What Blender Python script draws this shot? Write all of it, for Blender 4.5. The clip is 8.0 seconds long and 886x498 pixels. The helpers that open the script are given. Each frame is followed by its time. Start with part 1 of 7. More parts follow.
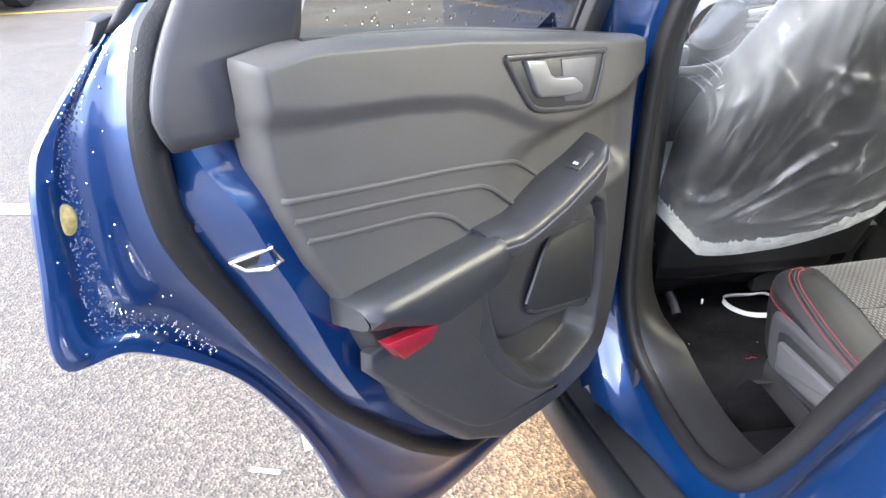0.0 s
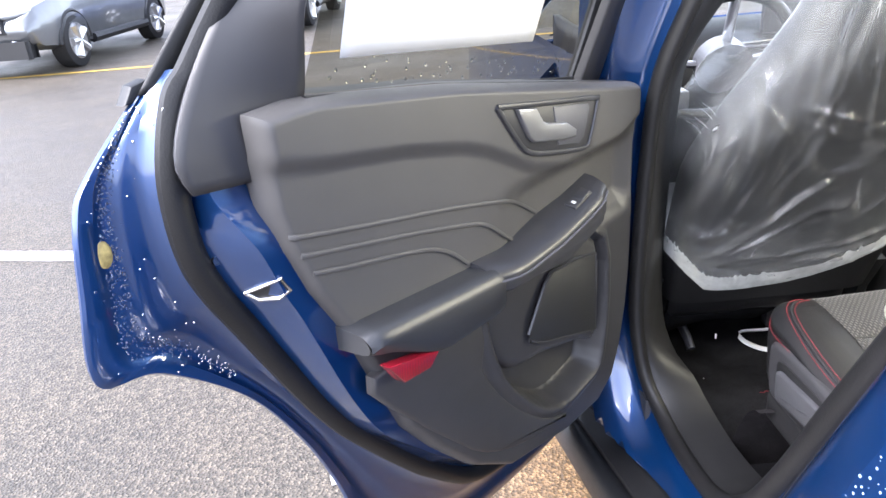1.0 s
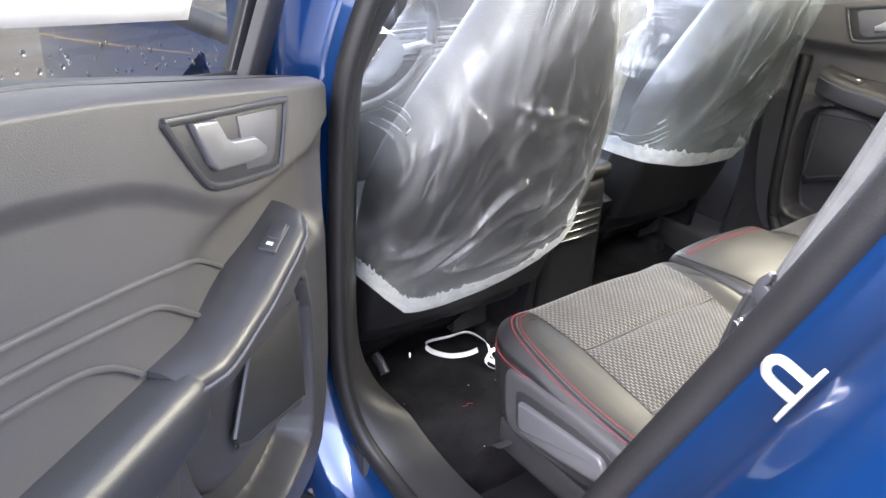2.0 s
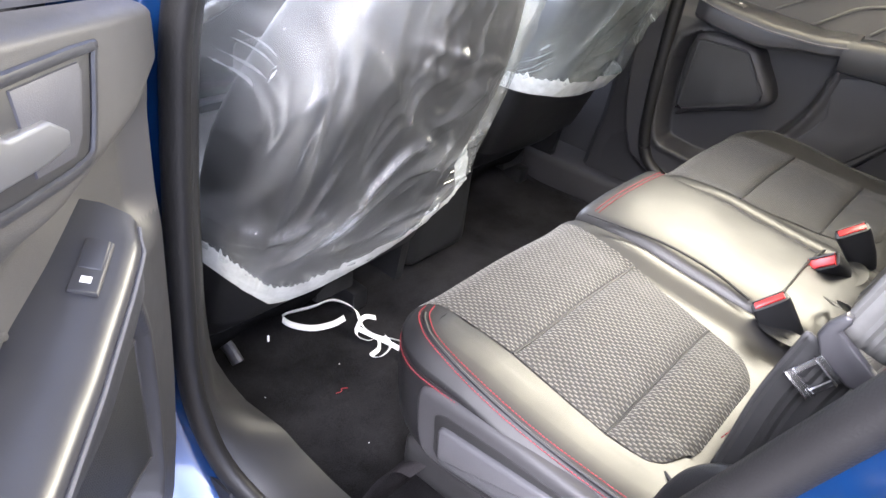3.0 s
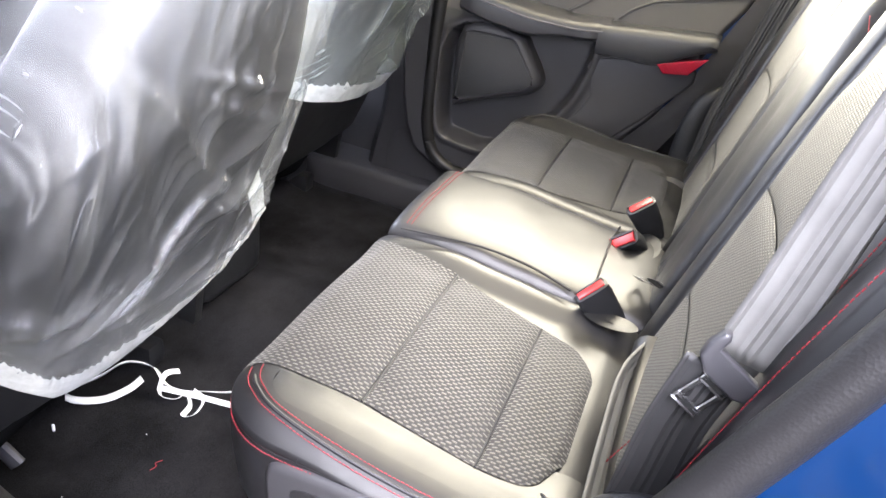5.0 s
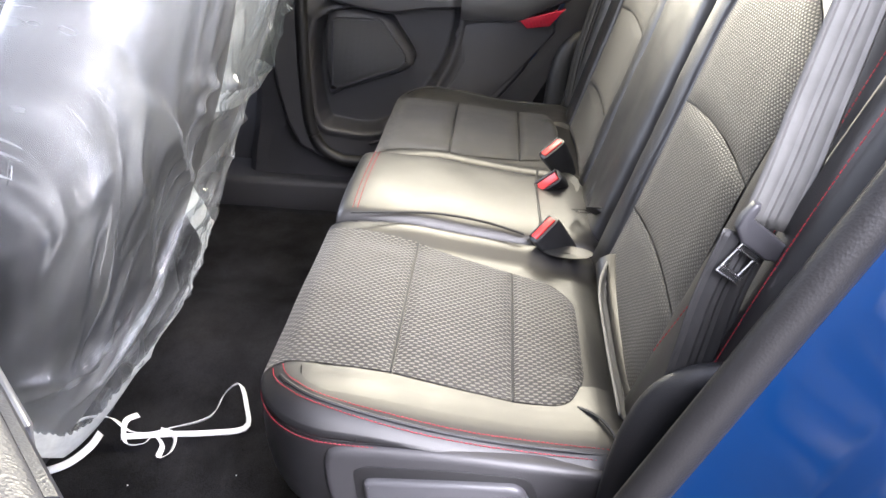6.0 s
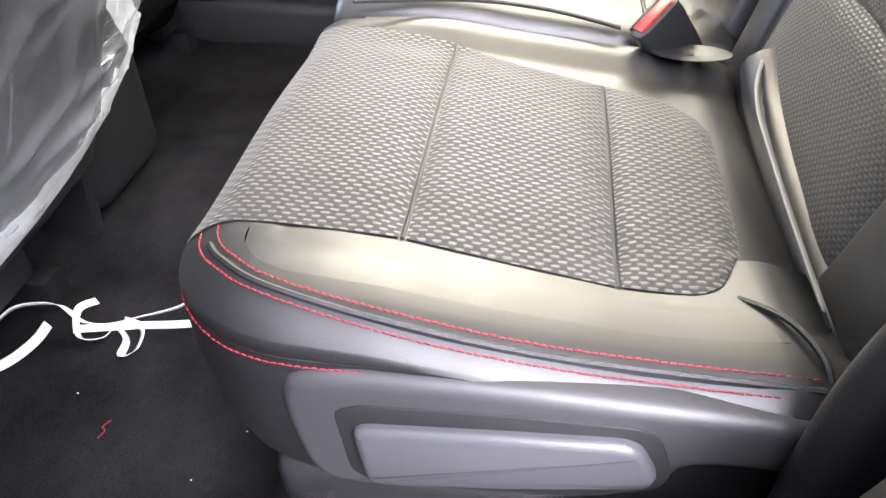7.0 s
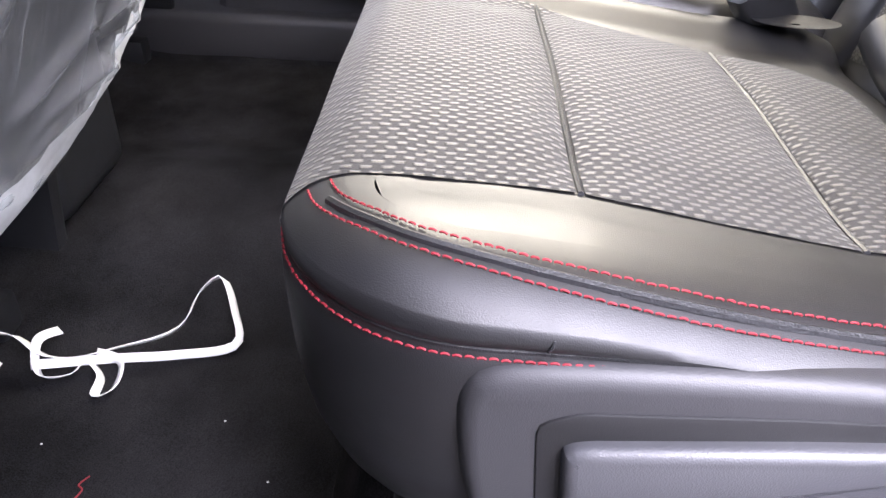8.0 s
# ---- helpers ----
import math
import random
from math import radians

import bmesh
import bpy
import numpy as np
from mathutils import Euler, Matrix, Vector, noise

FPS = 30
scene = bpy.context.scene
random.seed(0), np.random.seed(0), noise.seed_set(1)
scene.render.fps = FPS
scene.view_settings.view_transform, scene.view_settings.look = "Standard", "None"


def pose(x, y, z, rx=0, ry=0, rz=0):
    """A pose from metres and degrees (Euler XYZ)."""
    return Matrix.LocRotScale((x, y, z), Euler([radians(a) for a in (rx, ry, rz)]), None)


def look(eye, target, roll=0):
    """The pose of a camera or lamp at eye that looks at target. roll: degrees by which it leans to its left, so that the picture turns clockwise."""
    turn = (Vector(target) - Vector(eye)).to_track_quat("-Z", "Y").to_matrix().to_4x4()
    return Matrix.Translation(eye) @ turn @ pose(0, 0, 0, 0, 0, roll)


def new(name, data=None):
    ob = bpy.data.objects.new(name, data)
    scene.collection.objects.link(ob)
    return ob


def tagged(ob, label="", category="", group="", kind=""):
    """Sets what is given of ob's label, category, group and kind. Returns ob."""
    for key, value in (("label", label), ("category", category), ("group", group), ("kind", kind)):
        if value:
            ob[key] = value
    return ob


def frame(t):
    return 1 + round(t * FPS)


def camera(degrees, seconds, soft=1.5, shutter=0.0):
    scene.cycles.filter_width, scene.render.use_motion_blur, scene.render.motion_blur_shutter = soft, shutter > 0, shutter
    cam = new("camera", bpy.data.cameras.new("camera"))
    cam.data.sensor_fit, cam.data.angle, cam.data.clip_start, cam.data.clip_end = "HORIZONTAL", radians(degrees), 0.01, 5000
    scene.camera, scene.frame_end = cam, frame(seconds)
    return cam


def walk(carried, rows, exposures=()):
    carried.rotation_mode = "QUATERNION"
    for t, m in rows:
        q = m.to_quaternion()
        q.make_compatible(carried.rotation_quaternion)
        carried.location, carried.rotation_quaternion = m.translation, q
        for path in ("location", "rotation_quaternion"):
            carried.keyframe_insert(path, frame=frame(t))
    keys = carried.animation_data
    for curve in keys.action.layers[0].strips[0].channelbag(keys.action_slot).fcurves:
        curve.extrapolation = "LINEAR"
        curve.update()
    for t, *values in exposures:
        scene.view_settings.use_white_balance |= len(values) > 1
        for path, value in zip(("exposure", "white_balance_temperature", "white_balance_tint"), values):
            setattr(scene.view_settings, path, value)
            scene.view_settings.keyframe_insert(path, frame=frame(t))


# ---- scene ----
cam = camera(63.0, 8.0)
PATH = [
    (0, (-1.296, -0.761, 1.408), (-1.103, 1.178, 0.389), -2.4),
    (0.5, (-1.249, -0.85, 1.416), (-1.176, 1.131, 0.461), -3.2),
    (1, (-1.25, -0.846, 1.428), (-1.164, 1.165, 0.537), -4.4),
    (1.5, (-1.298, -0.673, 1.403), (-0.768, 1.272, 0.521), -2.6),
    (1.8, (-1.296, -0.564, 1.39), (-0.375, 1.214, 0.479), -0.1),
    (2, (-1.271, -0.497, 1.371), (-0.113, 1.121, 0.433), 1.8),
    (2.2, (-1.227, -0.438, 1.349), (0.092, 1.027, 0.373), 3.3),
    (3.3, (-1.154, -0.157, 1.335), (0.348, 0.911, 0.132), 8.5),
    (3.5, (-1.144, -0.15, 1.334), (0.375, 0.87, 0.112), 8.9),
    (4, (-1.146, -0.125, 1.334), (0.415, 0.8, 0.087), 9.6),
    (4.5, (-1.125, -0.118, 1.343), (0.493, 0.706, 0.1), 9.3),
    (4.7, (-1.091, -0.128, 1.34), (0.602, 0.605, 0.141), 9.6),
    (5.8, (-1.221, 0.051, 1.338), (0.735, 0.171, 0.338), 4),
    (6, (-1.207, 0.056, 1.312), (0.705, 0.156, 0.227), 2.9),
    (6.2, (-1.166, 0.047, 1.268), (0.672, 0.201, 0.068), 1.4),
    (6.5, (-1.047, 0.042, 1.183), (0.685, 0.277, -0.151), -0),
    (7, (-0.913, 0.063, 1.065), (0.767, 0.308, -0.334), -1),
    (7.5, (-0.868, 0.157, 0.982), (0.89, 0.238, -0.339), 1.5),
    (8, (-0.856, 0.215, 0.945), (0.939, 0.22, -0.326), 3.1),
]
walk(cam, [(t, look(eye, target, roll)) for t, eye, target, roll in PATH],
     [(0, 3.0, 5850, 14), (1, 2.68, 5850, 16), (2, 3.05, 5850, 18), (3.3, 3.35, 5850, 20), (4.7, 3.45, 5850, 20), (5.8, 3.1, 5850, 20), (6.5, 3.25, 5850, 20), (7.1, 3.3, 5850, 20), (8, 3.05, 5700, 25)])

# ---- light ----
world = bpy.data.worlds.new("overcast_sky")
world.use_nodes = True
scene.world = world
wn, wl = world.node_tree.nodes, world.node_tree.links
sky = wn.new("ShaderNodeTexSky")
sky.sky_type = "NISHITA"
sky.sun_disc = False
sky.sun_elevation, sky.sun_rotation = radians(48), radians(-115)
sky.air_density, sky.dust_density, sky.ozone_density = 1.0, 3.0, 1.0
wn["Background"].inputs["Strength"].default_value = 0.15
pale = wn.new("ShaderNodeHueSaturation")
pale.inputs["Saturation"].default_value = 0.36
wl.new(sky.outputs[0], pale.inputs["Color"])
wl.new(pale.outputs[0], wn["Background"].inputs["Color"])
sun = new("sun", bpy.data.lights.new("sun", "SUN"))
sun.data.energy, sun.data.angle, sun.data.color = 1.0, radians(40), (1.0, 0.95, 0.86)
sun.matrix_world = look((-6, -2.8, 7.4), (0, 0, 0))


def daylight(name, at, to, w, h, watts, col):
    """An area lamp: sky light entering through a window's opening, or added fill."""
    la = bpy.data.lights.new(name, "AREA")
    la.shape, la.size, la.size_y, la.energy, la.color = "RECTANGLE", w, h, watts, col
    ob = new(name, la)
    ob.matrix_world = look(at, to)
    return ob


daylight("right_window_daylight", (0.62, 0.06, 1.35), (-0.2, 0.04, 1.72), 0.80, 0.30, 6.2, (1.0, 0.92, 0.64))
daylight("rear_window_daylight", (0.0, -1.38, 1.33), (0.0, 0.2, 1.42), 1.1, 0.34, 3.8, (0.93, 0.96, 1.0))
# extra lamp added to brighten the far door; no window stands here
daylight("far_door_fill", (-0.62, -0.74, 1.34), (0.70, 0.25, 0.95), 0.36, 0.24, 2.4, (0.98, 0.97, 0.94))
daylight("windshield_daylight", (0.0, 1.38, 1.38), (0.0, 0.2, 1.62), 1.1, 0.40, 4.0, (0.92, 0.96, 1.0))

# ---- helpers ----
def V(*a):
    return Vector(a)


def lerp(a, b, t):
    return a + (b - a) * t


def sstep(a, b, x):
    t = min(1.0, max(0.0, (x - a) / (b - a)))
    return t * t * (3 - 2 * t)


def interp(x, table):
    """Piecewise linear look-up in ((x, y), ...) sorted by x."""
    if x <= table[0][0]:
        return table[0][1]
    for (x0, y0), (x1, y1) in zip(table, table[1:]):
        if x <= x1:
            return lerp(y0, y1, (x - x0) / (x1 - x0))
    return table[-1][1]


def spline(pts, n=6, closed=False):
    """A Catmull-Rom curve through pts, n steps between two of them."""
    pts = [Vector(p) for p in pts]
    out, k = [], len(pts)
    for i in range(k if closed else k - 1):
        if closed:
            p0, p1, p2, p3 = (pts[(i + j) % k] for j in (-1, 0, 1, 2))
        else:
            p0, p1, p2, p3 = pts[max(i - 1, 0)], pts[i], pts[i + 1], pts[min(i + 2, k - 1)]
        for j in range(n):
            t = j / n
            out.append(0.5 * (2 * p1 + (p2 - p0) * t + (2 * p0 - 5 * p1 + 4 * p2 - p3) * t * t + (3 * p1 - p0 - 3 * p2 + p3) * t ** 3))
    if not closed:
        out.append(pts[-1].copy())
    return out


def even(path, n):
    """n points at even steps along a path."""
    d = [0.0]
    for a, b in zip(path, path[1:]):
        d.append(d[-1] + (b - a).length)
    out, i = [], 0
    for k in range(n):
        s = d[-1] * k / (n - 1)
        while i < len(d) - 2 and d[i + 1] < s:
            i += 1
        f = (s - d[i]) / max(d[i + 1] - d[i], 1e-9)
        out.append(path[i].lerp(path[i + 1], f))
    return out


def put_rings(bm, rings, closed=False, cap=False):
    """Joins rings of equal length into a skin."""
    vs = [[bm.verts.new(p) for p in r] for r in rings]
    for a, b in zip(vs, vs[1:]):
        m = len(a)
        for i in range(m if closed else m - 1):
            j = (i + 1) % m
            try:
                bm.faces.new((a[i], a[j], b[j], b[i]))
            except ValueError:
                pass
    if cap:
        bm.faces.new(vs[0])
        bm.faces.new(list(reversed(vs[-1])))
    return vs


def tube(bm, path, r, sides=8, flat=1.0, side=None, cap=True, twist=None):
    """A tube along a path. flat squeezes it along the direction side."""
    path = [Vector(p) for p in path]
    rings = []
    for i, p in enumerate(path):
        d = (path[min(i + 1, len(path) - 1)] - path[max(i - 1, 0)]).normalized()
        s = Vector(side if side is not None else (0, 0, 1))
        if abs(d.dot(s)) > 0.95:
            s = Vector((1, 0, 0.2))
        a = (s - d * d.dot(s)).normalized()
        b = d.cross(a)
        if twist:
            q = twist(i / (len(path) - 1))
            a, b = a * math.cos(q) + b * math.sin(q), b * math.cos(q) - a * math.sin(q)
        rr = r(i / (len(path) - 1)) if callable(r) else r
        rings.append([p + a * rr * flat * math.cos(2 * math.pi * k / sides) + b * rr * math.sin(2 * math.pi * k / sides) for k in range(sides)])
    put_rings(bm, rings, True, cap)


def box(bm, lo, hi, bevel=0.0, seg=2, m=None):
    """A box with rounded edges."""
    r = bmesh.ops.create_cube(bm, size=1)
    vs = r["verts"]
    for v in vs:
        v.co = Vector([lo[i] + (v.co[i] + 0.5) * (hi[i] - lo[i]) for i in range(3)])
        if m:
            v.co = m @ v.co
    if bevel:
        es = list({e for v in vs for e in v.link_edges})
        bmesh.ops.bevel(bm, geom=es, offset=bevel, segments=seg, profile=0.6, affect="EDGES", clamp_overlap=True)


def prism(bm, outline, to3, depth, bevel=0.004, seg=2):
    """A slab: outline (a, b) mapped by to3(a, b, h), from h = 0 up to depth, with a rounded rim."""
    rings = [[(a, b, 0.0) for a, b in outline]]
    cx = sum(a for a, b in outline) / len(outline)
    cy = sum(b for a, b in outline) / len(outline)
    n = len(outline)
    area = sum(outline[i][0] * outline[(i + 1) % n][1] - outline[(i + 1) % n][0] * outline[i][1] for i in range(n))
    sg = 1 if area > 0 else -1

    def inset(d):
        res = []
        for i in range(n):
            p, q, r = Vector(outline[i - 1]), Vector(outline[i]), Vector(outline[(i + 1) % n])
            e1, e2 = (q - p).normalized(), (r - q).normalized()
            n1, n2 = Vector((-e1.y, e1.x)) * sg, Vector((-e2.y, e2.x)) * sg
            m = (n1 + n2)
            m = m.normalized() if m.length > 1e-6 else n1
            res.append(q + m * d / max(0.5, m.dot(n1)))
        return res

    for k in range(seg + 1):
        t = math.pi / 2 * k / seg
        rings.append([(p.x, p.y, depth - bevel + bevel * math.sin(t)) for p in inset(bevel * (1 - math.cos(t)))])
    vs = [[bm.verts.new(to3(*p)) for p in r] for r in rings]
    for a, b in zip(vs, vs[1:]):
        for i in range(n):
            j = (i + 1) % n
            bm.faces.new((a[i], a[j], b[j], b[i]))
    bm.faces.new(vs[-1])
    bm.faces.new(list(reversed(vs[0])))


def sheet(bm, f, nu, nv, thick=0.0):
    """A grid skin f(u, v), 0..1."""
    rows = [[Vector(f(i / nu, j / nv)) for i in range(nu + 1)] for j in range(nv + 1)]
    return put_rings(bm, rows)


def thing(name, label, category, group="", kind="", at=(0, 0, 0)):
    ob = new(name)
    ob.location = at
    ob.empty_display_size = 0.05
    return tagged(ob, label, category, group, kind)


def part(name, bm, mat, parent=None, label="", smooth=True, angle=40, solid=0.0):
    """Links a bmesh as one mesh object under a thing or a part."""
    bmesh.ops.remove_doubles(bm, verts=bm.verts, dist=1e-6)
    bmesh.ops.recalc_face_normals(bm, faces=bm.faces)
    if smooth:
        lim = radians(angle)
        for f in bm.faces:
            f.smooth = True
        for e in bm.edges:
            if len(e.link_faces) == 2 and e.calc_face_angle(0) > lim:
                e.smooth = False
    me = bpy.data.meshes.new(name)
    bm.to_mesh(me)
    bm.free()
    me.materials.append(mat)
    ob = new(name, me)
    if parent is not None:
        ob.parent = parent
    if label:
        ob["label"] = label
    if solid:
        md = ob.modifiers.new("thickness", "SOLIDIFY")
        md.thickness, md.offset = solid, -1
    return ob


# ---- materials ----
def mat(name):
    m = bpy.data.materials.new(name)
    m.use_nodes = True
    n = m.node_tree.nodes
    return m, n, m.node_tree.links, n["Principled BSDF"]


def noise_node(n, l, scale, detail=4, rough=0.6, stretch=None, space="Object"):
    co = n.new("ShaderNodeTexCoord")
    mp = n.new("ShaderNodeMapping")
    l.new(co.outputs[space], mp.inputs[0])
    if stretch:
        mp.inputs["Scale"].default_value = stretch
    t = n.new("ShaderNodeTexNoise")
    l.new(mp.outputs[0], t.inputs["Vector"])
    t.inputs["Scale"].default_value, t.inputs["Detail"].default_value, t.inputs["Roughness"].default_value = scale, detail, rough
    return t


def ramp(n, l, src, stops):
    r = n.new("ShaderNodeValToRGB")
    while len(r.color_ramp.elements) < len(stops):
        r.color_ramp.elements.new(0.5)
    for e, (p, c) in zip(r.color_ramp.elements, stops):
        e.position = p
        e.color = (*c, 1) if len(c) == 3 else c
    l.new(src, r.inputs[0])
    return r


def bump(n, l, b, src, strength, dist, prev=None):
    k = n.new("ShaderNodeBump")
    k.inputs["Strength"].default_value, k.inputs["Distance"].default_value = strength, dist
    l.new(src, k.inputs["Height"])
    if prev is not None:
        l.new(prev.outputs[0], k.inputs["Normal"])
    l.new(k.outputs[0], b.inputs["Normal"])
    return k


def grained(name, col, rough, grain=900, depth=0.0004, var=0.18, strength=0.5, coat=0.0, spec=0.5):
    """Moulded plastic, vinyl or leather: fine grain, slight cloudiness, uneven gloss."""
    m, n, l, b = mat(name)
    big = noise_node(n, l, 3.5, 5)
    c = ramp(n, l, big.outputs[0], ((0.3, tuple(x * (1 - var) for x in col)), (0.72, tuple(x * (1 + var) for x in col))))
    l.new(c.outputs[0], b.inputs["Base Color"])
    mid = noise_node(n, l, 28, 6)
    r = n.new("ShaderNodeMapRange")
    l.new(mid.outputs[0], r.inputs[0])
    r.inputs[1].default_value, r.inputs[2].default_value = 0.3, 0.75
    r.inputs[3].default_value, r.inputs[4].default_value = rough - 0.03, rough + 0.04
    l.new(r.outputs[0], b.inputs["Roughness"])
    vo = n.new("ShaderNodeTexVoronoi")
    co = n.new("ShaderNodeTexCoord")
    l.new(co.outputs["Object"], vo.inputs["Vector"])
    vo.inputs["Scale"].default_value = grain
    k1 = bump(n, l, b, vo.outputs["Distance"], strength, depth)
    bump(n, l, b, big.outputs[0], 0.25, 0.004, k1)
    b.inputs["Coat Weight"].default_value = coat
    b.inputs["Coat Roughness"].default_value = 0.34
    b.inputs["Specular IOR Level"].default_value = spec
    return m


TRIM = grained("trim_charcoal_vinyl", (0.074, 0.071, 0.069), 0.45, 1100, 0.0003, 0.12)
TRIM_LOW = grained("trim_hard_plastic", (0.036, 0.0355, 0.038), 0.44, 1500, 0.00014, 0.10)
SEAT_PLASTIC = grained("seat_plastic", (0.017, 0.0168, 0.0175), 0.46, 1500, 0.00012, 0.10, spec=0.34)
ARM = grained("armrest_vinyl", (0.030, 0.031, 0.034), 0.38, 1000, 0.0003, coat=0.15)
GLOSS = grained("satin_grey_plastic", (0.036, 0.036, 0.040), 0.33, 1500, 0.0001, 0.08)
BLACK = grained("black_plastic", (0.012, 0.0125, 0.014), 0.45, 900, 0.0004)
SHIELD_GREY = grained("dark_grey_plastic", (0.058, 0.058, 0.063), 0.34, 1100, 0.0002)
GREY = grained("grey_plastic", (0.085, 0.084, 0.094), 0.42, 900, 0.0003)
RUBBER = grained("weatherstrip_rubber", (0.011, 0.0107, 0.011), 0.46, 400, 0.0004, spec=0.38)
LEATHER = grained("black_leather", (0.0085, 0.0084, 0.0092), 0.45, 1500, 0.00014, 0.10, coat=0.0, spec=0.66)


def simple(name, col, rough=0.5, metal=0.0, var=0.1, scale=20, bumpy=0.0):
    m, n, l, b = mat(name)
    t = noise_node(n, l, scale, 5)
    c = ramp(n, l, t.outputs[0], ((0.3, tuple(x * (1 - var) for x in col)), (0.7, tuple(min(1, x * (1 + var)) for x in col))))
    l.new(c.outputs[0], b.inputs["Base Color"])
    b.inputs["Roughness"].default_value, b.inputs["Metallic"].default_value = rough, metal
    if bumpy:
        bump(n, l, b, t.outputs[0], 0.5, bumpy)
    return m


CHROME = simple("satin_metal", (0.62, 0.62, 0.63), 0.24, 1.0, 0.05, 60)
STEEL = simple("zinc_steel", (0.72, 0.69, 0.62), 0.42, 0.8, 0.15, 80)
SILVER = simple("satin_silver_paint", (0.36, 0.36, 0.37), 0.30, 0.75, 0.04, 30)
WHITE = simple("white_paper", (0.80, 0.80, 0.80), 0.6, 0, 0.03, 12)
RED = simple("red_plastic", (0.40, 0.018, 0.018), 0.35, 0, 0.1, 40)
THREAD = simple("red_thread", (0.22, 0.009, 0.018), 0.7, 0, 0.2, 500)


def lens_mat():
    """Ribbed red reflector plastic."""
    m, n, l, b = mat("red_reflector")
    w = n.new("ShaderNodeTexWave")
    co = n.new("ShaderNodeTexCoord")
    l.new(co.outputs["Object"], w.inputs["Vector"])
    w.bands_direction = "Y"
    w.inputs["Scale"].default_value, w.inputs["Distortion"].default_value = 95, 0.4
    c = ramp(n, l, w.outputs[0], ((0.2, (0.16, 0.004, 0.012)), (0.8, (0.42, 0.015, 0.035))))
    l.new(c.outputs[0], b.inputs["Base Color"])
    b.inputs["Roughness"].default_value = 0.12
    b.inputs["Coat Weight"].default_value = 0.6
    bump(n, l, b, w.outputs[0], 0.6, 0.0015)
    return m


RED_LENS = lens_mat()

# One webbing in two colours: a lit tone and a shaded tone.
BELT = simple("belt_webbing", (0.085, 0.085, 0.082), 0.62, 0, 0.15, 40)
BELT_SHADED = simple("belt_webbing_shaded", (0.013, 0.0132, 0.014), 0.6, 0, 0.15, 40)


def paint(name, col, flake=0.25):
    """Metallic car paint with a clear coat and a few dried water marks."""
    m, n, l, b = mat(name)
    t = noise_node(n, l, 2.2, 3)
    c = ramp(n, l, t.outputs[0], ((0.3, tuple(x * 0.86 for x in col)), (0.75, tuple(min(1, x * 1.15) for x in col))))
    l.new(c.outputs[0], b.inputs["Base Color"])
    b.inputs["Metallic"].default_value = 0.55
    b.inputs["Roughness"].default_value = 0.30
    b.inputs["Coat Weight"].default_value = 1.0
    b.inputs["Coat Roughness"].default_value = 0.04
    b.inputs["Coat IOR"].default_value = 1.75
    v = n.new("ShaderNodeTexNoise")
    co = n.new("ShaderNodeTexCoord")
    l.new(co.outputs["Object"], v.inputs["Vector"])
    v.inputs["Scale"].default_value = 2600
    k = n.new("ShaderNodeBump")
    k.inputs["Strength"].default_value, k.inputs["Distance"].default_value = flake, 0.0003
    l.new(v.outputs[0], k.inputs["Height"])
    l.new(k.outputs[0], b.inputs["Normal"])
    return m


BLUE = paint("blue_metallic_paint", (0.0036, 0.036, 0.142))
GREY_PAINT = paint("grey_metallic_paint", (0.16, 0.17, 0.18))
NAVY = paint("navy_paint", (0.01, 0.03, 0.12))


def carpet_mat(name, col):
    m, n, l, b = mat(name)
    t = noise_node(n, l, 650, 3)
    t2 = noise_node(n, l, 7, 5)
    mx = n.new("ShaderNodeMath")
    mx.operation = "MULTIPLY"
    l.new(t.outputs[0], mx.inputs[0])
    l.new(t2.outputs[0], mx.inputs[1])
    c = ramp(n, l, mx.outputs[0], ((0.14, tuple(x * 0.35 for x in col)), (0.38, tuple(x * 1.8 for x in col))))
    l.new(c.outputs[0], b.inputs["Base Color"])
    b.inputs["Roughness"].default_value = 0.95
    b.inputs["Specular IOR Level"].default_value = 0.03
    b.inputs["Sheen Weight"].default_value = 0.0
    bump(n, l, b, t.outputs[0], 1.0, 0.002)
    return m


CARPET = carpet_mat("black_carpet", (0.0142, 0.0140, 0.0155))
CARPET3 = carpet_mat("grey_riser_carpet", (0.024, 0.0225, 0.024))
CARPET2 = carpet_mat("grey_carpet", (0.008, 0.0081, 0.009))


def calc(n, l, op, a, b=None, clamp=False):
    k = n.new("ShaderNodeMath")
    k.operation, k.use_clamp = op, clamp
    for sock, val in zip(k.inputs, (a, b)):
        if val is None:
            continue
        if isinstance(val, (int, float)):
            sock.default_value = val
        else:
            l.new(val, sock)
    return k.outputs[0]


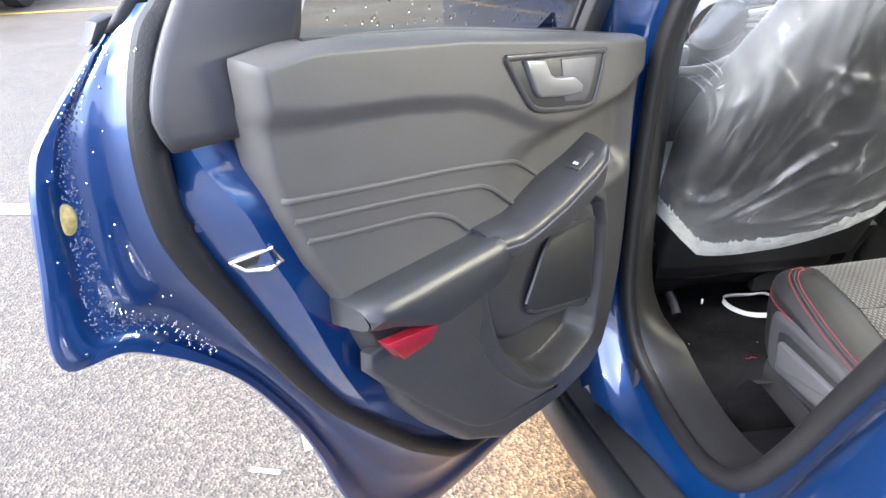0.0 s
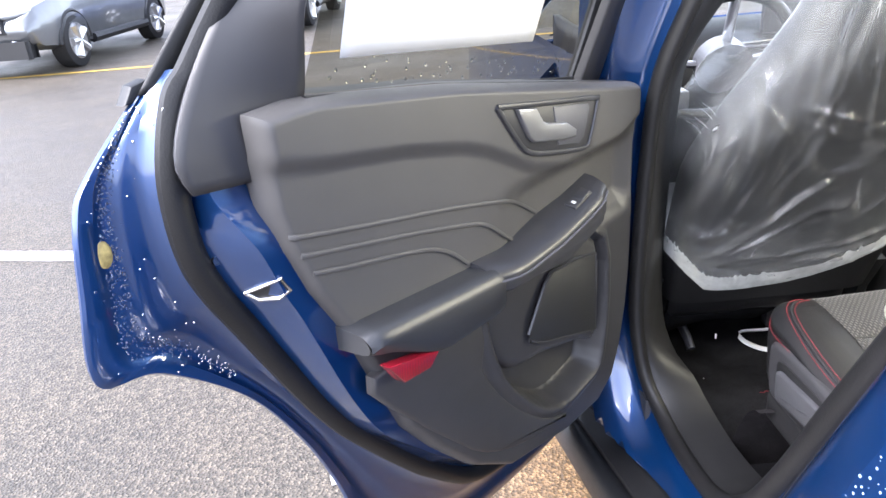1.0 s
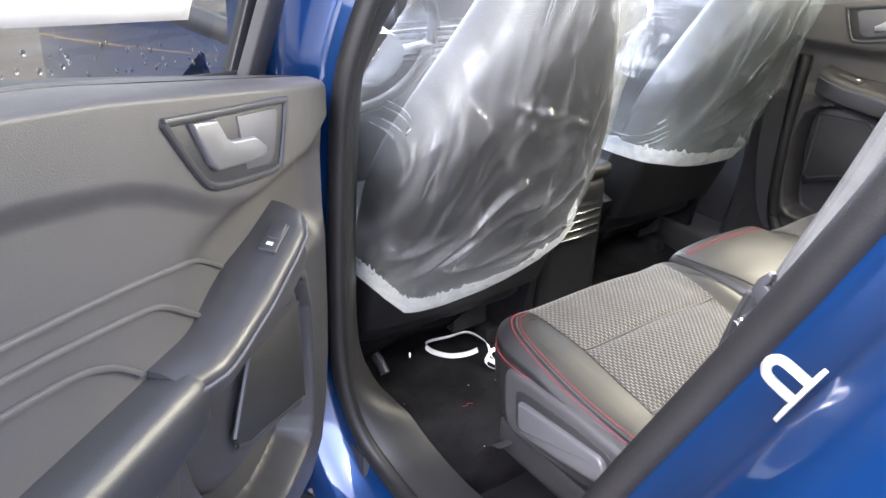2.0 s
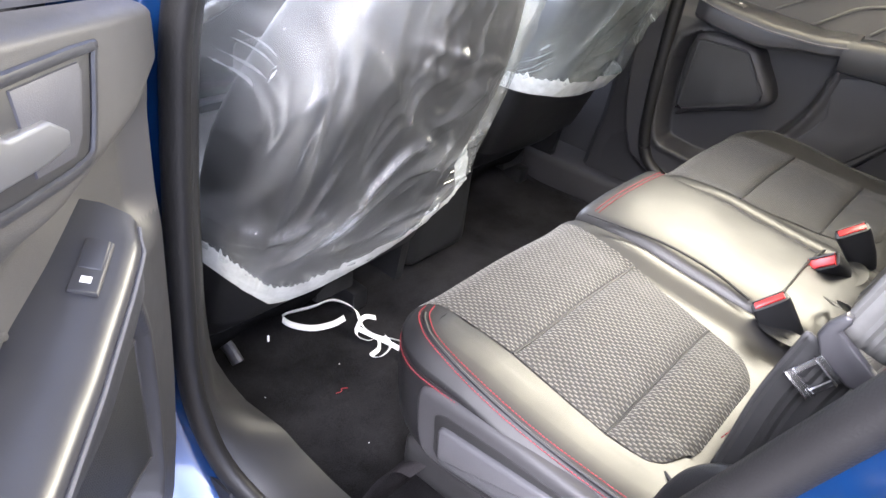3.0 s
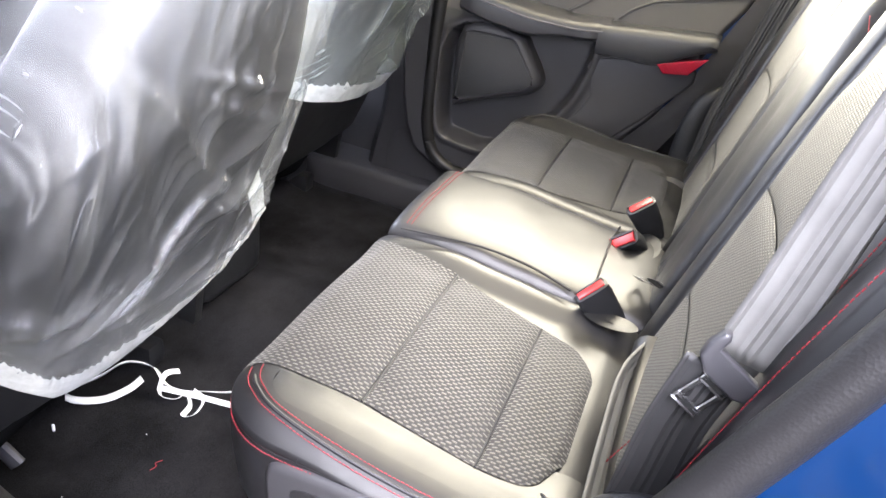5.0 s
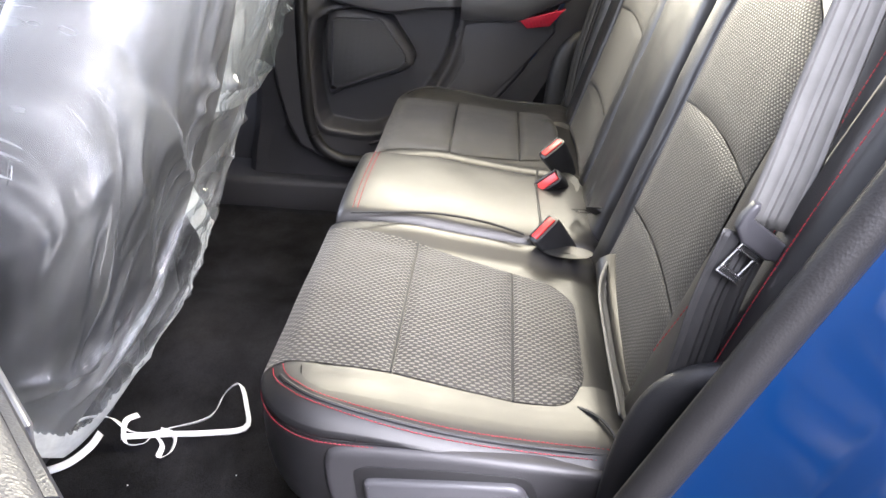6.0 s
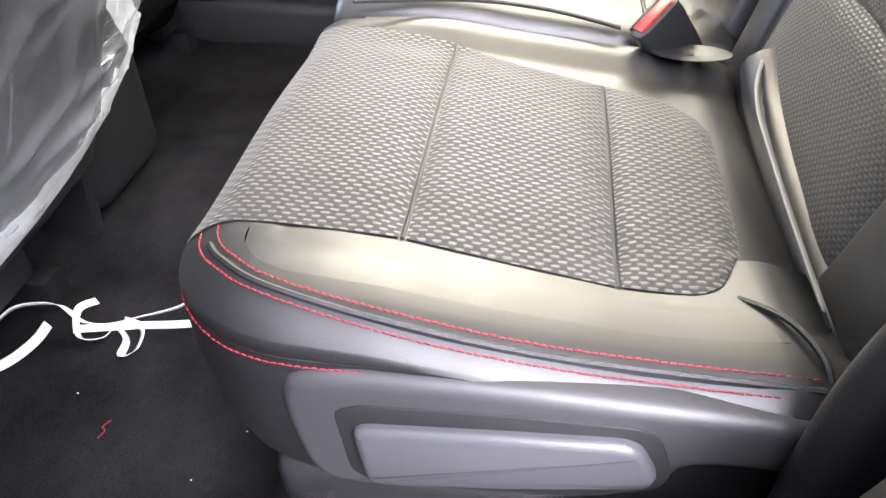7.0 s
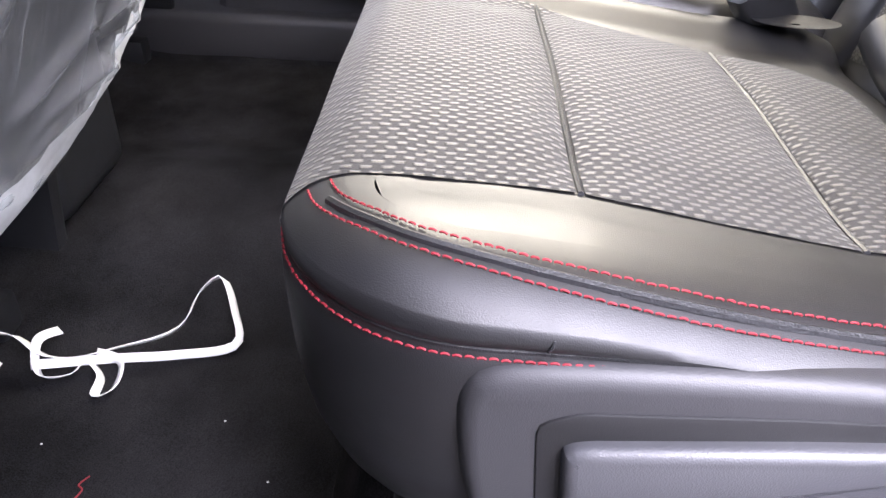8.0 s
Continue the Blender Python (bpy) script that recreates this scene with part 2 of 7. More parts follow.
def fabric_mat(name, dark, light, w=0.0116, h=0.0049, relief=0.8):
    """Woven cloth: short pale silky floats in staggered rows on a dark ground."""
    m, n, l, b = mat(name)
    co = n.new("ShaderNodeUVMap")
    co.uv_map = "weave"
    wob = n.new("ShaderNodeTexNoise")
    l.new(co.outputs[0], wob.inputs["Vector"])
    wob.inputs["Scale"].default_value = 60
    ad = n.new("ShaderNodeMixRGB")
    ad.blend_type = "ADD"
    ad.inputs[0].default_value = 0.0030
    l.new(co.outputs[0], ad.inputs[1])
    l.new(wob.outputs["Color"], ad.inputs[2])
    sp = n.new("ShaderNodeSeparateXYZ")
    l.new(ad.outputs[0], sp.inputs[0])
    v = calc(n, l, "DIVIDE", sp.outputs[1], h)
    row = calc(n, l, "FLOOR", v)
    half = calc(n, l, "MULTIPLY", calc(n, l, "FLOORED_MODULO", row, 2.0), 0.5)
    u = calc(n, l, "ADD", calc(n, l, "DIVIDE", sp.outputs[0], w), half)
    du = calc(n, l, "ABSOLUTE", calc(n, l, "SUBTRACT", calc(n, l, "FRACT", u), 0.5))
    dv = calc(n, l, "ABSOLUTE", calc(n, l, "SUBTRACT", calc(n, l, "FRACT", v), 0.5))
    eu = calc(n, l, "MULTIPLY", calc(n, l, "SUBTRACT", 0.36, du), 6.0, True)
    ev = calc(n, l, "MULTIPLY", calc(n, l, "SUBTRACT", 0.39, dv), 4.0, True)
    dash = calc(n, l, "MULTIPLY", eu, ev)
    fine = noise_node(n, l, 900, 3, stretch=(1, 3, 1))
    per = n.new("ShaderNodeTexWhiteNoise")
    cell = n.new("ShaderNodeCombineXYZ")
    l.new(calc(n, l, "FLOOR", u), cell.inputs[0])
    l.new(row, cell.inputs[1])
    l.new(cell.outputs[0], per.inputs["Vector"])
    tone = calc(n, l, "ADD", calc(n, l, "MULTIPLY", per.outputs["Value"], 0.35), 0.65)
    c = ramp(n, l, calc(n, l, "MULTIPLY", dash, tone), ((0.08, dark), (0.9, light)))
    mx = n.new("ShaderNodeMixRGB")
    mx.blend_type = "MULTIPLY"
    mx.inputs[0].default_value = 0.6
    l.new(c.outputs[0], mx.inputs[1])
    f2 = ramp(n, l, fine.outputs[0], ((0.25, (0.55, 0.55, 0.55)), (0.75, (1.25, 1.25, 1.25))))
    l.new(f2.outputs[0], mx.inputs[2])
    l.new(mx.outputs[0], b.inputs["Base Color"])
    l.new(calc(n, l, "SUBTRACT", 0.80, calc(n, l, "MULTIPLY", dash, 0.38)), b.inputs["Roughness"])
    b.inputs["Sheen Weight"].default_value = 0.12
    b.inputs["Specular IOR Level"].default_value = 0.4
    k = bump(n, l, b, dash, relief, 0.0012)
    bump(n, l, b, fine.outputs[0], 0.4, 0.0005, k)
    return m


# Same cloth, finer weave; shade on backrests and far seat is in its colour.
FABRIC_SHADED = fabric_mat("woven_cloth_shaded", (0.0062, 0.0061, 0.0064), (0.0140, 0.0133, 0.0120), 0.0072, 0.0031, 0.35)
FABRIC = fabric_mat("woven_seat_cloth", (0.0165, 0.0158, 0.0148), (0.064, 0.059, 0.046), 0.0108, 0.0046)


def edge_gloss(n, l, low, high, power=5.0):
    """More mirror-like towards grazing angles, the same from both sides."""
    lw = n.new("ShaderNodeLayerWeight")
    lw.inputs["Blend"].default_value = 0.5
    return calc(n, l, "ADD", calc(n, l, "MULTIPLY", calc(n, l, "POWER", lw.outputs["Facing"], power), high - low), low)


def film_mat(name, haze, tint, top=0.55, foot=0.86):
    """Clear polythene: transparent, glossy, milky where gathered and creased, whitened also for sky reflections."""
    m, n, l, b = mat(name)
    tr = n.new("ShaderNodeBsdfTransparent")
    tr.inputs[0].default_value = (0.94, 0.96, 0.97, 1)
    b.inputs["Base Color"].default_value = (*tint, 1)
    b.inputs["Roughness"].default_value = 0.25
    uv = n.new("ShaderNodeUVMap")
    uv.uv_map = "drape"
    sp = n.new("ShaderNodeSeparateXYZ")
    l.new(uv.outputs[0], sp.inputs[0])

    def fan(scale, along, detail):
        mp = n.new("ShaderNodeMapping")
        mp.inputs["Scale"].default_value = (1.0, along, 1.0)
        l.new(uv.outputs[0], mp.inputs[0])
        t = n.new("ShaderNodeTexNoise")
        l.new(mp.outputs[0], t.inputs["Vector"])
        t.inputs["Scale"].default_value, t.inputs["Detail"].default_value, t.inputs["Roughness"].default_value = scale, detail, 0.55
        return t

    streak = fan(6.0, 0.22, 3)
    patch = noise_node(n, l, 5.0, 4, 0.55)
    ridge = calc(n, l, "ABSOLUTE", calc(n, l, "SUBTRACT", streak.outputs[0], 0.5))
    # pale streaks: milky creases that also stand in for glossy highlights
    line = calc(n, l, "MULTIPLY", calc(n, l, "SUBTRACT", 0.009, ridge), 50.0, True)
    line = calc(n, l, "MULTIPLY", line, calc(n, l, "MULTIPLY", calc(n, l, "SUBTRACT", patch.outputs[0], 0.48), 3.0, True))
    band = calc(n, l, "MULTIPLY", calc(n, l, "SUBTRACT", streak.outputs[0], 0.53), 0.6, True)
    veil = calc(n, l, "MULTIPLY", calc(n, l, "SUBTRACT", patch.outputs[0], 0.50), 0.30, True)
    # whiter towards the hem, for its folds and for reflected sky
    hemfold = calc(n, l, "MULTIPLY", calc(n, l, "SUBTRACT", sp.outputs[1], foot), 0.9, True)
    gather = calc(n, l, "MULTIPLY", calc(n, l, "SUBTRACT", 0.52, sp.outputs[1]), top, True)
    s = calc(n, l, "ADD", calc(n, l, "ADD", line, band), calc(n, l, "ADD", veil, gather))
    # slack film: bunched layers, with light shining through added to the milkiness
    lo = n.new("ShaderNodeUVMap")
    lo.uv_map = "loose"
    ls = n.new("ShaderNodeSeparateXYZ")
    l.new(lo.outputs[0], ls.inputs[0])
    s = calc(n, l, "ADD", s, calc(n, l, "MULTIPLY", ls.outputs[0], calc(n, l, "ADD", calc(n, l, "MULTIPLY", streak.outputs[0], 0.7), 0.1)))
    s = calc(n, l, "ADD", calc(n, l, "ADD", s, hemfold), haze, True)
    fine = fan(16.0, 0.5, 4)
    k = bump(n, l, b, streak.outputs[0], 0.4, 0.03)
    k = bump(n, l, b, patch.outputs[0], 0.5, 0.02, k)
    bump(n, l, b, fine.outputs[0], 0.7, 0.012, k)
    tl = n.new("ShaderNodeBsdfTranslucent")
    tl.inputs["Color"].default_value = (*tint, 1)
    milk = n.new("ShaderNodeMixShader")
    milk.inputs[0].default_value = 0.42
    l.new(b.outputs[0], milk.inputs[1])
    l.new(tl.outputs[0], milk.inputs[2])
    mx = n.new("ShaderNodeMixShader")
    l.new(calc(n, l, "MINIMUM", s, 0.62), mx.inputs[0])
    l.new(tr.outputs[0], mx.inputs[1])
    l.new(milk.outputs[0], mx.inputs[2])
    gl = n.new("ShaderNodeBsdfGlossy")
    gl.inputs["Roughness"].default_value = 0.13
    l.new(b.inputs["Normal"].links[0].from_socket, gl.inputs["Normal"])
    m2 = n.new("ShaderNodeMixShader")
    l.new(edge_gloss(n, l, 0.035, 0.42, 3.0), m2.inputs[0])
    l.new(mx.outputs[0], m2.inputs[1])
    l.new(gl.outputs[0], m2.inputs[2])
    l.new(m2.outputs[0], n["Material Output"].inputs[0])
    return m


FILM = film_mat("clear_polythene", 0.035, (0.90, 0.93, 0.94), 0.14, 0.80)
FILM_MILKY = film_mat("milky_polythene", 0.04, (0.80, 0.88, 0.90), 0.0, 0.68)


def glass_mat(name, tint, low=0.03):
    m, n, l, b = mat(name)
    tr = n.new("ShaderNodeBsdfTransparent")
    tr.inputs[0].default_value = (*tint, 1)
    gl = n.new("ShaderNodeBsdfGlossy")
    gl.inputs["Roughness"].default_value = 0.02
    mx = n.new("ShaderNodeMixShader")
    l.new(edge_gloss(n, l, low, 0.8), mx.inputs[0])
    l.new(tr.outputs[0], mx.inputs[1])
    l.new(gl.outputs[0], mx.inputs[2])
    l.new(mx.outputs[0], n["Material Output"].inputs[0])
    return m


GLASS = glass_mat("tinted_glass", (0.90, 0.91, 0.84))
# Opaque pale drops: the sky's glint in clear water is put into the colour.
WATER_GLINT = simple("glinting_water_drops", (0.26, 0.36, 0.52), 0.12, 0, 0.25, 200)
DROP = glass_mat("clear_water", (0.80, 0.86, 0.94), 0.5)
GLASS_DARK = glass_mat("privacy_glass", (0.40, 0.39, 0.34), 0.05)
MIRROR = simple("mirror_glass", (0.8, 0.82, 0.82), 0.03, 1.0, 0.01)


def asphalt_mat():
    m, n, l, b = mat("damp_asphalt")
    g = noise_node(n, l, 120, 6, 0.7)
    v = n.new("ShaderNodeTexVoronoi")
    co = n.new("ShaderNodeTexCoord")
    l.new(co.outputs["Object"], v.inputs["Vector"])
    v.inputs["Scale"].default_value = 120
    big = noise_node(n, l, 0.55, 6)
    c = ramp(n, l, v.outputs["Color"], ((0.1, (0.030, 0.026, 0.021)), (0.5, (0.072, 0.062, 0.049)), (0.9, (0.165, 0.138, 0.108))))
    mx = n.new("ShaderNodeMixRGB")
    mx.blend_type = "MULTIPLY"
    mx.inputs[0].default_value = 0.75
    l.new(c.outputs[0], mx.inputs[1])
    r2 = ramp(n, l, big.outputs[0], ((0.3, (0.62, 0.60, 0.58)), (0.7, (1.15, 1.12, 1.05))))
    l.new(r2.outputs[0], mx.inputs[2])
    # warmer, brighter tan patch beside the sill
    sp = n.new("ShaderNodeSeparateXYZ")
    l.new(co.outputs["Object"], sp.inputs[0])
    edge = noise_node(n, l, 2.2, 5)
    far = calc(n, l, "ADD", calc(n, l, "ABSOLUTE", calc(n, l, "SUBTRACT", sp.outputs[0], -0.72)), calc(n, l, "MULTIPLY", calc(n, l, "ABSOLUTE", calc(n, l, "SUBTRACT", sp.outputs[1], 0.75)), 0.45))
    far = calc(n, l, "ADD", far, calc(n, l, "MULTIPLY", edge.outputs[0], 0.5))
    tan_patch = n.new("ShaderNodeMixRGB")
    tan_patch.blend_type = "MULTIPLY"
    tan_patch.inputs[2].default_value = (1.9, 1.42, 0.92, 1)
    l.new(calc(n, l, "MULTIPLY", calc(n, l, "SUBTRACT", 0.92, far), 3.0, True), tan_patch.inputs[0])
    l.new(mx.outputs[0], tan_patch.inputs[1])
    l.new(tan_patch.outputs[0], b.inputs["Base Color"])
    rr = n.new("ShaderNodeMapRange")
    l.new(big.outputs[0], rr.inputs[0])
    rr.inputs[1].default_value, rr.inputs[2].default_value, rr.inputs[3].default_value, rr.inputs[4].default_value = 0.35, 0.65, 0.32, 0.62
    l.new(rr.outputs[0], b.inputs["Roughness"])
    k = bump(n, l, b, v.outputs["Distance"], 0.9, 0.004)
    bump(n, l, b, g.outputs[0], 0.4, 0.003, k)
    return m


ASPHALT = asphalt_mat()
HEADLINER = simple("beige_headliner", (0.78, 0.73, 0.60), 0.9, 0, 0.06, 400, 0.0006)
YELLOW = simple("worn_yellow_paint", (0.55, 0.36, 0.06), 0.6, 0, 0.3, 30)
LINE = simple("worn_white_paint", (0.62, 0.62, 0.60), 0.6, 0, 0.25, 30)
TYRE = simple("tyre_rubber", (0.018, 0.018, 0.019), 0.75, 0, 0.2, 60)
RIM = simple("alloy_rim", (0.62, 0.62, 0.62), 0.28, 0.9, 0.05, 20)

# ---- ground and parking lot ----
bm = bmesh.new()
R = [0, 3, 8, 20, 60, 200, 900]
rings = [[V(r * math.cos(a * math.pi / 16), r * math.sin(a * math.pi / 16), 0) for a in range(32)] for r in R[1:]]
put_rings(bm, rings, True)
bm.faces.new([v for v in list(bm.verts)[:32]])
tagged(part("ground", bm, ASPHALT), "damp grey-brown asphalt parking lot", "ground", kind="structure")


def strip(name, a, b, w, m, label):
    bm = bmesh.new()
    a, b = V(*a, 0.004), V(*b, 0.004)
    d = (b - a).normalized()
    sd = V(-d.y, d.x, 0) * w / 2
    n = 24
    lo = [a.lerp(b, i / n) + sd * (1 + 0.15 * noise.noise(V(i * 0.9, 0, 3))) for i in range(n + 1)]
    hi = [a.lerp(b, i / n) - sd * (1 + 0.15 * noise.noise(V(i * 0.9, 5, 3))) for i in range(n + 1)]
    put_rings(bm, [lo, hi])
    tagged(part(name, bm, m, smooth=False), label, "road marking", kind="structure")


strip("parking_line", (-9.5, 4.2), (-2.55, 2.62), 0.12, LINE, "worn white parking line on asphalt")
strip("parking_line", (-9.0, 9.36), (6.0, 9.32), 0.11, YELLOW, "faded yellow parking line on asphalt")
for a, b, w in (((-1.69, 0.742), (-1.61, 0.718), 0.016), ((-1.552, 0.86), (-1.537, 0.79), 0.02)):
    strip("paint_chip", a, b, w, LINE, "small chip of white paint on asphalt")

# ---- the car's body ----
from mathutils.bvhtree import BVHTree


def bead(bm, p, nrm, r):
    """A small flattened water drop on a surface."""
    nrm = Vector(nrm).normalized()
    a = nrm.orthogonal().normalized()
    b = nrm.cross(a)
    rings = []
    for h, w in ((0.0, 1.0), (0.45, 0.8)):
        rings.append([bm.verts.new(p + nrm * r * h * 0.9 + (a * math.cos(q) + b * math.sin(q) * 1.15) * r * w) for q in [math.pi / 3 * i for i in range(6)]])
    tip = bm.verts.new(p + nrm * r * 0.6)
    for i in range(6):
        k = (i + 1) % 6
        bm.faces.new((rings[0][i], rings[0][k], rings[1][k], rings[1][i]))
        bm.faces.new((rings[1][i], rings[1][k], tip))


car = thing("car", "blue metallic compact SUV with its rear door open", "car")
RIM3 = [(-0.665, 0.395, 1.46), (-0.72, 0.42, 1.30), (-0.77, 0.44, 1.15), (-0.782, 0.452, 1.0), (-0.79, 0.455, 0.8), (-0.79, 0.452, 0.64),
        (-0.775, 0.425, 0.525), (-0.757, 0.36, 0.468), (-0.75, 0.25, 0.452), (-0.745, 0.13, 0.468), (-0.74, 0.04, 0.535), (-0.735, -0.035, 0.66),
        (-0.725, -0.105, 0.82), (-0.712, -0.175, 0.98), (-0.70, -0.235, 1.12), (-0.685, -0.285, 1.26), (-0.65, -0.32, 1.46)]
RIM_C = even(spline(RIM3, 8), 110)


def rim_ring(off, dx, s, scale_to=None):
    """The door opening's edge, moved off outwards in its plane and dx in x."""
    out = []
    for i, p in enumerate(RIM_C):
        d = RIM_C[min(i + 1, 109)] - RIM_C[max(i - 1, 0)]
        nn = V(0, d.z, -d.y).normalized()
        if nn.dot(V(0, p.y - 0.1, p.z - 1.0)) < 0:
            nn = -nn
        x = p.x + dx if scale_to is None else p.x + (scale_to - p.x) * dx
        q = p + nn * off
        out.append(V(x * -s, q.y, q.z))
    return out


FLANGE = [(0.006, 0.02), (0.020, 0.10), (0.046, 0.17), (0.056, 0.26), (0.063, 0.50), (0.064, 0.54), (0.066, 0.60), (0.068, 0.65), (0.070, 0.70), (0.086, 0.84), (0.098, 0.88), (0.11, 0.92), (0.125, 0.95), (0.19, 1.0)]
# the rear jamb: a flat band beside the seal, a step, then the rounded outer edge
JAMB = [(0.006, 0.02), (0.026, 0.06), (0.036, 0.10), (0.046, 0.15), (0.062, 0.27), (0.078, 0.39), (0.083, 0.45), (0.088, 0.54), (0.093, 0.61), (0.100, 0.66), (0.112, 0.75), (0.124, 0.83), (0.150, 0.94), (0.19, 1.0)]
# the sill plate: flat and wide, with a crisp inner edge
PLATE = [(0.0, 0.0), (-0.003, 0.008), (-0.006, 0.016), (-0.007, 0.040), (-0.006, 0.078), (-0.003, 0.094), (0.05, 0.099)]
INNER = [(0.0, 0.0), (-0.012, 0.012), (-0.018, 0.035), (-0.014, 0.065), (0.004, 0.082), (0.05, 0.092), (0.13, 0.10)]

# the centre pillar's trim falls away forwards
POST = [(0.0, 0.0), (0.002, 0.008), (0.006, 0.016), (0.016, 0.026), (0.040, 0.040), (0.085, 0.070), (0.14, 0.095)]

# behind the seal of the rear jamb the trim falls away backwards
REAR = [(0.0, 0.0), (0.002, 0.008), (0.008, 0.016), (0.020, 0.026), (0.038, 0.040), (0.068, 0.065), (0.10, 0.090)]


def body_side(s):
    bm = bmesh.new()
    def tuck(p):
        # the sill's lower edge turns under above the plastic moulding
        lim = lerp(0.80, 0.885, sstep(0.40, 0.47, p.z + 0.22 * max(0, p.y - 0.13) + 0.5 * max(0, -p.y - 0.02)))
        return V(s * min(abs(p.x), lim), p.y, p.z)
    def jamb():
        rows = []
        for (o, t), (o2, t2) in zip(FLANGE, JAMB):
            rows.append([tuck(p.lerp(q, sstep(0.16, 0.0, c.y))) for p, q, c in zip(rim_ring(o, t, s, -0.885), rim_ring(o2, t2, s, -0.885), RIM_C)])
        return rows
    put_rings(bm, jamb())
    part("door_opening_flange", bm, BLUE if s < 0 else RUBBER, car, "blue painted door opening" if s < 0 else "")
    bm = bmesh.new()
    rows = [rim_ring(o, t, s) for o, t in INNER]
    post = [rim_ring(o, t, s) for o, t in POST]
    plate = [rim_ring(o, t, s) for o, t in PLATE]
    for a, b in zip(rows, plate):
        for i, p in enumerate(RIM_C):
            a[i] = a[i].lerp(b[i], sstep(0.62, 0.50, p.z))
    rear = [rim_ring(o, t, s) for o, t in REAR]
    for a, b in zip(rows, rear):
        for i, p in enumerate(RIM_C):
            a[i] = a[i].lerp(b[i], sstep(0.05, -0.03, p.y))
    for a, b in zip(rows, post):
        for i, p in enumerate(RIM_C):
            f = sstep(0.40, 0.445, p.y) * sstep(0.50, 0.60, p.z)
            a[i] = a[i].lerp(b[i], f)
    put_rings(bm, rows)
    part("opening_trim", bm, SEAT_PLASTIC, car, "black plastic opening trim and sill plate")
    bm = bmesh.new()
    seal = [p.lerp(q, sstep(0.10, -0.03, c.y)) for p, q, c in zip(rim_ring(0.010, -0.007, s), rim_ring(0.012, -0.009, s), RIM_C)]
    tube(bm, seal, 0.020, 12, 0.75, (1, 0, 0))
    part("weatherstrip", bm, RUBBER, car, "black rubber weatherstrip")
    # quarter panel behind the opening
    edge = [p for p in rim_ring(0.19, 1.0, s, -0.885)]
    edge = edge[62:]
    bm = bmesh.new()
    rows = []
    for k in range(26):
        t = k / 25
        row = []
        for p in edge:
            y = lerp(p.y, -1.45, t)
            zc = 0.36 + math.sqrt(max(0, 0.43 ** 2 - (y + 0.86) ** 2))
            bulge = 0.03 * math.exp(-((p.z - 0.85) / 0.22) ** 2) * sstep(0, 0.3, t)
            row.append(V((0.885 + bulge - 0.15 * sstep(1.15, 1.6, p.z) * t) * s, y, max(lerp(p.z, p.z, t), zc)))
        rows.append(row)
    put_rings(bm, rows)
    bmesh.ops.recalc_face_normals(bm, faces=bm.faces)
    side = BVHTree.FromBMesh(bm)
    part("quarter_panel", bm, BLUE, car, "blue rear quarter panel with water spots")
    if s < 0:
        bm = bmesh.new()
        put_rings(bm, jamb())
        lip = BVHTree.FromBMesh(bm)
        bm.free()
        bm = bmesh.new()
        rnd = random.Random(8)
        for k in range(3600):
            y, z = rnd.uniform(-0.75, 0.02), rnd.uniform(0.55, 1.25)
            o = V(-1.2, y, z)
            hit = min((h for h in (side.ray_cast(o, V(1, 0, 0)), lip.ray_cast(o, V(1, 0, 0))) if h[0]), key=lambda h: h[3], default=None)
            if hit and hit[3] < 0.48:
                nrm = hit[1] if hit[1].x < 0 else -hit[1]
                bead(bm, hit[0], nrm, 0.0006 + 0.0018 * rnd.random() ** 2)
        part("water_beading", bm, WATER_GLINT, car, "water beading on blue paint, coloured pale for its glints")["kind"] = "stuff"
    # front door skin and fender
    bm = bmesh.new()
    sheet(bm, lambda u, v: (s * (0.885 + 0.025 * math.sin(math.pi * v) - 0.03 * max(0, u - 0.8)), 0.625 + 2.1 * u, lerp(0.30, 1.17 - 0.05 * u, v)), 24, 16)
    part("front_door_skin", bm, BLUE, car, "blue front door and fender")
    # lower sill cladding: grey step and black rocker, dipping forwards
    def sill(name, sec, m, label, solid):
        b = bmesh.new()
        put_rings(b, [[V(s * (x + 0.06 * (y - 0.13)), y, z - 0.22 * (max(y, 0.0) - 0.13)) for x, z in sec] for y in (-0.06, 0.05, 0.13, 0.3, 0.5, 0.7, 0.95)])
        part(name, b, m, car, label, solid=solid)
    sill("sill_step", [(0.800, 0.412), (0.812, 0.405), (0.838, 0.398), (0.852, 0.392), (0.854, 0.384)], SEAT_PLASTIC, "dark plastic sill moulding", 0.004)
    sill("rocker", [(0.850, 0.384), (0.876, 0.378), (0.890, 0.360), (0.892, 0.30), (0.87, 0.25), (0.72, 0.24)], BLACK, "black plastic rocker", 0.006)


body_side(-1)
body_side(1)
bm = bmesh.new()
tube(bm, [V(lerp(-0.765, -0.690, t), 0.432 + 0.002 * t, 0.4765 - 0.004 * abs(t - 0.5)) for t in (0, 0.25, 0.5, 0.75, 1)], 0.0016, 6)
part("sill_joint", bm, BLACK, car)

# roof, pillars and underbody
bm = bmesh.new()
sheet(bm, lambda u, v: (lerp(-0.64, 0.64, u), lerp(-1.5, 1.15, v), 1.52 + 0.13 * math.sin(math.pi * u) ** 0.5 * (1 - 0.25 * abs(2 * v - 1))), 20, 16)
part("roof", bm, BLUE, car, solid=0.05)
bm = bmesh.new()
sheet(bm, lambda u, v: (lerp(-0.60, 0.60, u), lerp(-1.4, 1.05, v), 1.455 + 0.10 * math.sin(math.pi * u) ** 0.5 * (1 - 0.2 * abs(2 * v - 1))), 20, 16)
tagged(part("ceiling", bm, HEADLINER), "pale beige cloth headliner", "headliner", kind="structure")
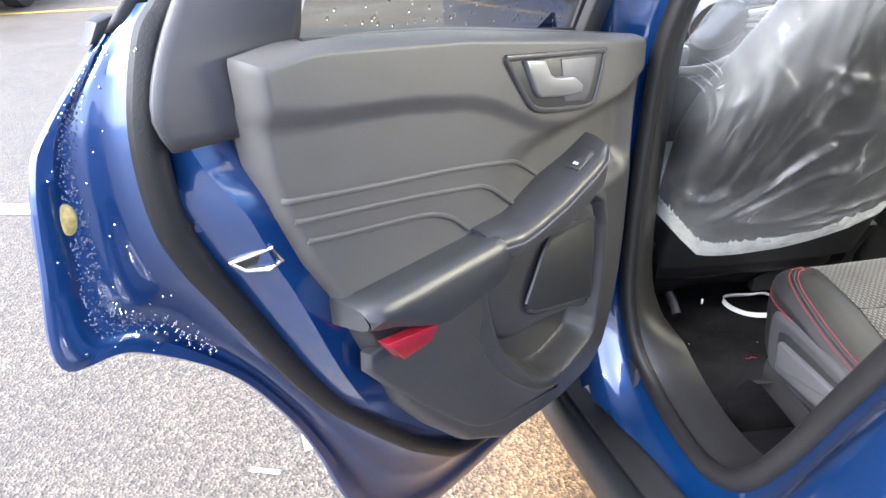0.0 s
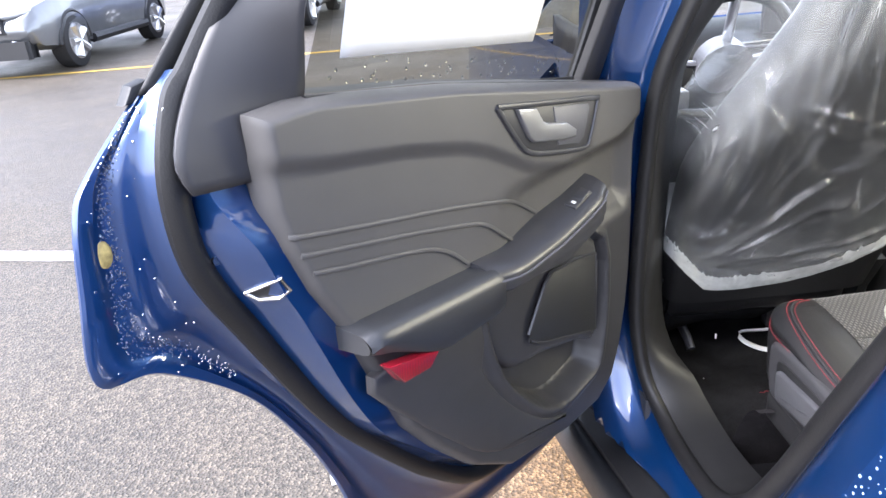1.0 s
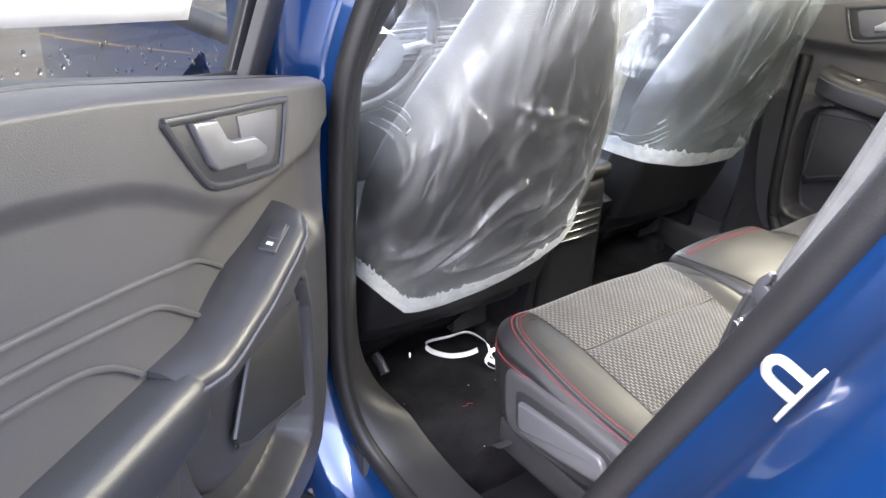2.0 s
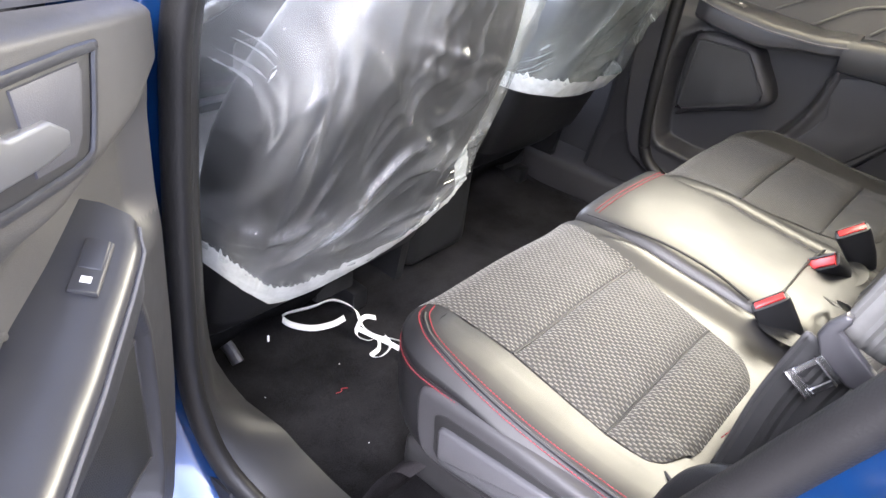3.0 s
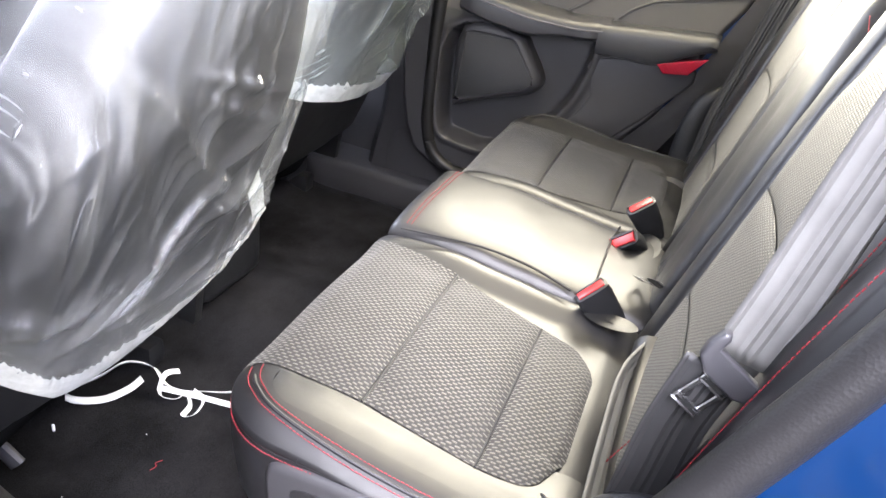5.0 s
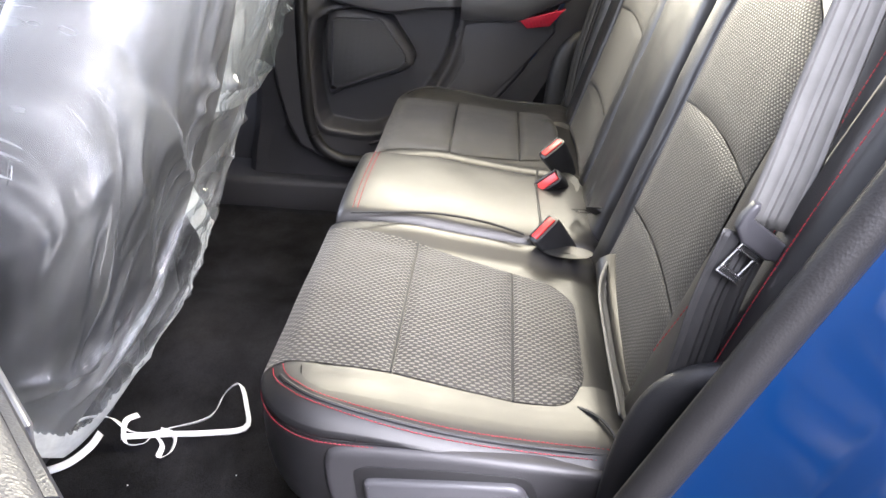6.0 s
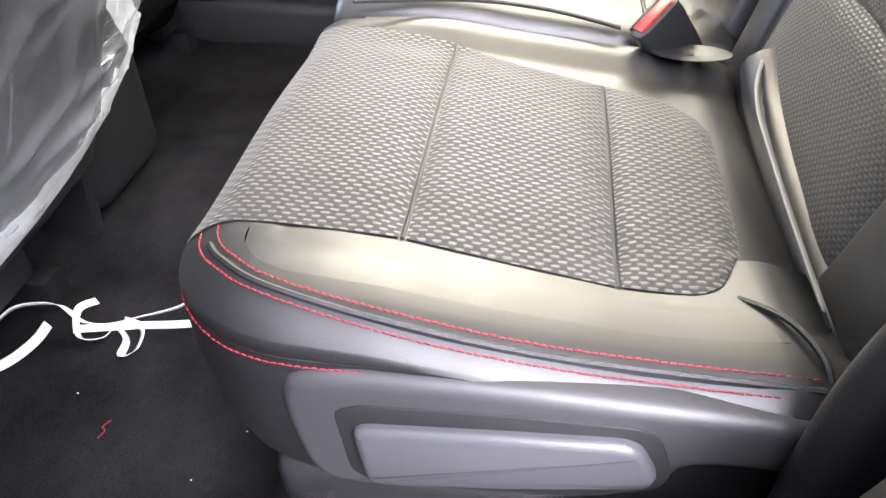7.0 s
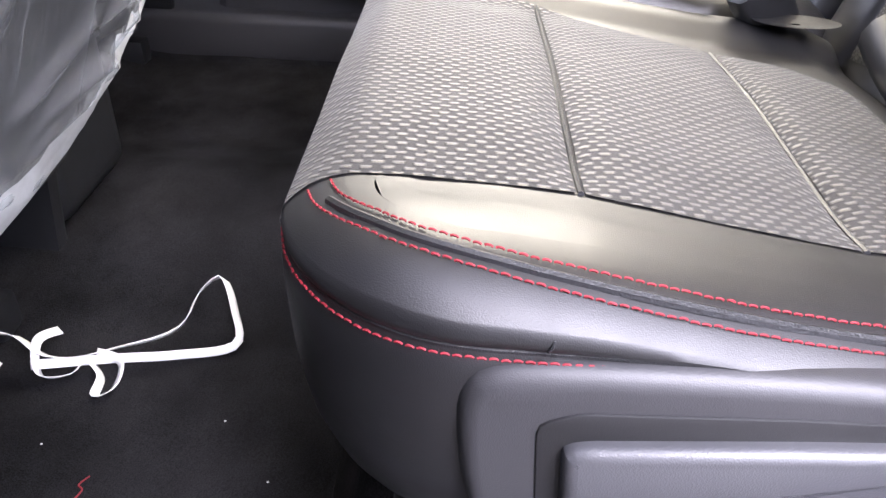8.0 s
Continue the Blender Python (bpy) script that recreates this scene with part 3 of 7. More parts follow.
for s in (-1, 1):
    for name, a, b, w in (("a_pillar", (0.80, 1.75, 1.12), (0.60, 1.05, 1.55), 0.045), ("b_pillar", (0.80, 0.56, 1.10), (0.645, 0.50, 1.56), 0.035),
                          ("c_pillar", (0.80, -0.50, 1.20), (0.62, -0.42, 1.56), 0.07), ("d_pillar", (0.80, -1.40, 1.1), (0.60, -1.25, 1.56), 0.07)):
        bm = bmesh.new()
        tube(bm, [V(s * lerp(a[0], b[0], t), lerp(a[1], b[1], t), lerp(a[2], b[2], t)) for t in (0, 0.3, 0.6, 1)], w, 12, 0.6, (s, 0, 0))
        part(name, bm, BLACK if name == "b_pillar" else BLUE, car)
bm = bmesh.new()
box(bm, (-0.80, -1.48, 0.22), (0.80, 2.6, 0.30), 0.02)
part("underbody", bm, BLACK, car)
bm = bmesh.new()
sheet(bm, lambda u, v: (lerp(-0.84, 0.84, u), lerp(1.75, 2.75, v), 1.08 - 0.16 * v - 0.05 * (2 * u - 1) ** 2), 16, 12)
part("hood", bm, BLUE, car, solid=0.02)
bm = bmesh.new()
sheet(bm, lambda u, v: (lerp(-0.80, 0.80, u) * lerp(1, 0.75, v), lerp(1.72, 1.08, v) - 0.1 * (2 * u - 1) ** 2, lerp(1.10, 1.56, v)), 12, 8)
ob = part("windshield", bm, GLASS, car)
ob.visible_shadow = False
def tail(u, v):
    return (lerp(-0.84, 0.84, u) * lerp(1, 0.78, v), lerp(-1.55, -1.35, v), lerp(0.35, 1.56, v))


bm = bmesh.new()
sheet(bm, lambda u, v: tail(u, v * 0.62), 12, 8)
part("tailgate", bm, BLUE, car, solid=0.03)
bm = bmesh.new()
sheet(bm, lambda u, v: tail(u, lerp(0.62, 1.0, v)), 12, 6)
part("rear_window", bm, GLASS, car).visible_shadow = False
# nose, bumpers and wheels
bm = bmesh.new()
sheet(bm, lambda u, v: (lerp(-0.84, 0.84, u), 2.75 + 0.10 * math.sin(math.pi * u) ** 0.6 * math.sin(math.pi * min(1, v + 0.2)), lerp(0.26, 0.90, v) - 0.03 * (2 * u - 1) ** 2), 20, 12)
part("front_bumper", bm, BLUE, car, solid=0.02)
bm = bmesh.new()
sheet(bm, lambda u, v: (lerp(-0.84, 0.84, u), -1.55 - 0.06 * math.sin(math.pi * v), lerp(0.24, 0.52, v)), 16, 8)
part("rear_bumper", bm, BLACK, car, solid=0.02)
for s in (-1, 1):
    for y in (-0.86, 1.85):
        c = V(s * 0.80, y, 0.345)
        bm = bmesh.new()
        tube(bm, [c + V(s * d, 0, 0) for d in (-0.11, -0.10, 0.0, 0.075, 0.09)], lambda t: 0.345 - 0.02 * (2 * t - 1) ** 4, 36, 1, (0, 0, 1))
        wheel_ = part("wheel", bm, TYRE, car)
        bm = bmesh.new()
        tube(bm, [c + V(s * 0.085, 0, 0), c + V(s * 0.098, 0, 0)], 0.235, 28, 1, (0, 0, 1))
        for k in range(5):
            q = 2 * math.pi * k / 5
            tube(bm, [c + V(s * 0.10, 0, 0), c + V(s * 0.104, 0.215 * math.cos(q), 0.215 * math.sin(q))], 0.04, 8)
        part("rim", bm, RIM, wheel_, "bright alloy rim")
# inner trims of the far side and the load bay
for s in (-1, 1):
    bm = bmesh.new()
    sheet(bm, lambda u, v: (s * (0.765 - 0.03 * sstep(0.55, 0.75, v) + 0.02 * math.sin(3 * u)), lerp(0.62, 1.55, u), lerp(0.36, 1.15, v)), 16, 20)
    part("front_door_trim", bm, TRIM_LOW, car, "charcoal front door trim", solid=0.02)
bm = bmesh.new()
rings = []
for k in range(15):
    t = k / 14
    z = lerp(0.36, 1.54, t)
    x = 0.635 - 0.03 * sstep(1.1, 1.54, z) + 0.03 * sstep(0.75, 0.55, z)
    w = 0.075 + 0.05 * sstep(0.75, 0.42, z)
    cy = 0.60 - 0.05 * sstep(0.8, 1.5, z)
    rings.append([V(x + 0.10, cy - w, z), V(x + 0.02, cy - w, z), V(x, cy - w + 0.02, z), V(x, cy + w - 0.02, z), V(x + 0.02, cy + w, z), V(x + 0.10, cy + w, z)])
put_rings(bm, rings, True, True)
part("b_pillar_trim", bm, TRIM_LOW, car, "charcoal centre pillar trim")
bm = bmesh.new()
tube(bm, spline([(0.600, 0.527, 1.055), (0.600, 0.530, 0.918), (0.600, 0.528, 0.770), (0.600, 0.520, 0.645), (0.600, 0.496, 0.579), (0.600, 0.445, 0.545), (0.600, 0.382, 0.540), (0.60, 0.10, 0.535)], 8), 0.017, 10)
part("weatherstrip", bm, RUBBER, car, "black rubber weatherstrip")
bm = bmesh.new()
prism(bm, [(-0.30, 0.40), (-0.1, 0.36), (0.62, 0.36), (1.5, 0.36), (1.5, 0.455), (0.66, 0.46), (0.10, 0.47), (-0.12, 0.62), (-0.30, 0.80)], lambda a, b, h: V(0.78 - h, a, b), 0.165, 0.02, 3)
part("sill_trim", bm, TRIM_LOW, car, "black plastic sill plate")
bm = bmesh.new()
prism(bm, [(0.40, 0.37), (1.5, 0.37), (1.5, 0.462), (0.70, 0.468), (0.40, 0.478)], lambda a, b, h: V(-0.79 + h, a, b), 0.098, 0.02, 3)
part("sill_trim", bm, TRIM_LOW, car, "black plastic sill plate")
for s in (-1, 1):
    bm = bmesh.new()
    sheet(bm, lambda u, v: (s * (0.70 - 0.06 * v), lerp(-1.45, -0.34, u), lerp(0.55, 1.16, v)), 8, 8)
    part("load_bay_trim", bm, TRIM_LOW, car, solid=0.02)
    bm = bmesh.new()
    sheet(bm, lambda u, v: (s * (0.665 - 0.05 * v + 0.01 * u), lerp(-0.36, -0.62, u) + 0.05 * v, lerp(1.10, 1.50, v)), 8, 8)
    part("c_pillar_trim", bm, HEADLINER, car, "pale rear pillar trim", solid=0.02)
bm = bmesh.new()
sheet(bm, lambda u, v: (lerp(-0.66, 0.66, u), lerp(-1.5, -0.36, v), 0.62), 4, 4)
part("load_floor", bm, CARPET, car, solid=0.02)

# ---- floor of the cabin ----
def floor_z(x, y):
    z = 0.36
    z += 0.035 * (1 - sstep(0.06, 0.24, abs(x - 0.02)))
    z += 0.10 * sstep(0.80, 1.15, y)
    z += 0.05 * sstep(0.20, 0.02, y) + 0.08 * sstep(0.08, -0.1, y)
    z += 0.003 * noise.noise(V(x * 9, y * 9, 0))
    z += 0.07 * sstep(0.605, 0.66, abs(x))
    return z


bm = bmesh.new()
sheet(bm, lambda u, v: (lerp(-0.67, 0.67, u), lerp(-0.5, 1.6, v), floor_z(lerp(-0.67, 0.67, u), lerp(-0.5, 1.6, v))), 90, 120)
tagged(part("floor", bm, CARPET), "black carpeted cabin floor", "floor", kind="structure")


# ---- rear doors ----
TOP = ((-0.198, 1.271), (-0.150, 1.275), (-0.121, 1.275), (0.109, 1.243), (0.572, 1.157), (0.625, 1.147))
BOT = ((-0.198, 1.255), (-0.197, 1.217), (-0.194, 1.166), (-0.182, 1.114), (-0.156, 1.051), (-0.123, 0.995), (-0.081, 0.895), (-0.030, 0.778), (0.030, 0.700),
       (0.107, 0.615), (0.200, 0.552), (0.378, 0.515), (0.50, 0.512), (0.56, 0.545), (0.592, 0.613), (0.612, 0.70), (0.620, 0.78), (0.625, 0.95))
FOLD = ((-0.25, 1.228), (-0.129, 1.203), (0.005, 1.182), (0.111, 1.158), (0.164, 1.139), (0.27, 1.085), (0.38, 1.052), (0.53, 1.058), (0.625, 1.09))
POCKET = [(0.500, 0.885), (0.505, 0.64), (0.44, 0.595), (0.33, 0.60), (0.225, 0.69), (0.165, 0.79), (0.140, 0.90), (0.16, 0.945), (0.30, 0.93)]
POCKET_S = [(p.x, p.y) for p in spline([(a, b, 0) for a, b in POCKET], 4, True)]


def inside(poly, a, b):
    c = False
    for (x0, y0), (x1, y1) in zip(poly, poly[1:] + poly[:1]):
        if (y0 > b) != (y1 > b) and a < (x1 - x0) * (b - y0) / (y1 - y0) + x0:
            c = not c
    return c


def reach(poly, a, b, closed=True):
    """Distance from a point to an outline."""
    best = 9
    for (x0, y0), (x1, y1) in zip(poly, poly[1:] + (poly[:1] if closed else [])):
        dx, dy = x1 - x0, y1 - y0
        t = max(0, min(1, ((a - x0) * dx + (b - y0) * dy) / (dx * dx + dy * dy + 1e-12)))
        best = min(best, math.hypot(a - x0 - t * dx, b - y0 - t * dy))
    return best


TRIM_EDGE = [(a, b) for a, b in TOP[::-1]] + [(a, b) for a, b in BOT]


def base_x(y):
    return -0.722 + 0.07 * y


def trim_x(y, z):
    d = reach(TRIM_EDGE, y, z)
    x = base_x(y)
    x += 0.010 * sstep(-0.012, 0.012, z - interp(y, FOLD))
    t = min(1, d / 0.014)
    x -= 0.034 * (1 - math.sqrt(1 - (1 - t) ** 2))
    x -= 0.026 * sstep(0.16, 0.34, y) * sstep(1.075, 1.03, z) * sstep(0.90, 0.96, z) * sstep(0.0, 0.05, d)
    q = reach(POCKET_S, y, z)
    if inside(POCKET_S, y, z):
        x += 0.006 - 0.056 * sstep(0, 0.022, q)
    else:
        x += 0.006 * sstep(0.02, 0.004, q)
    return x


OUTER = [(-0.235, 1.303), (-0.316, 1.230), (-0.341, 1.193), (-0.357, 1.115), (-0.3675, 1.011), (-0.298, 0.986), (-0.195, 0.892), (-0.122, 0.774),
         (-0.075, 0.665), (-0.035, 0.545), (0.03, 0.42), (0.188, 0.335), (0.45, 0.285), (0.68, 0.275), (0.715, 0.33), (0.705, 0.75), (0.69, 1.02), (0.64, 1.17)]
SEAL = [(-0.215, 1.318), (-0.240, 1.275), (-0.258, 1.209), (-0.256, 1.131), (-0.237, 1.075), (-0.210, 1.023), (-0.14, 0.89), (-0.085, 0.80),
        (-0.035, 0.735), (0.035, 0.65), (0.105, 0.575), (0.23, 0.475), (0.43, 0.43), (0.60, 0.44), (0.645, 0.52), (0.655, 0.75), (0.645, 0.98), (0.62, 1.13)]
SHUT = [(-0.242, 1.285), (-0.242, 1.25), (-0.235, 1.19), (-0.205, 1.115), (-0.185, 1.06), (-0.165, 1.015), (-0.11, 0.875), (-0.06, 0.785),
        (0.01, 0.71), (0.06, 0.66), (0.12, 0.61), (0.24, 0.555), (0.42, 0.52), (0.55, 0.54), (0.59, 0.62), (0.615, 0.76), (0.612, 0.97), (0.60, 1.13)]


def curve2(pts, n=8):
    return [(p.x, p.y) for p in spline([(a, b, 0) for a, b in pts], n)]


O2, S2, T2 = curve2(OUTER), curve2(SEAL), curve2(SHUT)


def blend(a, b, t):
    return [(lerp(p[0], q[0], t), lerp(p[1], q[1], t)) for p, q in zip(a, b)]


PIVOT = Matrix.Translation((-0.973, 0.722, 0)) @ Matrix.Rotation(radians(-40.8), 4, "Z") @ Matrix.Translation((0.973, -0.722, 0))


def rear_door(s, opened, label):
    """A rear door in its closed place, x towards the car's left; s = -1 for the left side."""
    def P(x, y, z):
        return V(-x * s, y, z)

    # steel shell: hem, recessed flange and shut face
    bm = bmesh.new()
    rings = [(O2, -0.862), (O2, -0.858), (blend(O2, S2, 0.03), -0.855), (blend(O2, S2, 0.22), -0.854), (blend(O2, S2, 0.27), -0.857), (blend(O2, S2, 0.36), -0.858), (blend(O2, S2, 0.46), -0.857), (blend(O2, S2, 0.54), -0.851), (blend(O2, S2, 0.62), -0.848),
             (blend(O2, S2, 0.76), -0.846), (blend(O2, S2, 0.86), -0.838), (blend(O2, S2, 0.94), -0.824), (S2, -0.812), (blend(S2, T2, 0.30), -0.804), (blend(S2, T2, 0.42), -0.792), (blend(S2, T2, 0.85), -0.764), (T2, -0.752), (blend(T2, [(0.2, 0.95)] * len(T2), 0.12), -0.750)]
    put_rings(bm, [[P(x - (0.028 * sstep(1.12, 1.20, z) if x > -0.80 else 0), y, z) for y, z in r] for r, x in rings])
    mid = [P(-0.905 - 0.02 * math.sin(3 * k / len(O2)), 0.18, 0.85) for k in range(len(O2))]
    put_rings(bm, [[P(-0.862, y, z) for y, z in O2], [P(-0.912, y, z) for y, z in blend(O2, [(0.18, 0.85)] * len(O2), 0.3)], mid])
    bmesh.ops.recalc_face_normals(bm, faces=bm.faces)
    steel = BVHTree.FromBMesh(bm)
    door = part("rear_door", bm, BLUE, car, label)

    def skin(y, z, off=0.0):
        """A point on the shell's inner side, off above it."""
        hit = steel.ray_cast(P(-0.5, y, z), V(s, 0, 0))
        x = -abs(hit[0].x) if hit[0] else -0.80
        return P(x + off, y, z)
    bm = bmesh.new()
    up = [(-0.715, -0.055, 1.53), (-0.765, -0.145, 1.42), (-0.792, -0.182, 1.36), (-0.806, -0.213, 1.312)]
    tube(bm, spline([P(*q) for q in up] + [P(-0.808, y, z) for y, z in S2[5::3]], 4), 0.017, 10, 0.85, (1, 0, 0))
    part("weatherstrip", bm, RUBBER, door, "black rubber weatherstrip")
    # latch, bolts, grommet
    bm = bmesh.new()
    la = [(-0.214, 1.070), (-0.204, 1.078), (-0.190, 1.087), (-0.181, 1.068), (-0.190, 1.060), (-0.203, 1.059)]
    tube(bm, [skin(a, b, 0.002) for a, b in la + la[:1]], 0.0026, 8)
    part("latch_frame", bm, CHROME, door, "bright metal latch surround")
    bm = bmesh.new()
    prism(bm, [(a, b) for a, b in la], lambda a, b, h: skin(a, b, h), 0.002, 0.0006)
    part("latch", bm, BLACK, door)
    for a, b in ((-0.235, 1.117), (-0.213, 1.050)):
        bm = bmesh.new()
        tube(bm, [skin(a, b, -0.002), skin(a, b, 0.002)], 0.0055, 10, 1, (0, 0, 1))
        part("bolt", bm, CHROME, door)
    bm = bmesh.new()
    tube(bm, [skin(-0.323, 1.146, -0.003), skin(-0.323, 1.146, 0.001), skin(-0.323, 1.146, 0.0025)], lambda t: 0.0115 - 0.005 * t, 14, 1.6, (0, 0, 1))
    part("grommet", bm, simple("yellowed_wax", (0.42, 0.33, 0.12), 0.5, 0, 0.4, 120) if s < 0 else BLACK, door, "yellowed drain grommet")
    # trim panel
    bm = bmesh.new()

    rim = [(p.x, p.y) for p in even([V(a, b, 0) for a, b in TRIM_EDGE + TRIM_EDGE[:1]], 421)][:-1]

    def spine(y, z):
        t = max(0, min(1, (0.45 * y - 0.32 * (z - 1.12)) / (0.45 ** 2 + 0.32 ** 2)))
        return (0.45 * t, 1.12 - 0.32 * t)
    core = [spine(*q) for q in rim]
    rings = []
    for k in range(91):
        t = (k / 90) ** 1.5
        rings.append([P(trim_x(lerp(a, c, t), lerp(b, d, t)), lerp(a, c, t), lerp(b, d, t)) for (a, b), (c, d) in zip(rim, core)])
    put_rings(bm, rings, True)
    bmesh.ops.remove_doubles(bm, verts=bm.verts, dist=0.0002)
    bmesh.ops.recalc_face_normals(bm, faces=bm.faces)
    lower = bm.copy()
    def under(f):
        c = f.calc_center_median()
        return c.z < (0.945 if c.y < 0.13 else 0.93)
    bmesh.ops.delete(bm, geom=[f for f in bm.faces if under(f)], context="FACES")
    bmesh.ops.delete(lower, geom=[f for f in lower.faces if not under(f)], context="FACES")
    panel = part("trim_panel", bm, TRIM, door, "charcoal grained door trim panel")
    part("pocket_panel", lower, TRIM_LOW, door, "dark plastic lower trim with map pocket")
    if not opened:
        bm = bmesh.new()
        put_rings(bm, [[P(-0.742, y, z) for y, z in blend(T2, [(0.2, 0.95)] * len(T2), 0.08)], [P(-0.742, y, z) for y, z in T2], [P(-0.746, y, z) for y, z in S2], [P(-0.756, y, z) for y, z in blend(S2, O2, 0.6)]])
        part("edge_cover", bm, TRIM_LOW, door)
    # return edge behind the panel's rim
    bm = bmesh.new()
    put_rings(bm, [[P(base_x(y) - 0.033, y, z) for y, z in TRIM_EDGE], [P(-0.80, y + (0.01 if y < 0.3 else -0.01), z) for y, z in TRIM_EDGE]])
    part("trim_edge", bm, TRIM_LOW, door)
    # pressed lines
    lines = ([(-0.180, 1.134), (-0.142, 1.126), (-0.049, 1.107), (0.064, 1.085), (0.165, 1.062), (0.225, 1.044), (0.276, 1.018), (0.320, 0.990)],
             [(-0.170, 1.109), (-0.102, 1.095), (0.002, 1.073), (0.094, 1.051), (0.150, 1.034), (0.200, 0.999), (0.238, 0.972)],
             [(-0.158, 1.083), (-0.106, 1.071), (-0.021, 1.053), (0.036, 1.038), (0.076, 1.017), (0.108, 0.989)])
    for ln in lines:
        bm = bmesh.new()
        path = [P(trim_x(p.x, p.y) + 0.0016, p.x, p.y) for p in spline([(a, b, 0) for a, b in ln], 8)]
        tube(bm, path, 0.0034, 8, 0.8, (1, 0, 0))
        part("pressed_line", bm, TRIM, door)
    # armrest pad
    bm = bmesh.new()
    rings = []
    for k in range(25):
        t = k / 24
        y = lerp(-0.122, 0.140, t)
        e = 0.012 * (1 - sstep(0, 0.06, t)) + 0.004 * sstep(0.95, 1, t)
        zt, zb, xi = lerp(0.996, 0.976, t) - e * 0.6, lerp(0.958, 0.905, sstep(0.0, 0.55, t)) + e * 0.3, lerp(-0.686, -0.666, t) - e * 0.5
        xo = base_x(y) - 0.02
        sec = [(xo, zt + 0.002), (xi - 0.022, zt), (xi - 0.012, zt - 0.002), (xi - 0.004, zt - 0.008), (xi, zt - 0.020), (xi - 0.001, zb + 0.016), (xi - 0.006, zb + 0.004), (xi - 0.016, zb), (xo, zb - 0.004)]
        rings.append([P(x, y, z) for x, z in sec])
    put_rings(bm, rings, True, True)
    part("armrest_pad", bm, ARM, door, "padded black armrest")
    # pull handle and switch panel
    bm = bmesh.new()
    rings = []
    for k in range(31):
        t = k / 30
        y = lerp(0.118, 0.480, t)
        zt = interp(y, ((0.1, 0.974), (0.2, 0.966), (0.3, 0.968), (0.40, 0.980), (0.48, 0.997)))
        w = 0.072 * (1 - 0.25 * sstep(0.88, 1.0, t)) * (0.75 + 0.25 * sstep(0, 0.2, t))
        xi = -0.660 - 0.010 * sstep(0.9, 1, t) - 0.014 * sstep(0.15, 0, t)
        dep = 0.030 + 0.02 * sstep(0.2, 0.6, t)
        sec = [(xi - w, zt + 0.016), (xi - w * 0.5, zt + 0.011), (xi - 0.012, zt + 0.004), (xi - 0.004, zt - 0.001), (xi, zt - 0.008), (xi - 0.001, zt - dep), (xi - 0.012, zt - dep - 0.008), (xi - w - 0.03, zt - dep + 0.004), (xi - w - 0.02, zt + 0.010)]
        rings.append([P(x, y, z) for x, z in sec])
    put_rings(bm, rings, True, True)
    grip = part("pull_handle", bm, GLOSS, door, "satin black pull handle and switch panel")
    bm = bmesh.new()
    path = [P(-0.658 - 0.010 * sstep(0.9, 1, t) - 0.014 * sstep(0.15, 0, t), lerp(0.118, 0.478, t), interp(lerp(0.118, 0.48, t), ((0.1, 0.974), (0.2, 0.966), (0.3, 0.968), (0.40, 0.980), (0.48, 0.997))) - 0.013) for t in [i / 24 for i in range(25)]]
    tube(bm, path, 0.0022, 6)
    part("grip_seam", bm, GREY, door)

    def sw(a, b, h):
        y = 0.405 + a
        return P(-0.688 + b, y, interp(y, ((0.3, 0.977), (0.40, 0.989), (0.48, 1.006))) + h - 0.20 * b)

    bm = bmesh.new()
    prism(bm, [(-0.030, -0.011), (0.028, -0.011), (0.028, 0.011), (-0.030, 0.011)], sw, 0.0035, 0.002)
    part("switch_well", bm, TRIM_LOW, door)
    bm = bmesh.new()
    prism(bm, [(-0.006, -0.009), (0.026, -0.009), (0.026, 0.009), (-0.006, 0.009)], lambda a, b, h: sw(a, b, h + 0.001 + 0.03 * max(0, a)), 0.0045, 0.0015)
    key = part("window_switch", bm, GLOSS, door, "window switch rocker")
    bm = bmesh.new()
    prism(bm, [(-0.021, -0.004), (-0.014, -0.004), (-0.014, 0.004), (-0.021, 0.004)], lambda a, b, h: sw(a, b, h + 0.0036), 0.0008, 0.0003)
    part("switch_mark", bm, WHITE, door)
    # inside handle
    bez = [(0.192, 1.198), (0.330, 1.176), (0.458, 1.156), (0.464, 1.146), (0.444, 1.092), (0.424, 1.080), (0.345, 1.094), (0.272, 1.112), (0.240, 1.137)]
    bez = [(a - 0.012, b) for a, b in bez]
    bm = bmesh.new()
    cyc = [P(base_x(a) + 0.0115, a, b) for a, b in bez]
    tube(bm, spline(cyc + cyc[:1], 3), 0.0045, 8, 0.7, (1, 0, 0))
    hb = part("handle_bezel", bm, GLOSS, door, "satin black handle bezel")
    # flat plates for the cup: dark for its shade, grey for its lit face
    bm = bmesh.new()
    prism(bm, bez, lambda a, b, h: P(base_x(a) + 0.0075 + h, a, b), 0.003, 0.001)
    part("cup_shade", bm, TRIM_LOW, door)
    cup2 = [(a * 0.80 + 0.33 * 0.20, b * 0.80 + 1.138 * 0.20) for a, b in bez[1:6] + [(0.335, 1.097)]]
    bm = bmesh.new()
    prism(bm, cup2, lambda a, b, h: P(base_x(a) + 0.0095 + h, a, b), 0.003, 0.002)
    part("cup_lit_face", bm, GREY, door)
    lev = [(0.221, 1.187), (0.268, 1.179), (0.286, 1.155), (0.300, 1.148), (0.352, 1.138), (0.380, 1.120), (0.378, 1.108), (0.340, 1.112), (0.262, 1.128), (0.250, 1.138)]
    bm = bmesh.new()
    prism(bm, lev, lambda a, b, h: P(base_x(a) + 0.010 + h, a, b), 0.0075, 0.0035, 3)
    part("door_lever", bm, SILVER, door, "satin silver inside door lever")
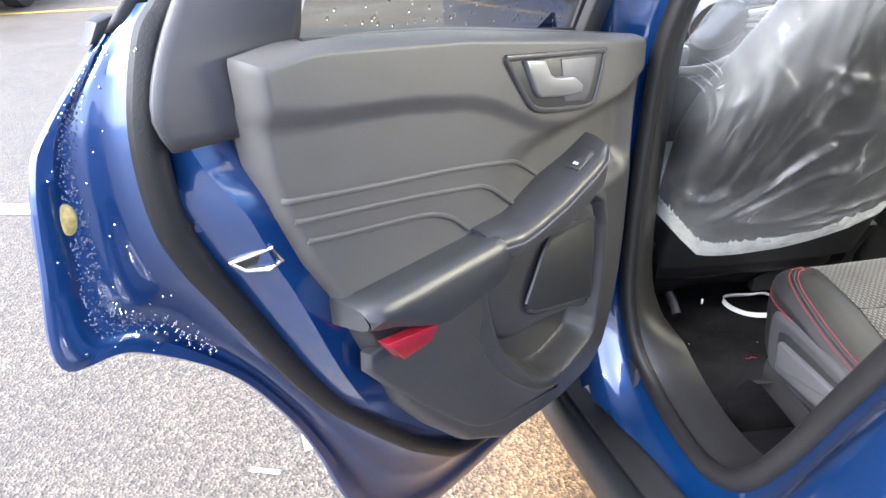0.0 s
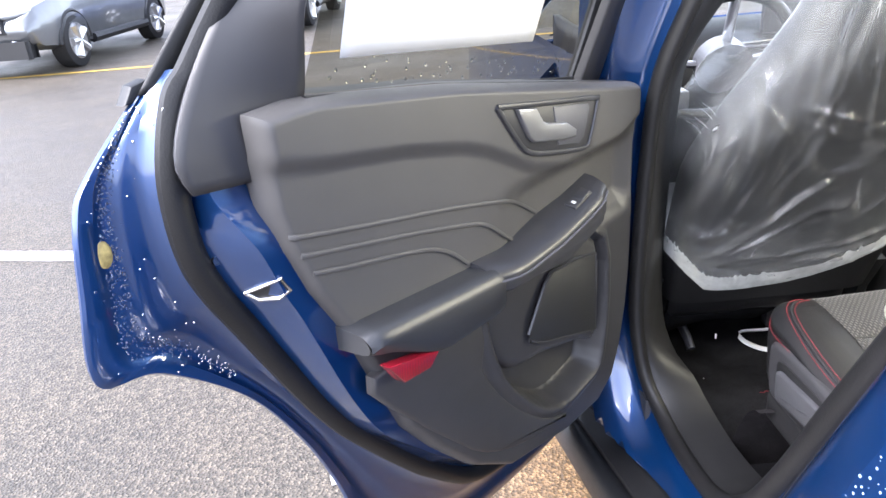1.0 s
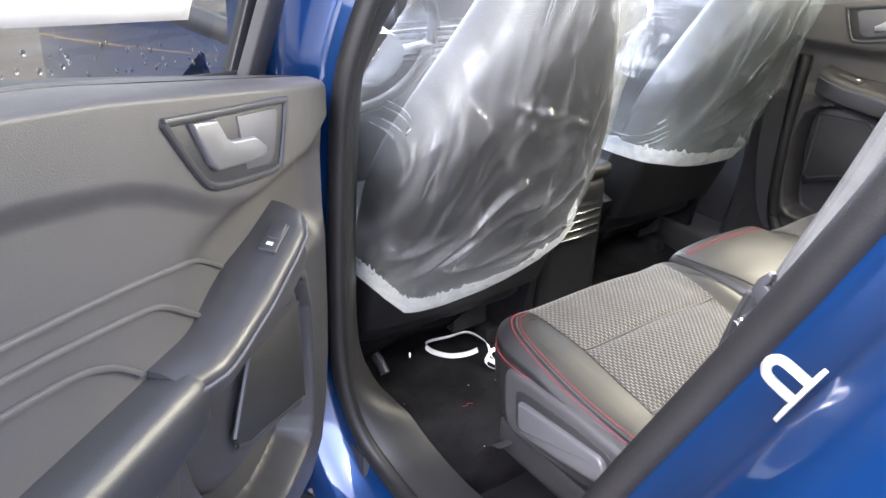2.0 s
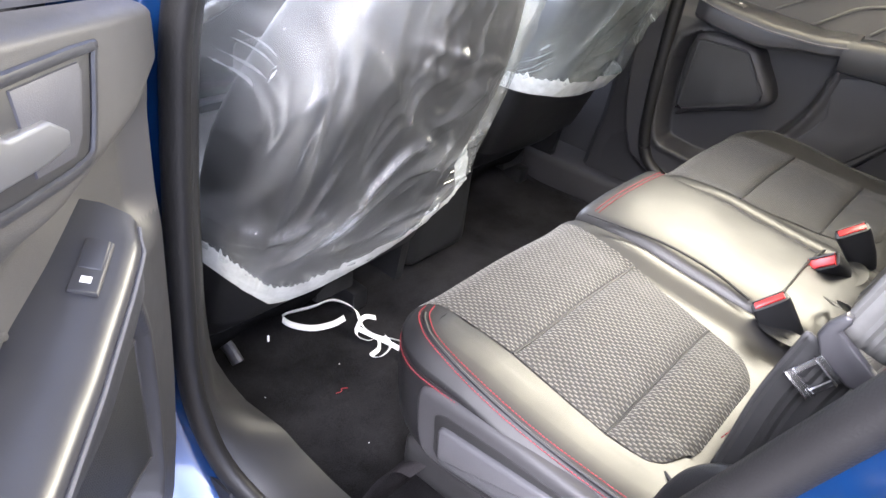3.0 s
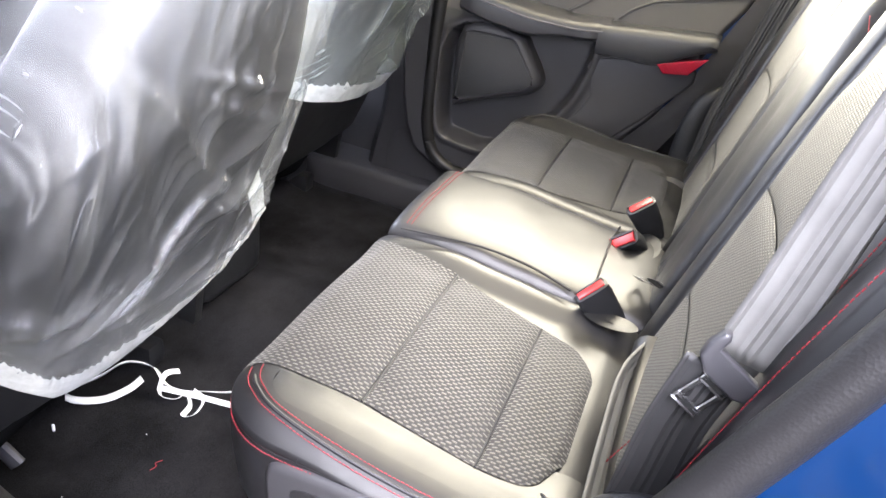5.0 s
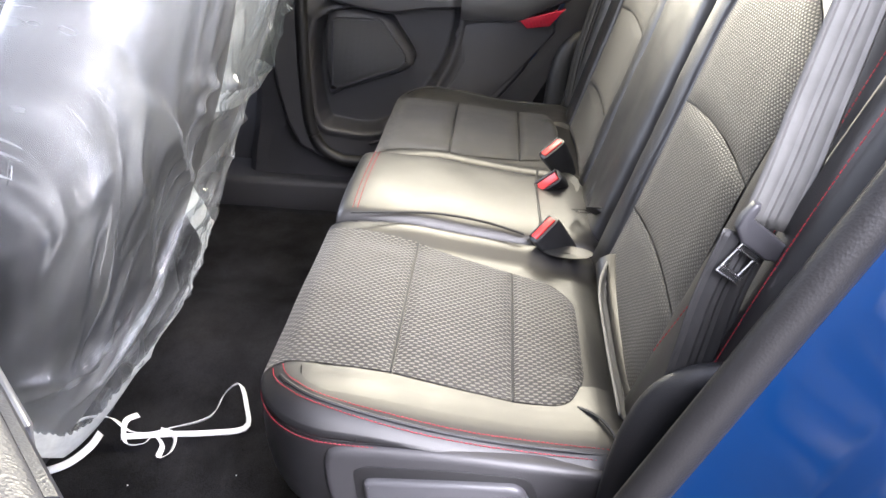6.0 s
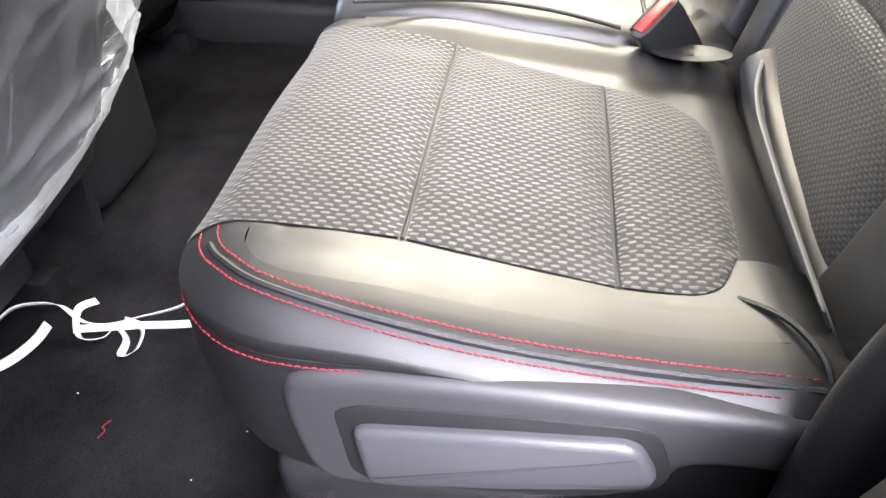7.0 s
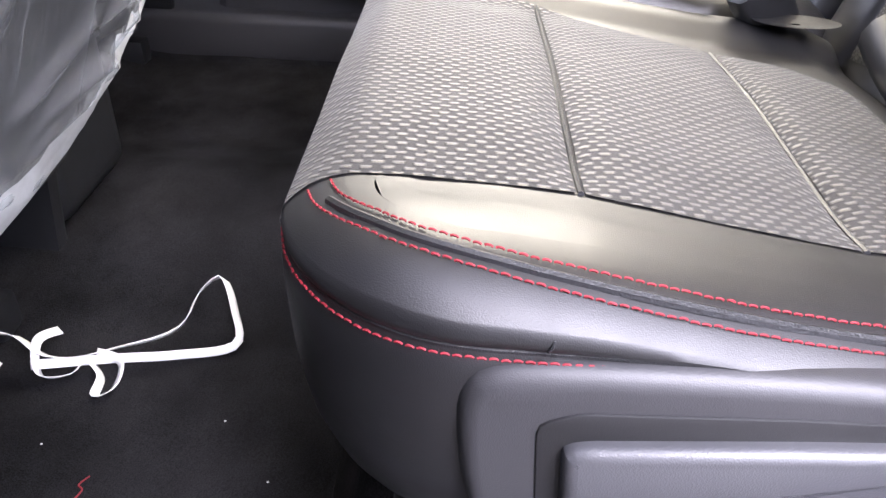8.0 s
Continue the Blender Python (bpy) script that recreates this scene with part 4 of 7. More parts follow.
    # speaker pod and grille
    gr = [(0.464, 0.866), (0.400, 0.882), (0.318, 0.888), (0.298, 0.874), (0.248, 0.802), (0.252, 0.788), (0.285, 0.768), (0.400, 0.728), (0.466, 0.706)]
    if not opened:
        gr = [(0.456, 0.886), (0.442, 0.890), (0.345, 0.892), (0.334, 0.886), (0.276, 0.806), (0.276, 0.792), (0.292, 0.776), (0.450, 0.718), (0.462, 0.724)]
    pod = [(0.478, 0.890), (0.30, 0.930), (0.19, 0.925), (0.150, 0.880), (0.165, 0.80), (0.215, 0.745), (0.29, 0.735), (0.42, 0.700), (0.480, 0.690)]
    if not opened:
        pod = [(0.470, 0.900), (0.335, 0.905), (0.290, 0.860), (0.255, 0.800), (0.275, 0.765), (0.36, 0.735), (0.44, 0.705), (0.474, 0.705)]
    bm = bmesh.new()
    pv = [(p.x, p.y) for p in spline([(a, b, 0) for a, b in pod], 4, True)]
    prism(bm, pv, lambda a, b, h: P(base_x(a) - 0.052 + h * (0.72 + 0.28 * sstep(0.14, 0.28, a)), a, b), 0.056, 0.022, 4)
    podp = part("speaker_pod", bm, TRIM_LOW, door)
    bm = bmesh.new()
    prism(bm, gr, lambda a, b, h: P(base_x(a) + 0.003 + h, a, b), 0.005, 0.002)
    part("speaker_grille", bm, GRILLE, door, "perforated black speaker grille")
    bm = bmesh.new()
    cyc = [P(base_x(a) + 0.006, a, b) for a, b in gr]
    tube(bm, cyc + cyc[:1], 0.0035, 6)
    part("grille_rim", bm, GLOSS, door)
    # red reflector
    bm = bmesh.new()
    prism(bm, [(-0.109, 0.946), (-0.001, 0.913), (-0.021, 0.893), (-0.076, 0.902)], lambda a, b, h: P(-0.700 + h + 0.15 * (b - 0.92), a, b), 0.016, 0.003)
    part("reflector", bm, RED_LENS, door, "red door reflector")
    # lower hard panel, set proud under the armrest
    low = [(-0.092, 0.905), (0.145, 0.888), (0.13, 0.80), (0.20, 0.69), (0.30, 0.60), (0.38, 0.56), (0.235, 0.585), (0.125, 0.636), (0.04, 0.72), (-0.03, 0.80)]
    bm = bmesh.new()
    low = [(p.x, p.y) for p in spline([(a, b, 0) for a, b in low], 3, True)]
    prism(bm, low, lambda a, b, h: P(base_x(a) - 0.012 + h, a, b), 0.015, 0.007, 3)
    part("lower_panel", bm, TRIM_LOW, door, "hard plastic lower panel")
    # window: sash, quarter trim, glass
    def win(y, z, dx=0.0):
        return P(lerp(-0.775, -0.655, (z - 1.2) / 0.36) + dx, y, z)

    bm = bmesh.new()
    # slanting panel between the seal and the glass
    lq = [(-0.768, -0.262, 1.204), (-0.771, -0.272, 1.235), (-0.777, -0.256, 1.275), (-0.784, -0.218, 1.328), (-0.780, -0.172, 1.385), (-0.762, -0.095, 1.47), (-0.728, -0.02, 1.55)]
    rq = [(-0.762, -0.180, 1.198), (-0.757, -0.150, 1.235), (-0.752, -0.119, 1.265), (-0.733, -0.123, 1.32), (-0.715, -0.128, 1.375), (-0.690, -0.105, 1.45), (-0.655, -0.05, 1.55)]
    lq, rq = even(spline([P(*q) for q in lq], 6), 30), even(spline([P(*q) for q in rq], 6), 30)
    put_rings(bm, [[p.lerp(q, t) + P(0.0012 * math.sin(math.pi * t), 0, 0) for t in [i / 10 for i in range(11)]] for p, q in zip(lq, rq)])
    part("quarter_trim", bm, TRIM_LOW, door, "charcoal plastic quarter window trim", solid=0.006)
    bm = bmesh.new()
    sash = [(-0.04, 1.55), (0.05, 1.565), (0.40, 1.575), (0.575, 1.56), (0.60, 1.42), (0.615, 1.28), (0.61, 1.12)]
    tube(bm, [win(p.x, p.y, -0.014) for p in spline([(a, b, 0) for a, b in sash], 6)], 0.016, 10, 0.8, (1, 0, 0))
    part("window_frame", bm, BLACK, door, "black window frame")
    # outer moulding and the painted strip beside it
    def lean(y, z, x=-0.862):
        return P(x + 0.33 * max(0.0, z - 1.29), y, z)
    lm = spline([lean(-0.243, 1.294), lean(-0.179, 1.38), lean(-0.10, 1.48), lean(0.0, 1.57)], 6)
    rm = spline([lean(-0.208, 1.290), lean(-0.152, 1.377), lean(-0.072, 1.475), lean(0.03, 1.56)], 6)
    sm = spline([lean(-0.196, 1.296, -0.815), lean(-0.138, 1.377, -0.815), lean(-0.058, 1.47, -0.815), lean(0.045, 1.55, -0.815)], 6)
    bm = bmesh.new()
    put_rings(bm, [[p.lerp(q, t) + P(0.007 * math.sin(math.pi * t), 0, 0) for t in (0, 0.12, 0.3, 0.5, 0.7, 0.88, 1)] for p, q in zip(lm, rm)])
    part("outer_moulding", bm, BLACK, door, "black outer window moulding", solid=0.008)
    bm = bmesh.new()
    put_rings(bm, [rm, [p.lerp(q, 0.5) for p, q in zip(rm, sm)], sm])
    part("frame_skin", bm, BLUE, door, solid=0.004)
    bm = bmesh.new()
    front = [(0.552, 1.13), (0.640, 1.12), (0.650, 1.30), (0.625, 1.56), (0.585, 1.56), (0.575, 1.30)]
    prism(bm, front, lambda a, b, h: win(a, b, 0.012 + h), 0.018, 0.006, 3)
    part("front_sash_trim", bm, TRIM_LOW, door, "charcoal plastic window pillar trim")
    bm = bmesh.new()
    sheet(bm, lambda u, v: win(lerp(lerp(-0.125, -0.06, v), lerp(0.57, 0.585, v), u), lerp(lerp(1.24, 1.14, u), 1.56, v), -0.004), 8, 6)
    gl = part("window_glass", bm, GLASS_DARK if s < 0 else GLASS, door, "door window glass", smooth=False)
    gl.visible_shadow = False
    bm = bmesh.new()
    tube(bm, [win(lerp(-0.125, 0.565, t), lerp(1.274, 1.160, t) - 0.001, 0.008) for t in (0, 0.25, 0.5, 0.75, 1)], 0.004, 8)
    part("belt_seal", bm, RUBBER, door)
    bm = bmesh.new()
    prism(bm, [(-0.262, 1.286), (-0.250, 1.304), (-0.232, 1.308), (-0.212, 1.296), (-0.218, 1.287)], lambda a, b, h: P(-0.872 + h, a, b), 0.016, 0.004)
    part("belt_end_cap", bm, BLACK, door)
    if opened:
        bm = bmesh.new()
        rnd = random.Random(4)
        for k in range(800):
            t = rnd.uniform(0, 1)
            i = rnd.randrange(4, 46)
            f = rnd.uniform(0.30, 0.50) if rnd.random() < 0.94 else rnd.uniform(0.1, 0.8)
            y, z = lerp(O2[i][0], S2[i][0], f), lerp(O2[i][1], S2[i][1], f) + rnd.uniform(-0.006, 0.006)
            bead(bm, skin(y, z), V(-s, 0, 0), rnd.uniform(0.0006, 0.0016))
        part("water_beading", bm, DROP, door, "clear water beading")["kind"] = "stuff"
        bm = bmesh.new()
        for k in range(70):
            y = rnd.uniform(-0.08, 0.52)
            bead(bm, win(y, lerp(1.276, 1.164, (y + 0.125) / 0.69) + 0.008 + abs(rnd.gauss(0, 0.016)), -0.006), P(-1, 0, 0), rnd.uniform(0.0014, 0.0030))
        part("glass_beading", bm, DROP, door, "rain beading on the glass")["kind"] = "stuff"
        door.matrix_basis = PIVOT
    return door


def grille_mat():
    m, n, l, b = mat("perforated_grille")
    co = n.new("ShaderNodeTexCoord")
    v = n.new("ShaderNodeTexVoronoi")
    mp = n.new("ShaderNodeMapping")
    mp.inputs["Scale"].default_value = (0.0, 1.0, 1.0)
    l.new(co.outputs["Object"], mp.inputs[0])
    l.new(mp.outputs[0], v.inputs["Vector"])
    v.inputs["Scale"].default_value = 330
    v.inputs["Randomness"].default_value = 0.0
    c = ramp(n, l, v.outputs["Distance"], ((0.25, (0.006, 0.006, 0.006)), (0.55, (0.032, 0.033, 0.036))))
    l.new(c.outputs[0], b.inputs["Base Color"])
    b.inputs["Roughness"].default_value = 0.45
    bump(n, l, b, v.outputs["Distance"], 0.8, 0.0012)
    return m


GRILLE = grille_mat()
left_door = rear_door(-1, True, "open blue rear door with charcoal trim and silver lever")
right_door = rear_door(1, False, "closed rear door with charcoal trim and red reflector")
right_door.location = (-0.085, -0.005, 0.025)

# ---- rear bench ----
NOSE = [(0.185, 0.614), (0.242, 0.619), (0.270, 0.632), (0.287, 0.655), (0.292, 0.682), (0.295, 0.706), (0.298, 0.726), (0.303, 0.742), (0.296, 0.754), (0.275, 0.758), (0.240, 0.759)]
SEAT_PATH = [(p.x, p.y) for p in even(spline([(a, b, 0) for a, b in NOSE + [(0.19, 0.757), (0.147, 0.754), (0.075, 0.744), (0.0, 0.735), (-0.06, 0.731), (-0.10, 0.728), (-0.135, 0.715), (-0.155, 0.68)]], 6), 90)]


def seat_at(y):
    """Height of the cushion's middle line on top."""
    return interp(y, ((-0.155, 0.68), (-0.135, 0.715), (-0.10, 0.728), (-0.06, 0.731), (0.0, 0.735), (0.075, 0.744), (0.147, 0.754), (0.19, 0.757), (0.240, 0.759), (0.275, 0.759), (0.297, 0.755), (0.306, 0.745), (0.307, 0.728)))


OUTBOARD = [(-0.637, 0.0065, 0), (-0.613, 0.0085, 0), (-0.592, 0.0085, 0), (-0.570, 0.0070, 0), (-0.550, 0.0040, 0), (-0.530, 0.0012, 0), (-0.50, 0.0, 0), (-0.44, 0.002, 0), (-0.37, 0.004, 0), (-0.30, 0.002, 0),
            (-0.24, -0.001, 0), (-0.222, 0.0, 0), (-0.208, 0.005, 0), (-0.192, 0.011, 0), (-0.176, 0.012, 0), (-0.164, 0.006, 0), (-0.158, -0.010, 0.05), (-0.156, 0, 0.4), (-0.158, 0, 1.0)]
OUT_DZ = [(p.x, p.y) for p in spline([(a, b, 0) for a, b, c in OUTBOARD if c < 0.06], 4)]
FAR_X = -0.042
MIDDLE = [(-0.158, 0, 1.0), (-0.160, 0, 0.4), (-0.163, 0.0, 0.05), (-0.155, 0.012, 0), (-0.138, 0.020, 0), (-0.09, 0.026, 0), (-0.02, 0.026, 0), (0.05, 0.024, 0), (0.092, 0.020, 0), (0.110, 0.010, 0), (0.118, 0, 0.06), (0.116, 0, 0.4), (0.114, 0, 1.0)]


def cushion_mesh(profile, dy):
    prof = [tuple(p) for p in spline(profile, 4)]
    rows = []
    for k, (y, z) in enumerate(SEAT_PATH):
        top = sstep(0.60, 0.74, z)
        row = []
        for x, dz, drop in prof:
            yy = lerp(y, min(y, 0.232), max(0.0, drop) ** 2.2)
            zz = lerp(z + dz * (0.25 + 0.75 * top), min(z, 0.62), drop)
            zz += 0.0015 * noise.noise(V(x * 14, y * 14, 2.0)) * (1 - drop)
            row.append(V(x, yy + dy, zz))
        rows.append(row)
    return rows


# plan of the outboard cushion: straight front, rounded outer corner, straight outer side
C_FRONT, C_SIDE, C_R = 0.297, -0.637, 0.098



def inset(x, y):
    """How far a point lies inside the cushion's plan."""
    cx, cy = C_SIDE + C_R, C_FRONT - C_R
    if -abs(x) < cx and y > cy:
        return C_R - math.hypot(-abs(x) - cx, y - cy)
    return min(C_FRONT - y, -abs(x) - C_SIDE)


def top_z(x, y):
    ax = -abs(x)
    dz = interp(ax, OUT_DZ)
    if ax < -0.5:
        dz *= 1 - 0.5 * sstep(0.22, 0.30, y)
    if ax > -0.235:
        dz *= 1 - 0.75 * sstep(0.16, 0.28, y)
    z = seat_at(min(y, 0.24)) + dz + (0.012 * sstep(-0.02, -0.14, y) if ax < -0.5 else 0)
    z += 0.004 * math.exp(-((ax + 0.592) / 0.04) ** 2 - ((y - 0.220) / 0.07) ** 2)
    return z - 0.012 * max(0.0, 1 - max(0.0, inset(x, y)) / 0.045) ** 3.0


def surf(x, y, flip=1):
    """A point on top of the outboard cushion."""
    return V(x, y, top_z(x, y))


def seam_z(y):
    return interp(y, ((-0.13, 0.720), (0.0, 0.7275), (0.1, 0.737), (0.2, 0.740), (0.3, 0.7425)))


def outboard_skin(bm, flip, dy):
    """Top, rounded rim, waist seam and tucked skirt of an outboard cushion."""
    # plan stations and their outward directions
    st = []
    for i in range(26):
        st.append((lerp(-0.160, C_SIDE + C_R, i / 26), C_FRONT, V(0, 1, 0)))
    for i in range(19):
        q = math.pi / 2 * (1 + i / 18)
        st.append((C_SIDE + C_R + C_R * math.cos(q), C_FRONT - C_R + C_R * math.sin(q), V(math.cos(q), math.sin(q), 0)))
    for i in range(1, 31):
        st.append((C_SIDE, lerp(C_FRONT - C_R, -0.135, i / 30), V(-1, 0, 0)))
    cols = []
    for x, y, n in st:
        col = []
        for d in (0.045, 0.034, 0.026, 0.019, 0.013, 0.008, 0.005, 0.0025, 0.001, 0.0):
            px, py = x - n.x * d, y - n.y * d
            col.append(V(px, py, top_z(px, py)))
        zs, zt = seam_z(y), col[-1].z
        front = max(0.0, n.y)
        for d, z in ((-0.0015, lerp(zt, zs, 0.45)), (-0.001, lerp(zt, zs, 0.75)), (0.0012, zs + 0.0006), (0.0012, zs - 0.0006), (-0.0012, zs - 0.004), (-0.0025, zs - 0.012), (-0.002, 0.705), (0.0, 0.68), (0.002, 0.66), (0.004 + 0.001 * front, 0.64), (0.008 + 0.004 * front, 0.622), (0.015 + 0.009 * front, 0.604), (0.026 + 0.016 * front, 0.594), (0.060 + 0.02 * front, 0.590)):
            w = 0.0015 * noise.noise(V(x * 17, y * 17, z * 17)) * sstep(0.72, 0.66, z)
            col.append(V(x - n.x * (d + w), y - n.y * (d + w), z))
        cols.append(col)
    put_rings(bm, [[V(p.x * flip, p.y + dy, p.z) for p in c] for c in cols])
    rows = []
    fr, r = C_FRONT - 0.045, C_R - 0.045
    xs = [p[0] for p in spline(OUTBOARD, 4)]
    drops = spline([(p[2], 0, 0) for p in OUTBOARD], 4)
    for k in range(61):
        y = lerp(-0.155, fr, (k / 60) ** 0.85)
        lim = C_SIDE + 0.045
        if y > fr - r:
            lim = C_SIDE + C_R - math.sqrt(max(0.0, r * r - (y - fr + r) ** 2))
        row = []
        for x, dr in zip(xs, drops):
            drop = max(0.0, dr.x)
            px = x if x > -0.5 else lerp(lim, -0.5, (x + 0.637) / 0.137)
            z = lerp(top_z(px, y) if drop < 0.06 else top_z(-0.159, y), 0.62, drop)
            row.append(V(px * flip, y + dy, z + 0.001 * noise.noise(V(px * 14, y * 14, 2.0)) * (1 if px > lim + 0.03 and y < fr - 0.02 else 0)))
        rows.append(row)
    put_rings(bm, rows)


def inner_edge(y):
    return interp(y, ((-0.10, -0.31), (-0.085, -0.285), (-0.057, -0.268), (0.0, -0.250), (0.145, -0.216), (0.285, -0.190), (0.3, -0.19)))


def outer_edge(y):
    return interp(y, ((-0.10, -0.50), (-0.09, -0.53), (-0.07, -0.548), (0.0, -0.548), (0.147, -0.534), (0.262, -0.533), (0.28, -0.538), (0.294, -0.549)))


def rim_y(x):
    """Front edge of the plan at x."""
    cx = C_SIDE + C_R
    if x > cx:
        return C_FRONT
    return C_FRONT - C_R + math.sqrt(max(0.0, C_R ** 2 - (x - cx) ** 2))


def insert_panel(bm, y0, y1, dy, flip, nu=34, nv=26):
    """One cloth panel of the cushion, slightly puffed between its seams. y0: rear, y1: front."""
    uvl = bm.loops.layers.uv.new("weave")
    rows, uvs = [], []
    for j in range(nv + 1):
        v = j / nv
        y = lerp(y0, y1, v)
        row, uv = [], []
        xa, xb = outer_edge(y), inner_edge(y)
        if y0 < -0.05:
            r = max(0.0, 1 - ((y - y0) / 0.045)) ** 2
            xa += 0.045 * r
            xb -= 0.03 * r
        for i in range(nu + 1):
            u = i / nu
            x = lerp(xa, xb, u)
            puff = 0.0065 * min(1, 6 * u, 6 * (1 - u)) ** 0.6 * (min(1, 7 * v, 7 * (1 - v)) ** 0.6 if y1 < 0.25 else min(1, 7 * v) ** 0.6)
            py = min(y, rim_y(x)) if y1 < 0.25 else lerp(y0, rim_y(x), v)
            wob = 0.0009 * noise.noise(V(x * 22, y * 22, 5))
            puff *= sstep(0.0, 0.03, inset(x, py))
            row.append(V(x * flip, py + dy, top_z(x, py) + 0.0012 + puff + wob * sstep(0.0, 0.02, inset(x, py))))
            uv.append((py, x))
        rows.append(row)
        uvs.append(uv)
    if y1 > 0.25:
        for d, dz in ((0.0012, 0.75), (0.0022, 0.35), (0.0016, 0.06)):
            row, uv = [], []
            for i in range(nu + 1):
                x = lerp(outer_edge(0.294), inner_edge(0.294), i / nu)
                yf = rim_y(x)
                zt = top_z(x, yf)
                z = lerp(seam_z(yf), zt, dz)
                row.append(V(x * flip, yf + d + dy, z))
                uv.append((yf + (zt - z), x))
            rows.append(row)
            uvs.append(uv)
    vs = [[bm.verts.new(p) for p in r] for r in rows]
    for j in range(len(vs) - 1):
        for i in range(nu):
            f = bm.faces.new((vs[j][i], vs[j][i + 1], vs[j + 1][i + 1], vs[j + 1][i]))
            for lp, (a, b) in zip(f.loops, ((j, i), (j, i + 1), (j + 1, i + 1), (j + 1, i))):
                lp[uvl].uv = uvs[a][b]


def stitches(bm, path, pitch=0.0050, length=0.0036, r=0.00062):
    """A row of short thread stitches along a path."""
    n = max(2, int(sum((b - a).length for a, b in zip(path, path[1:])) / pitch))
    pts = even(path, n * 2 + 1)
    for k in range(n):
        a, b = pts[2 * k], pts[2 * k + 1]
        d = (b - a).normalized() * length
        m = (a + b) / 2 + V(0, 0, 0.0003 * random.uniform(-1, 1))
        tube(bm, [m - d / 2 - V(0, 0, r), m - d / 4, m + d / 4, m + d / 2 - V(0, 0, r)], r, 5)


def side_path(pts, flip, dy, lift=0.001):
    return [V(p.x * flip, p.y + dy, p.z + lift) for p in spline(pts, 10)]


def on_top(pts, lift=0.0012):
    return [V(*(surf(x, y) + V(0, 0, lift))) for x, y in pts]


def hug(p, lift=0.0016):
    """The nearest point of the left cushion's skin."""
    q, nrm, _, _ = SKIN.find_nearest(Vector(p))
    if nrm.dot(q - V(-0.40, 0.10, 0.67)) < 0:
        nrm = -nrm
    return q + nrm * lift


def cushion_details(seat, flip, dy):
    for y0, y1 in ((-0.092, -0.003), (0.001, 0.144), (0.149, 0.294)):
        bm = bmesh.new()
        insert_panel(bm, y0, y1, dy, flip)
        part("cushion_insert", bm, FABRIC if flip > 0 else FABRIC_SHADED, seat, "woven grey cloth cushion panel")
    # front seam; the cloth edge's silvery sheen is put into its grey
    bm = bmesh.new()
    edge = [lerp(-0.553, inner_edge(0.294), t / 20) for t in range(21)]
    tube(bm, [V(x * flip, rim_y(x) + 0.0012 + dy, seam_z(rim_y(x))) for x in edge], 0.0019, 6)
    part("front_seam_sheen", bm, GREY, seat, "thin front seam, grey for the edge's silvery sheen")
    for a in (-0.001, 0.1465):
        bm = bmesh.new()
        tube(bm, [V(*(surf(lerp(outer_edge(a), inner_edge(a), t) * 1.0, a) + V(0, dy, 0.0005))) for t in [i / 14 for i in range(15)]], 0.0018, 6)
        for v in bm.verts:
            v.co.x *= flip
        part("cushion_seam", bm, BLACK, seat)
    upper = [(x, y, top_z(x, y)) for x, y in ((-0.541, 0.274), (-0.560, 0.266), (-0.578, 0.250), (-0.600, 0.214), (-0.6115, 0.137), (-0.6145, 0.035), (-0.616, -0.112))]
    low = [(x, y, top_z(x, y)) for x, y in ((-0.548, 0.284), (-0.568, 0.276), (-0.588, 0.259), (-0.611, 0.220), (-0.6245, 0.135), (-0.6265, 0.034), (-0.6275, -0.114))]
    low2 = []
    for q in (1.10, 1.25, 1.40, 1.55, 1.70, 1.85, 2.0):
        y = C_FRONT - C_R + C_R * math.sin(math.pi / 2 * q)
        low2.append((C_SIDE + C_R + C_R * math.cos(math.pi / 2 * q), y, seam_z(y) - 0.0036))
    low2 += [(C_SIDE, y, seam_z(y) - 0.0036) for y in (0.17, 0.12, 0.06, 0.012)]
    bm = bmesh.new()
    for row in (upper, low, low2):
        stitches(bm, side_path([hug(p) for p in row], flip, dy, 0.0))
    if flip > 0:
        part("stitching", bm, THREAD, seat, "red decorative stitching")["kind"] = "stuff"
    bm = bmesh.new()
    mid = [hug(((p[0] + q[0]) / 2, (p[1] + q[1]) / 2, (p[2] + q[2]) / 2), 0.0) for p, q in zip(upper[1:], low[1:])]
    tube(bm, side_path(mid, flip, dy, 0.0), 0.0026, 7)
    tube(bm, side_path([hug((p[0], p[1], p[2] + 0.0036), 0.0) for p in low2], flip, dy, 0.0), 0.0014, 6)
    part("piping", bm, BLACK, seat)


def back_y(z):
    return -0.150 - 0.26 * (z - 0.73)


BACK_SEC = [(-0.618, -0.11), (-0.619, -0.05), (-0.613, -0.012), (-0.596, 0.006), (-0.568, 0.014), (-0.535, 0.015), (-0.510, 0.009), (-0.499, 0.001), (-0.46, 0.0), (-0.35, 0.0), (-0.24, 0.0), (-0.205, 0.001),
            (-0.194, 0.009), (-0.176, 0.014), (-0.156, 0.012), (-0.142, 0.0), (-0.138, -0.03), (-0.138, -0.11)]
MID_SEC = [(-0.132, -0.10), (-0.131, -0.03), (-0.122, 0.002), (-0.10, 0.012), (-0.06, 0.014), (-0.02, 0.012), (0.03, 0.014), (0.062, 0.012), (0.082, 0.002), (0.088, -0.03), (0.088, -0.10)]


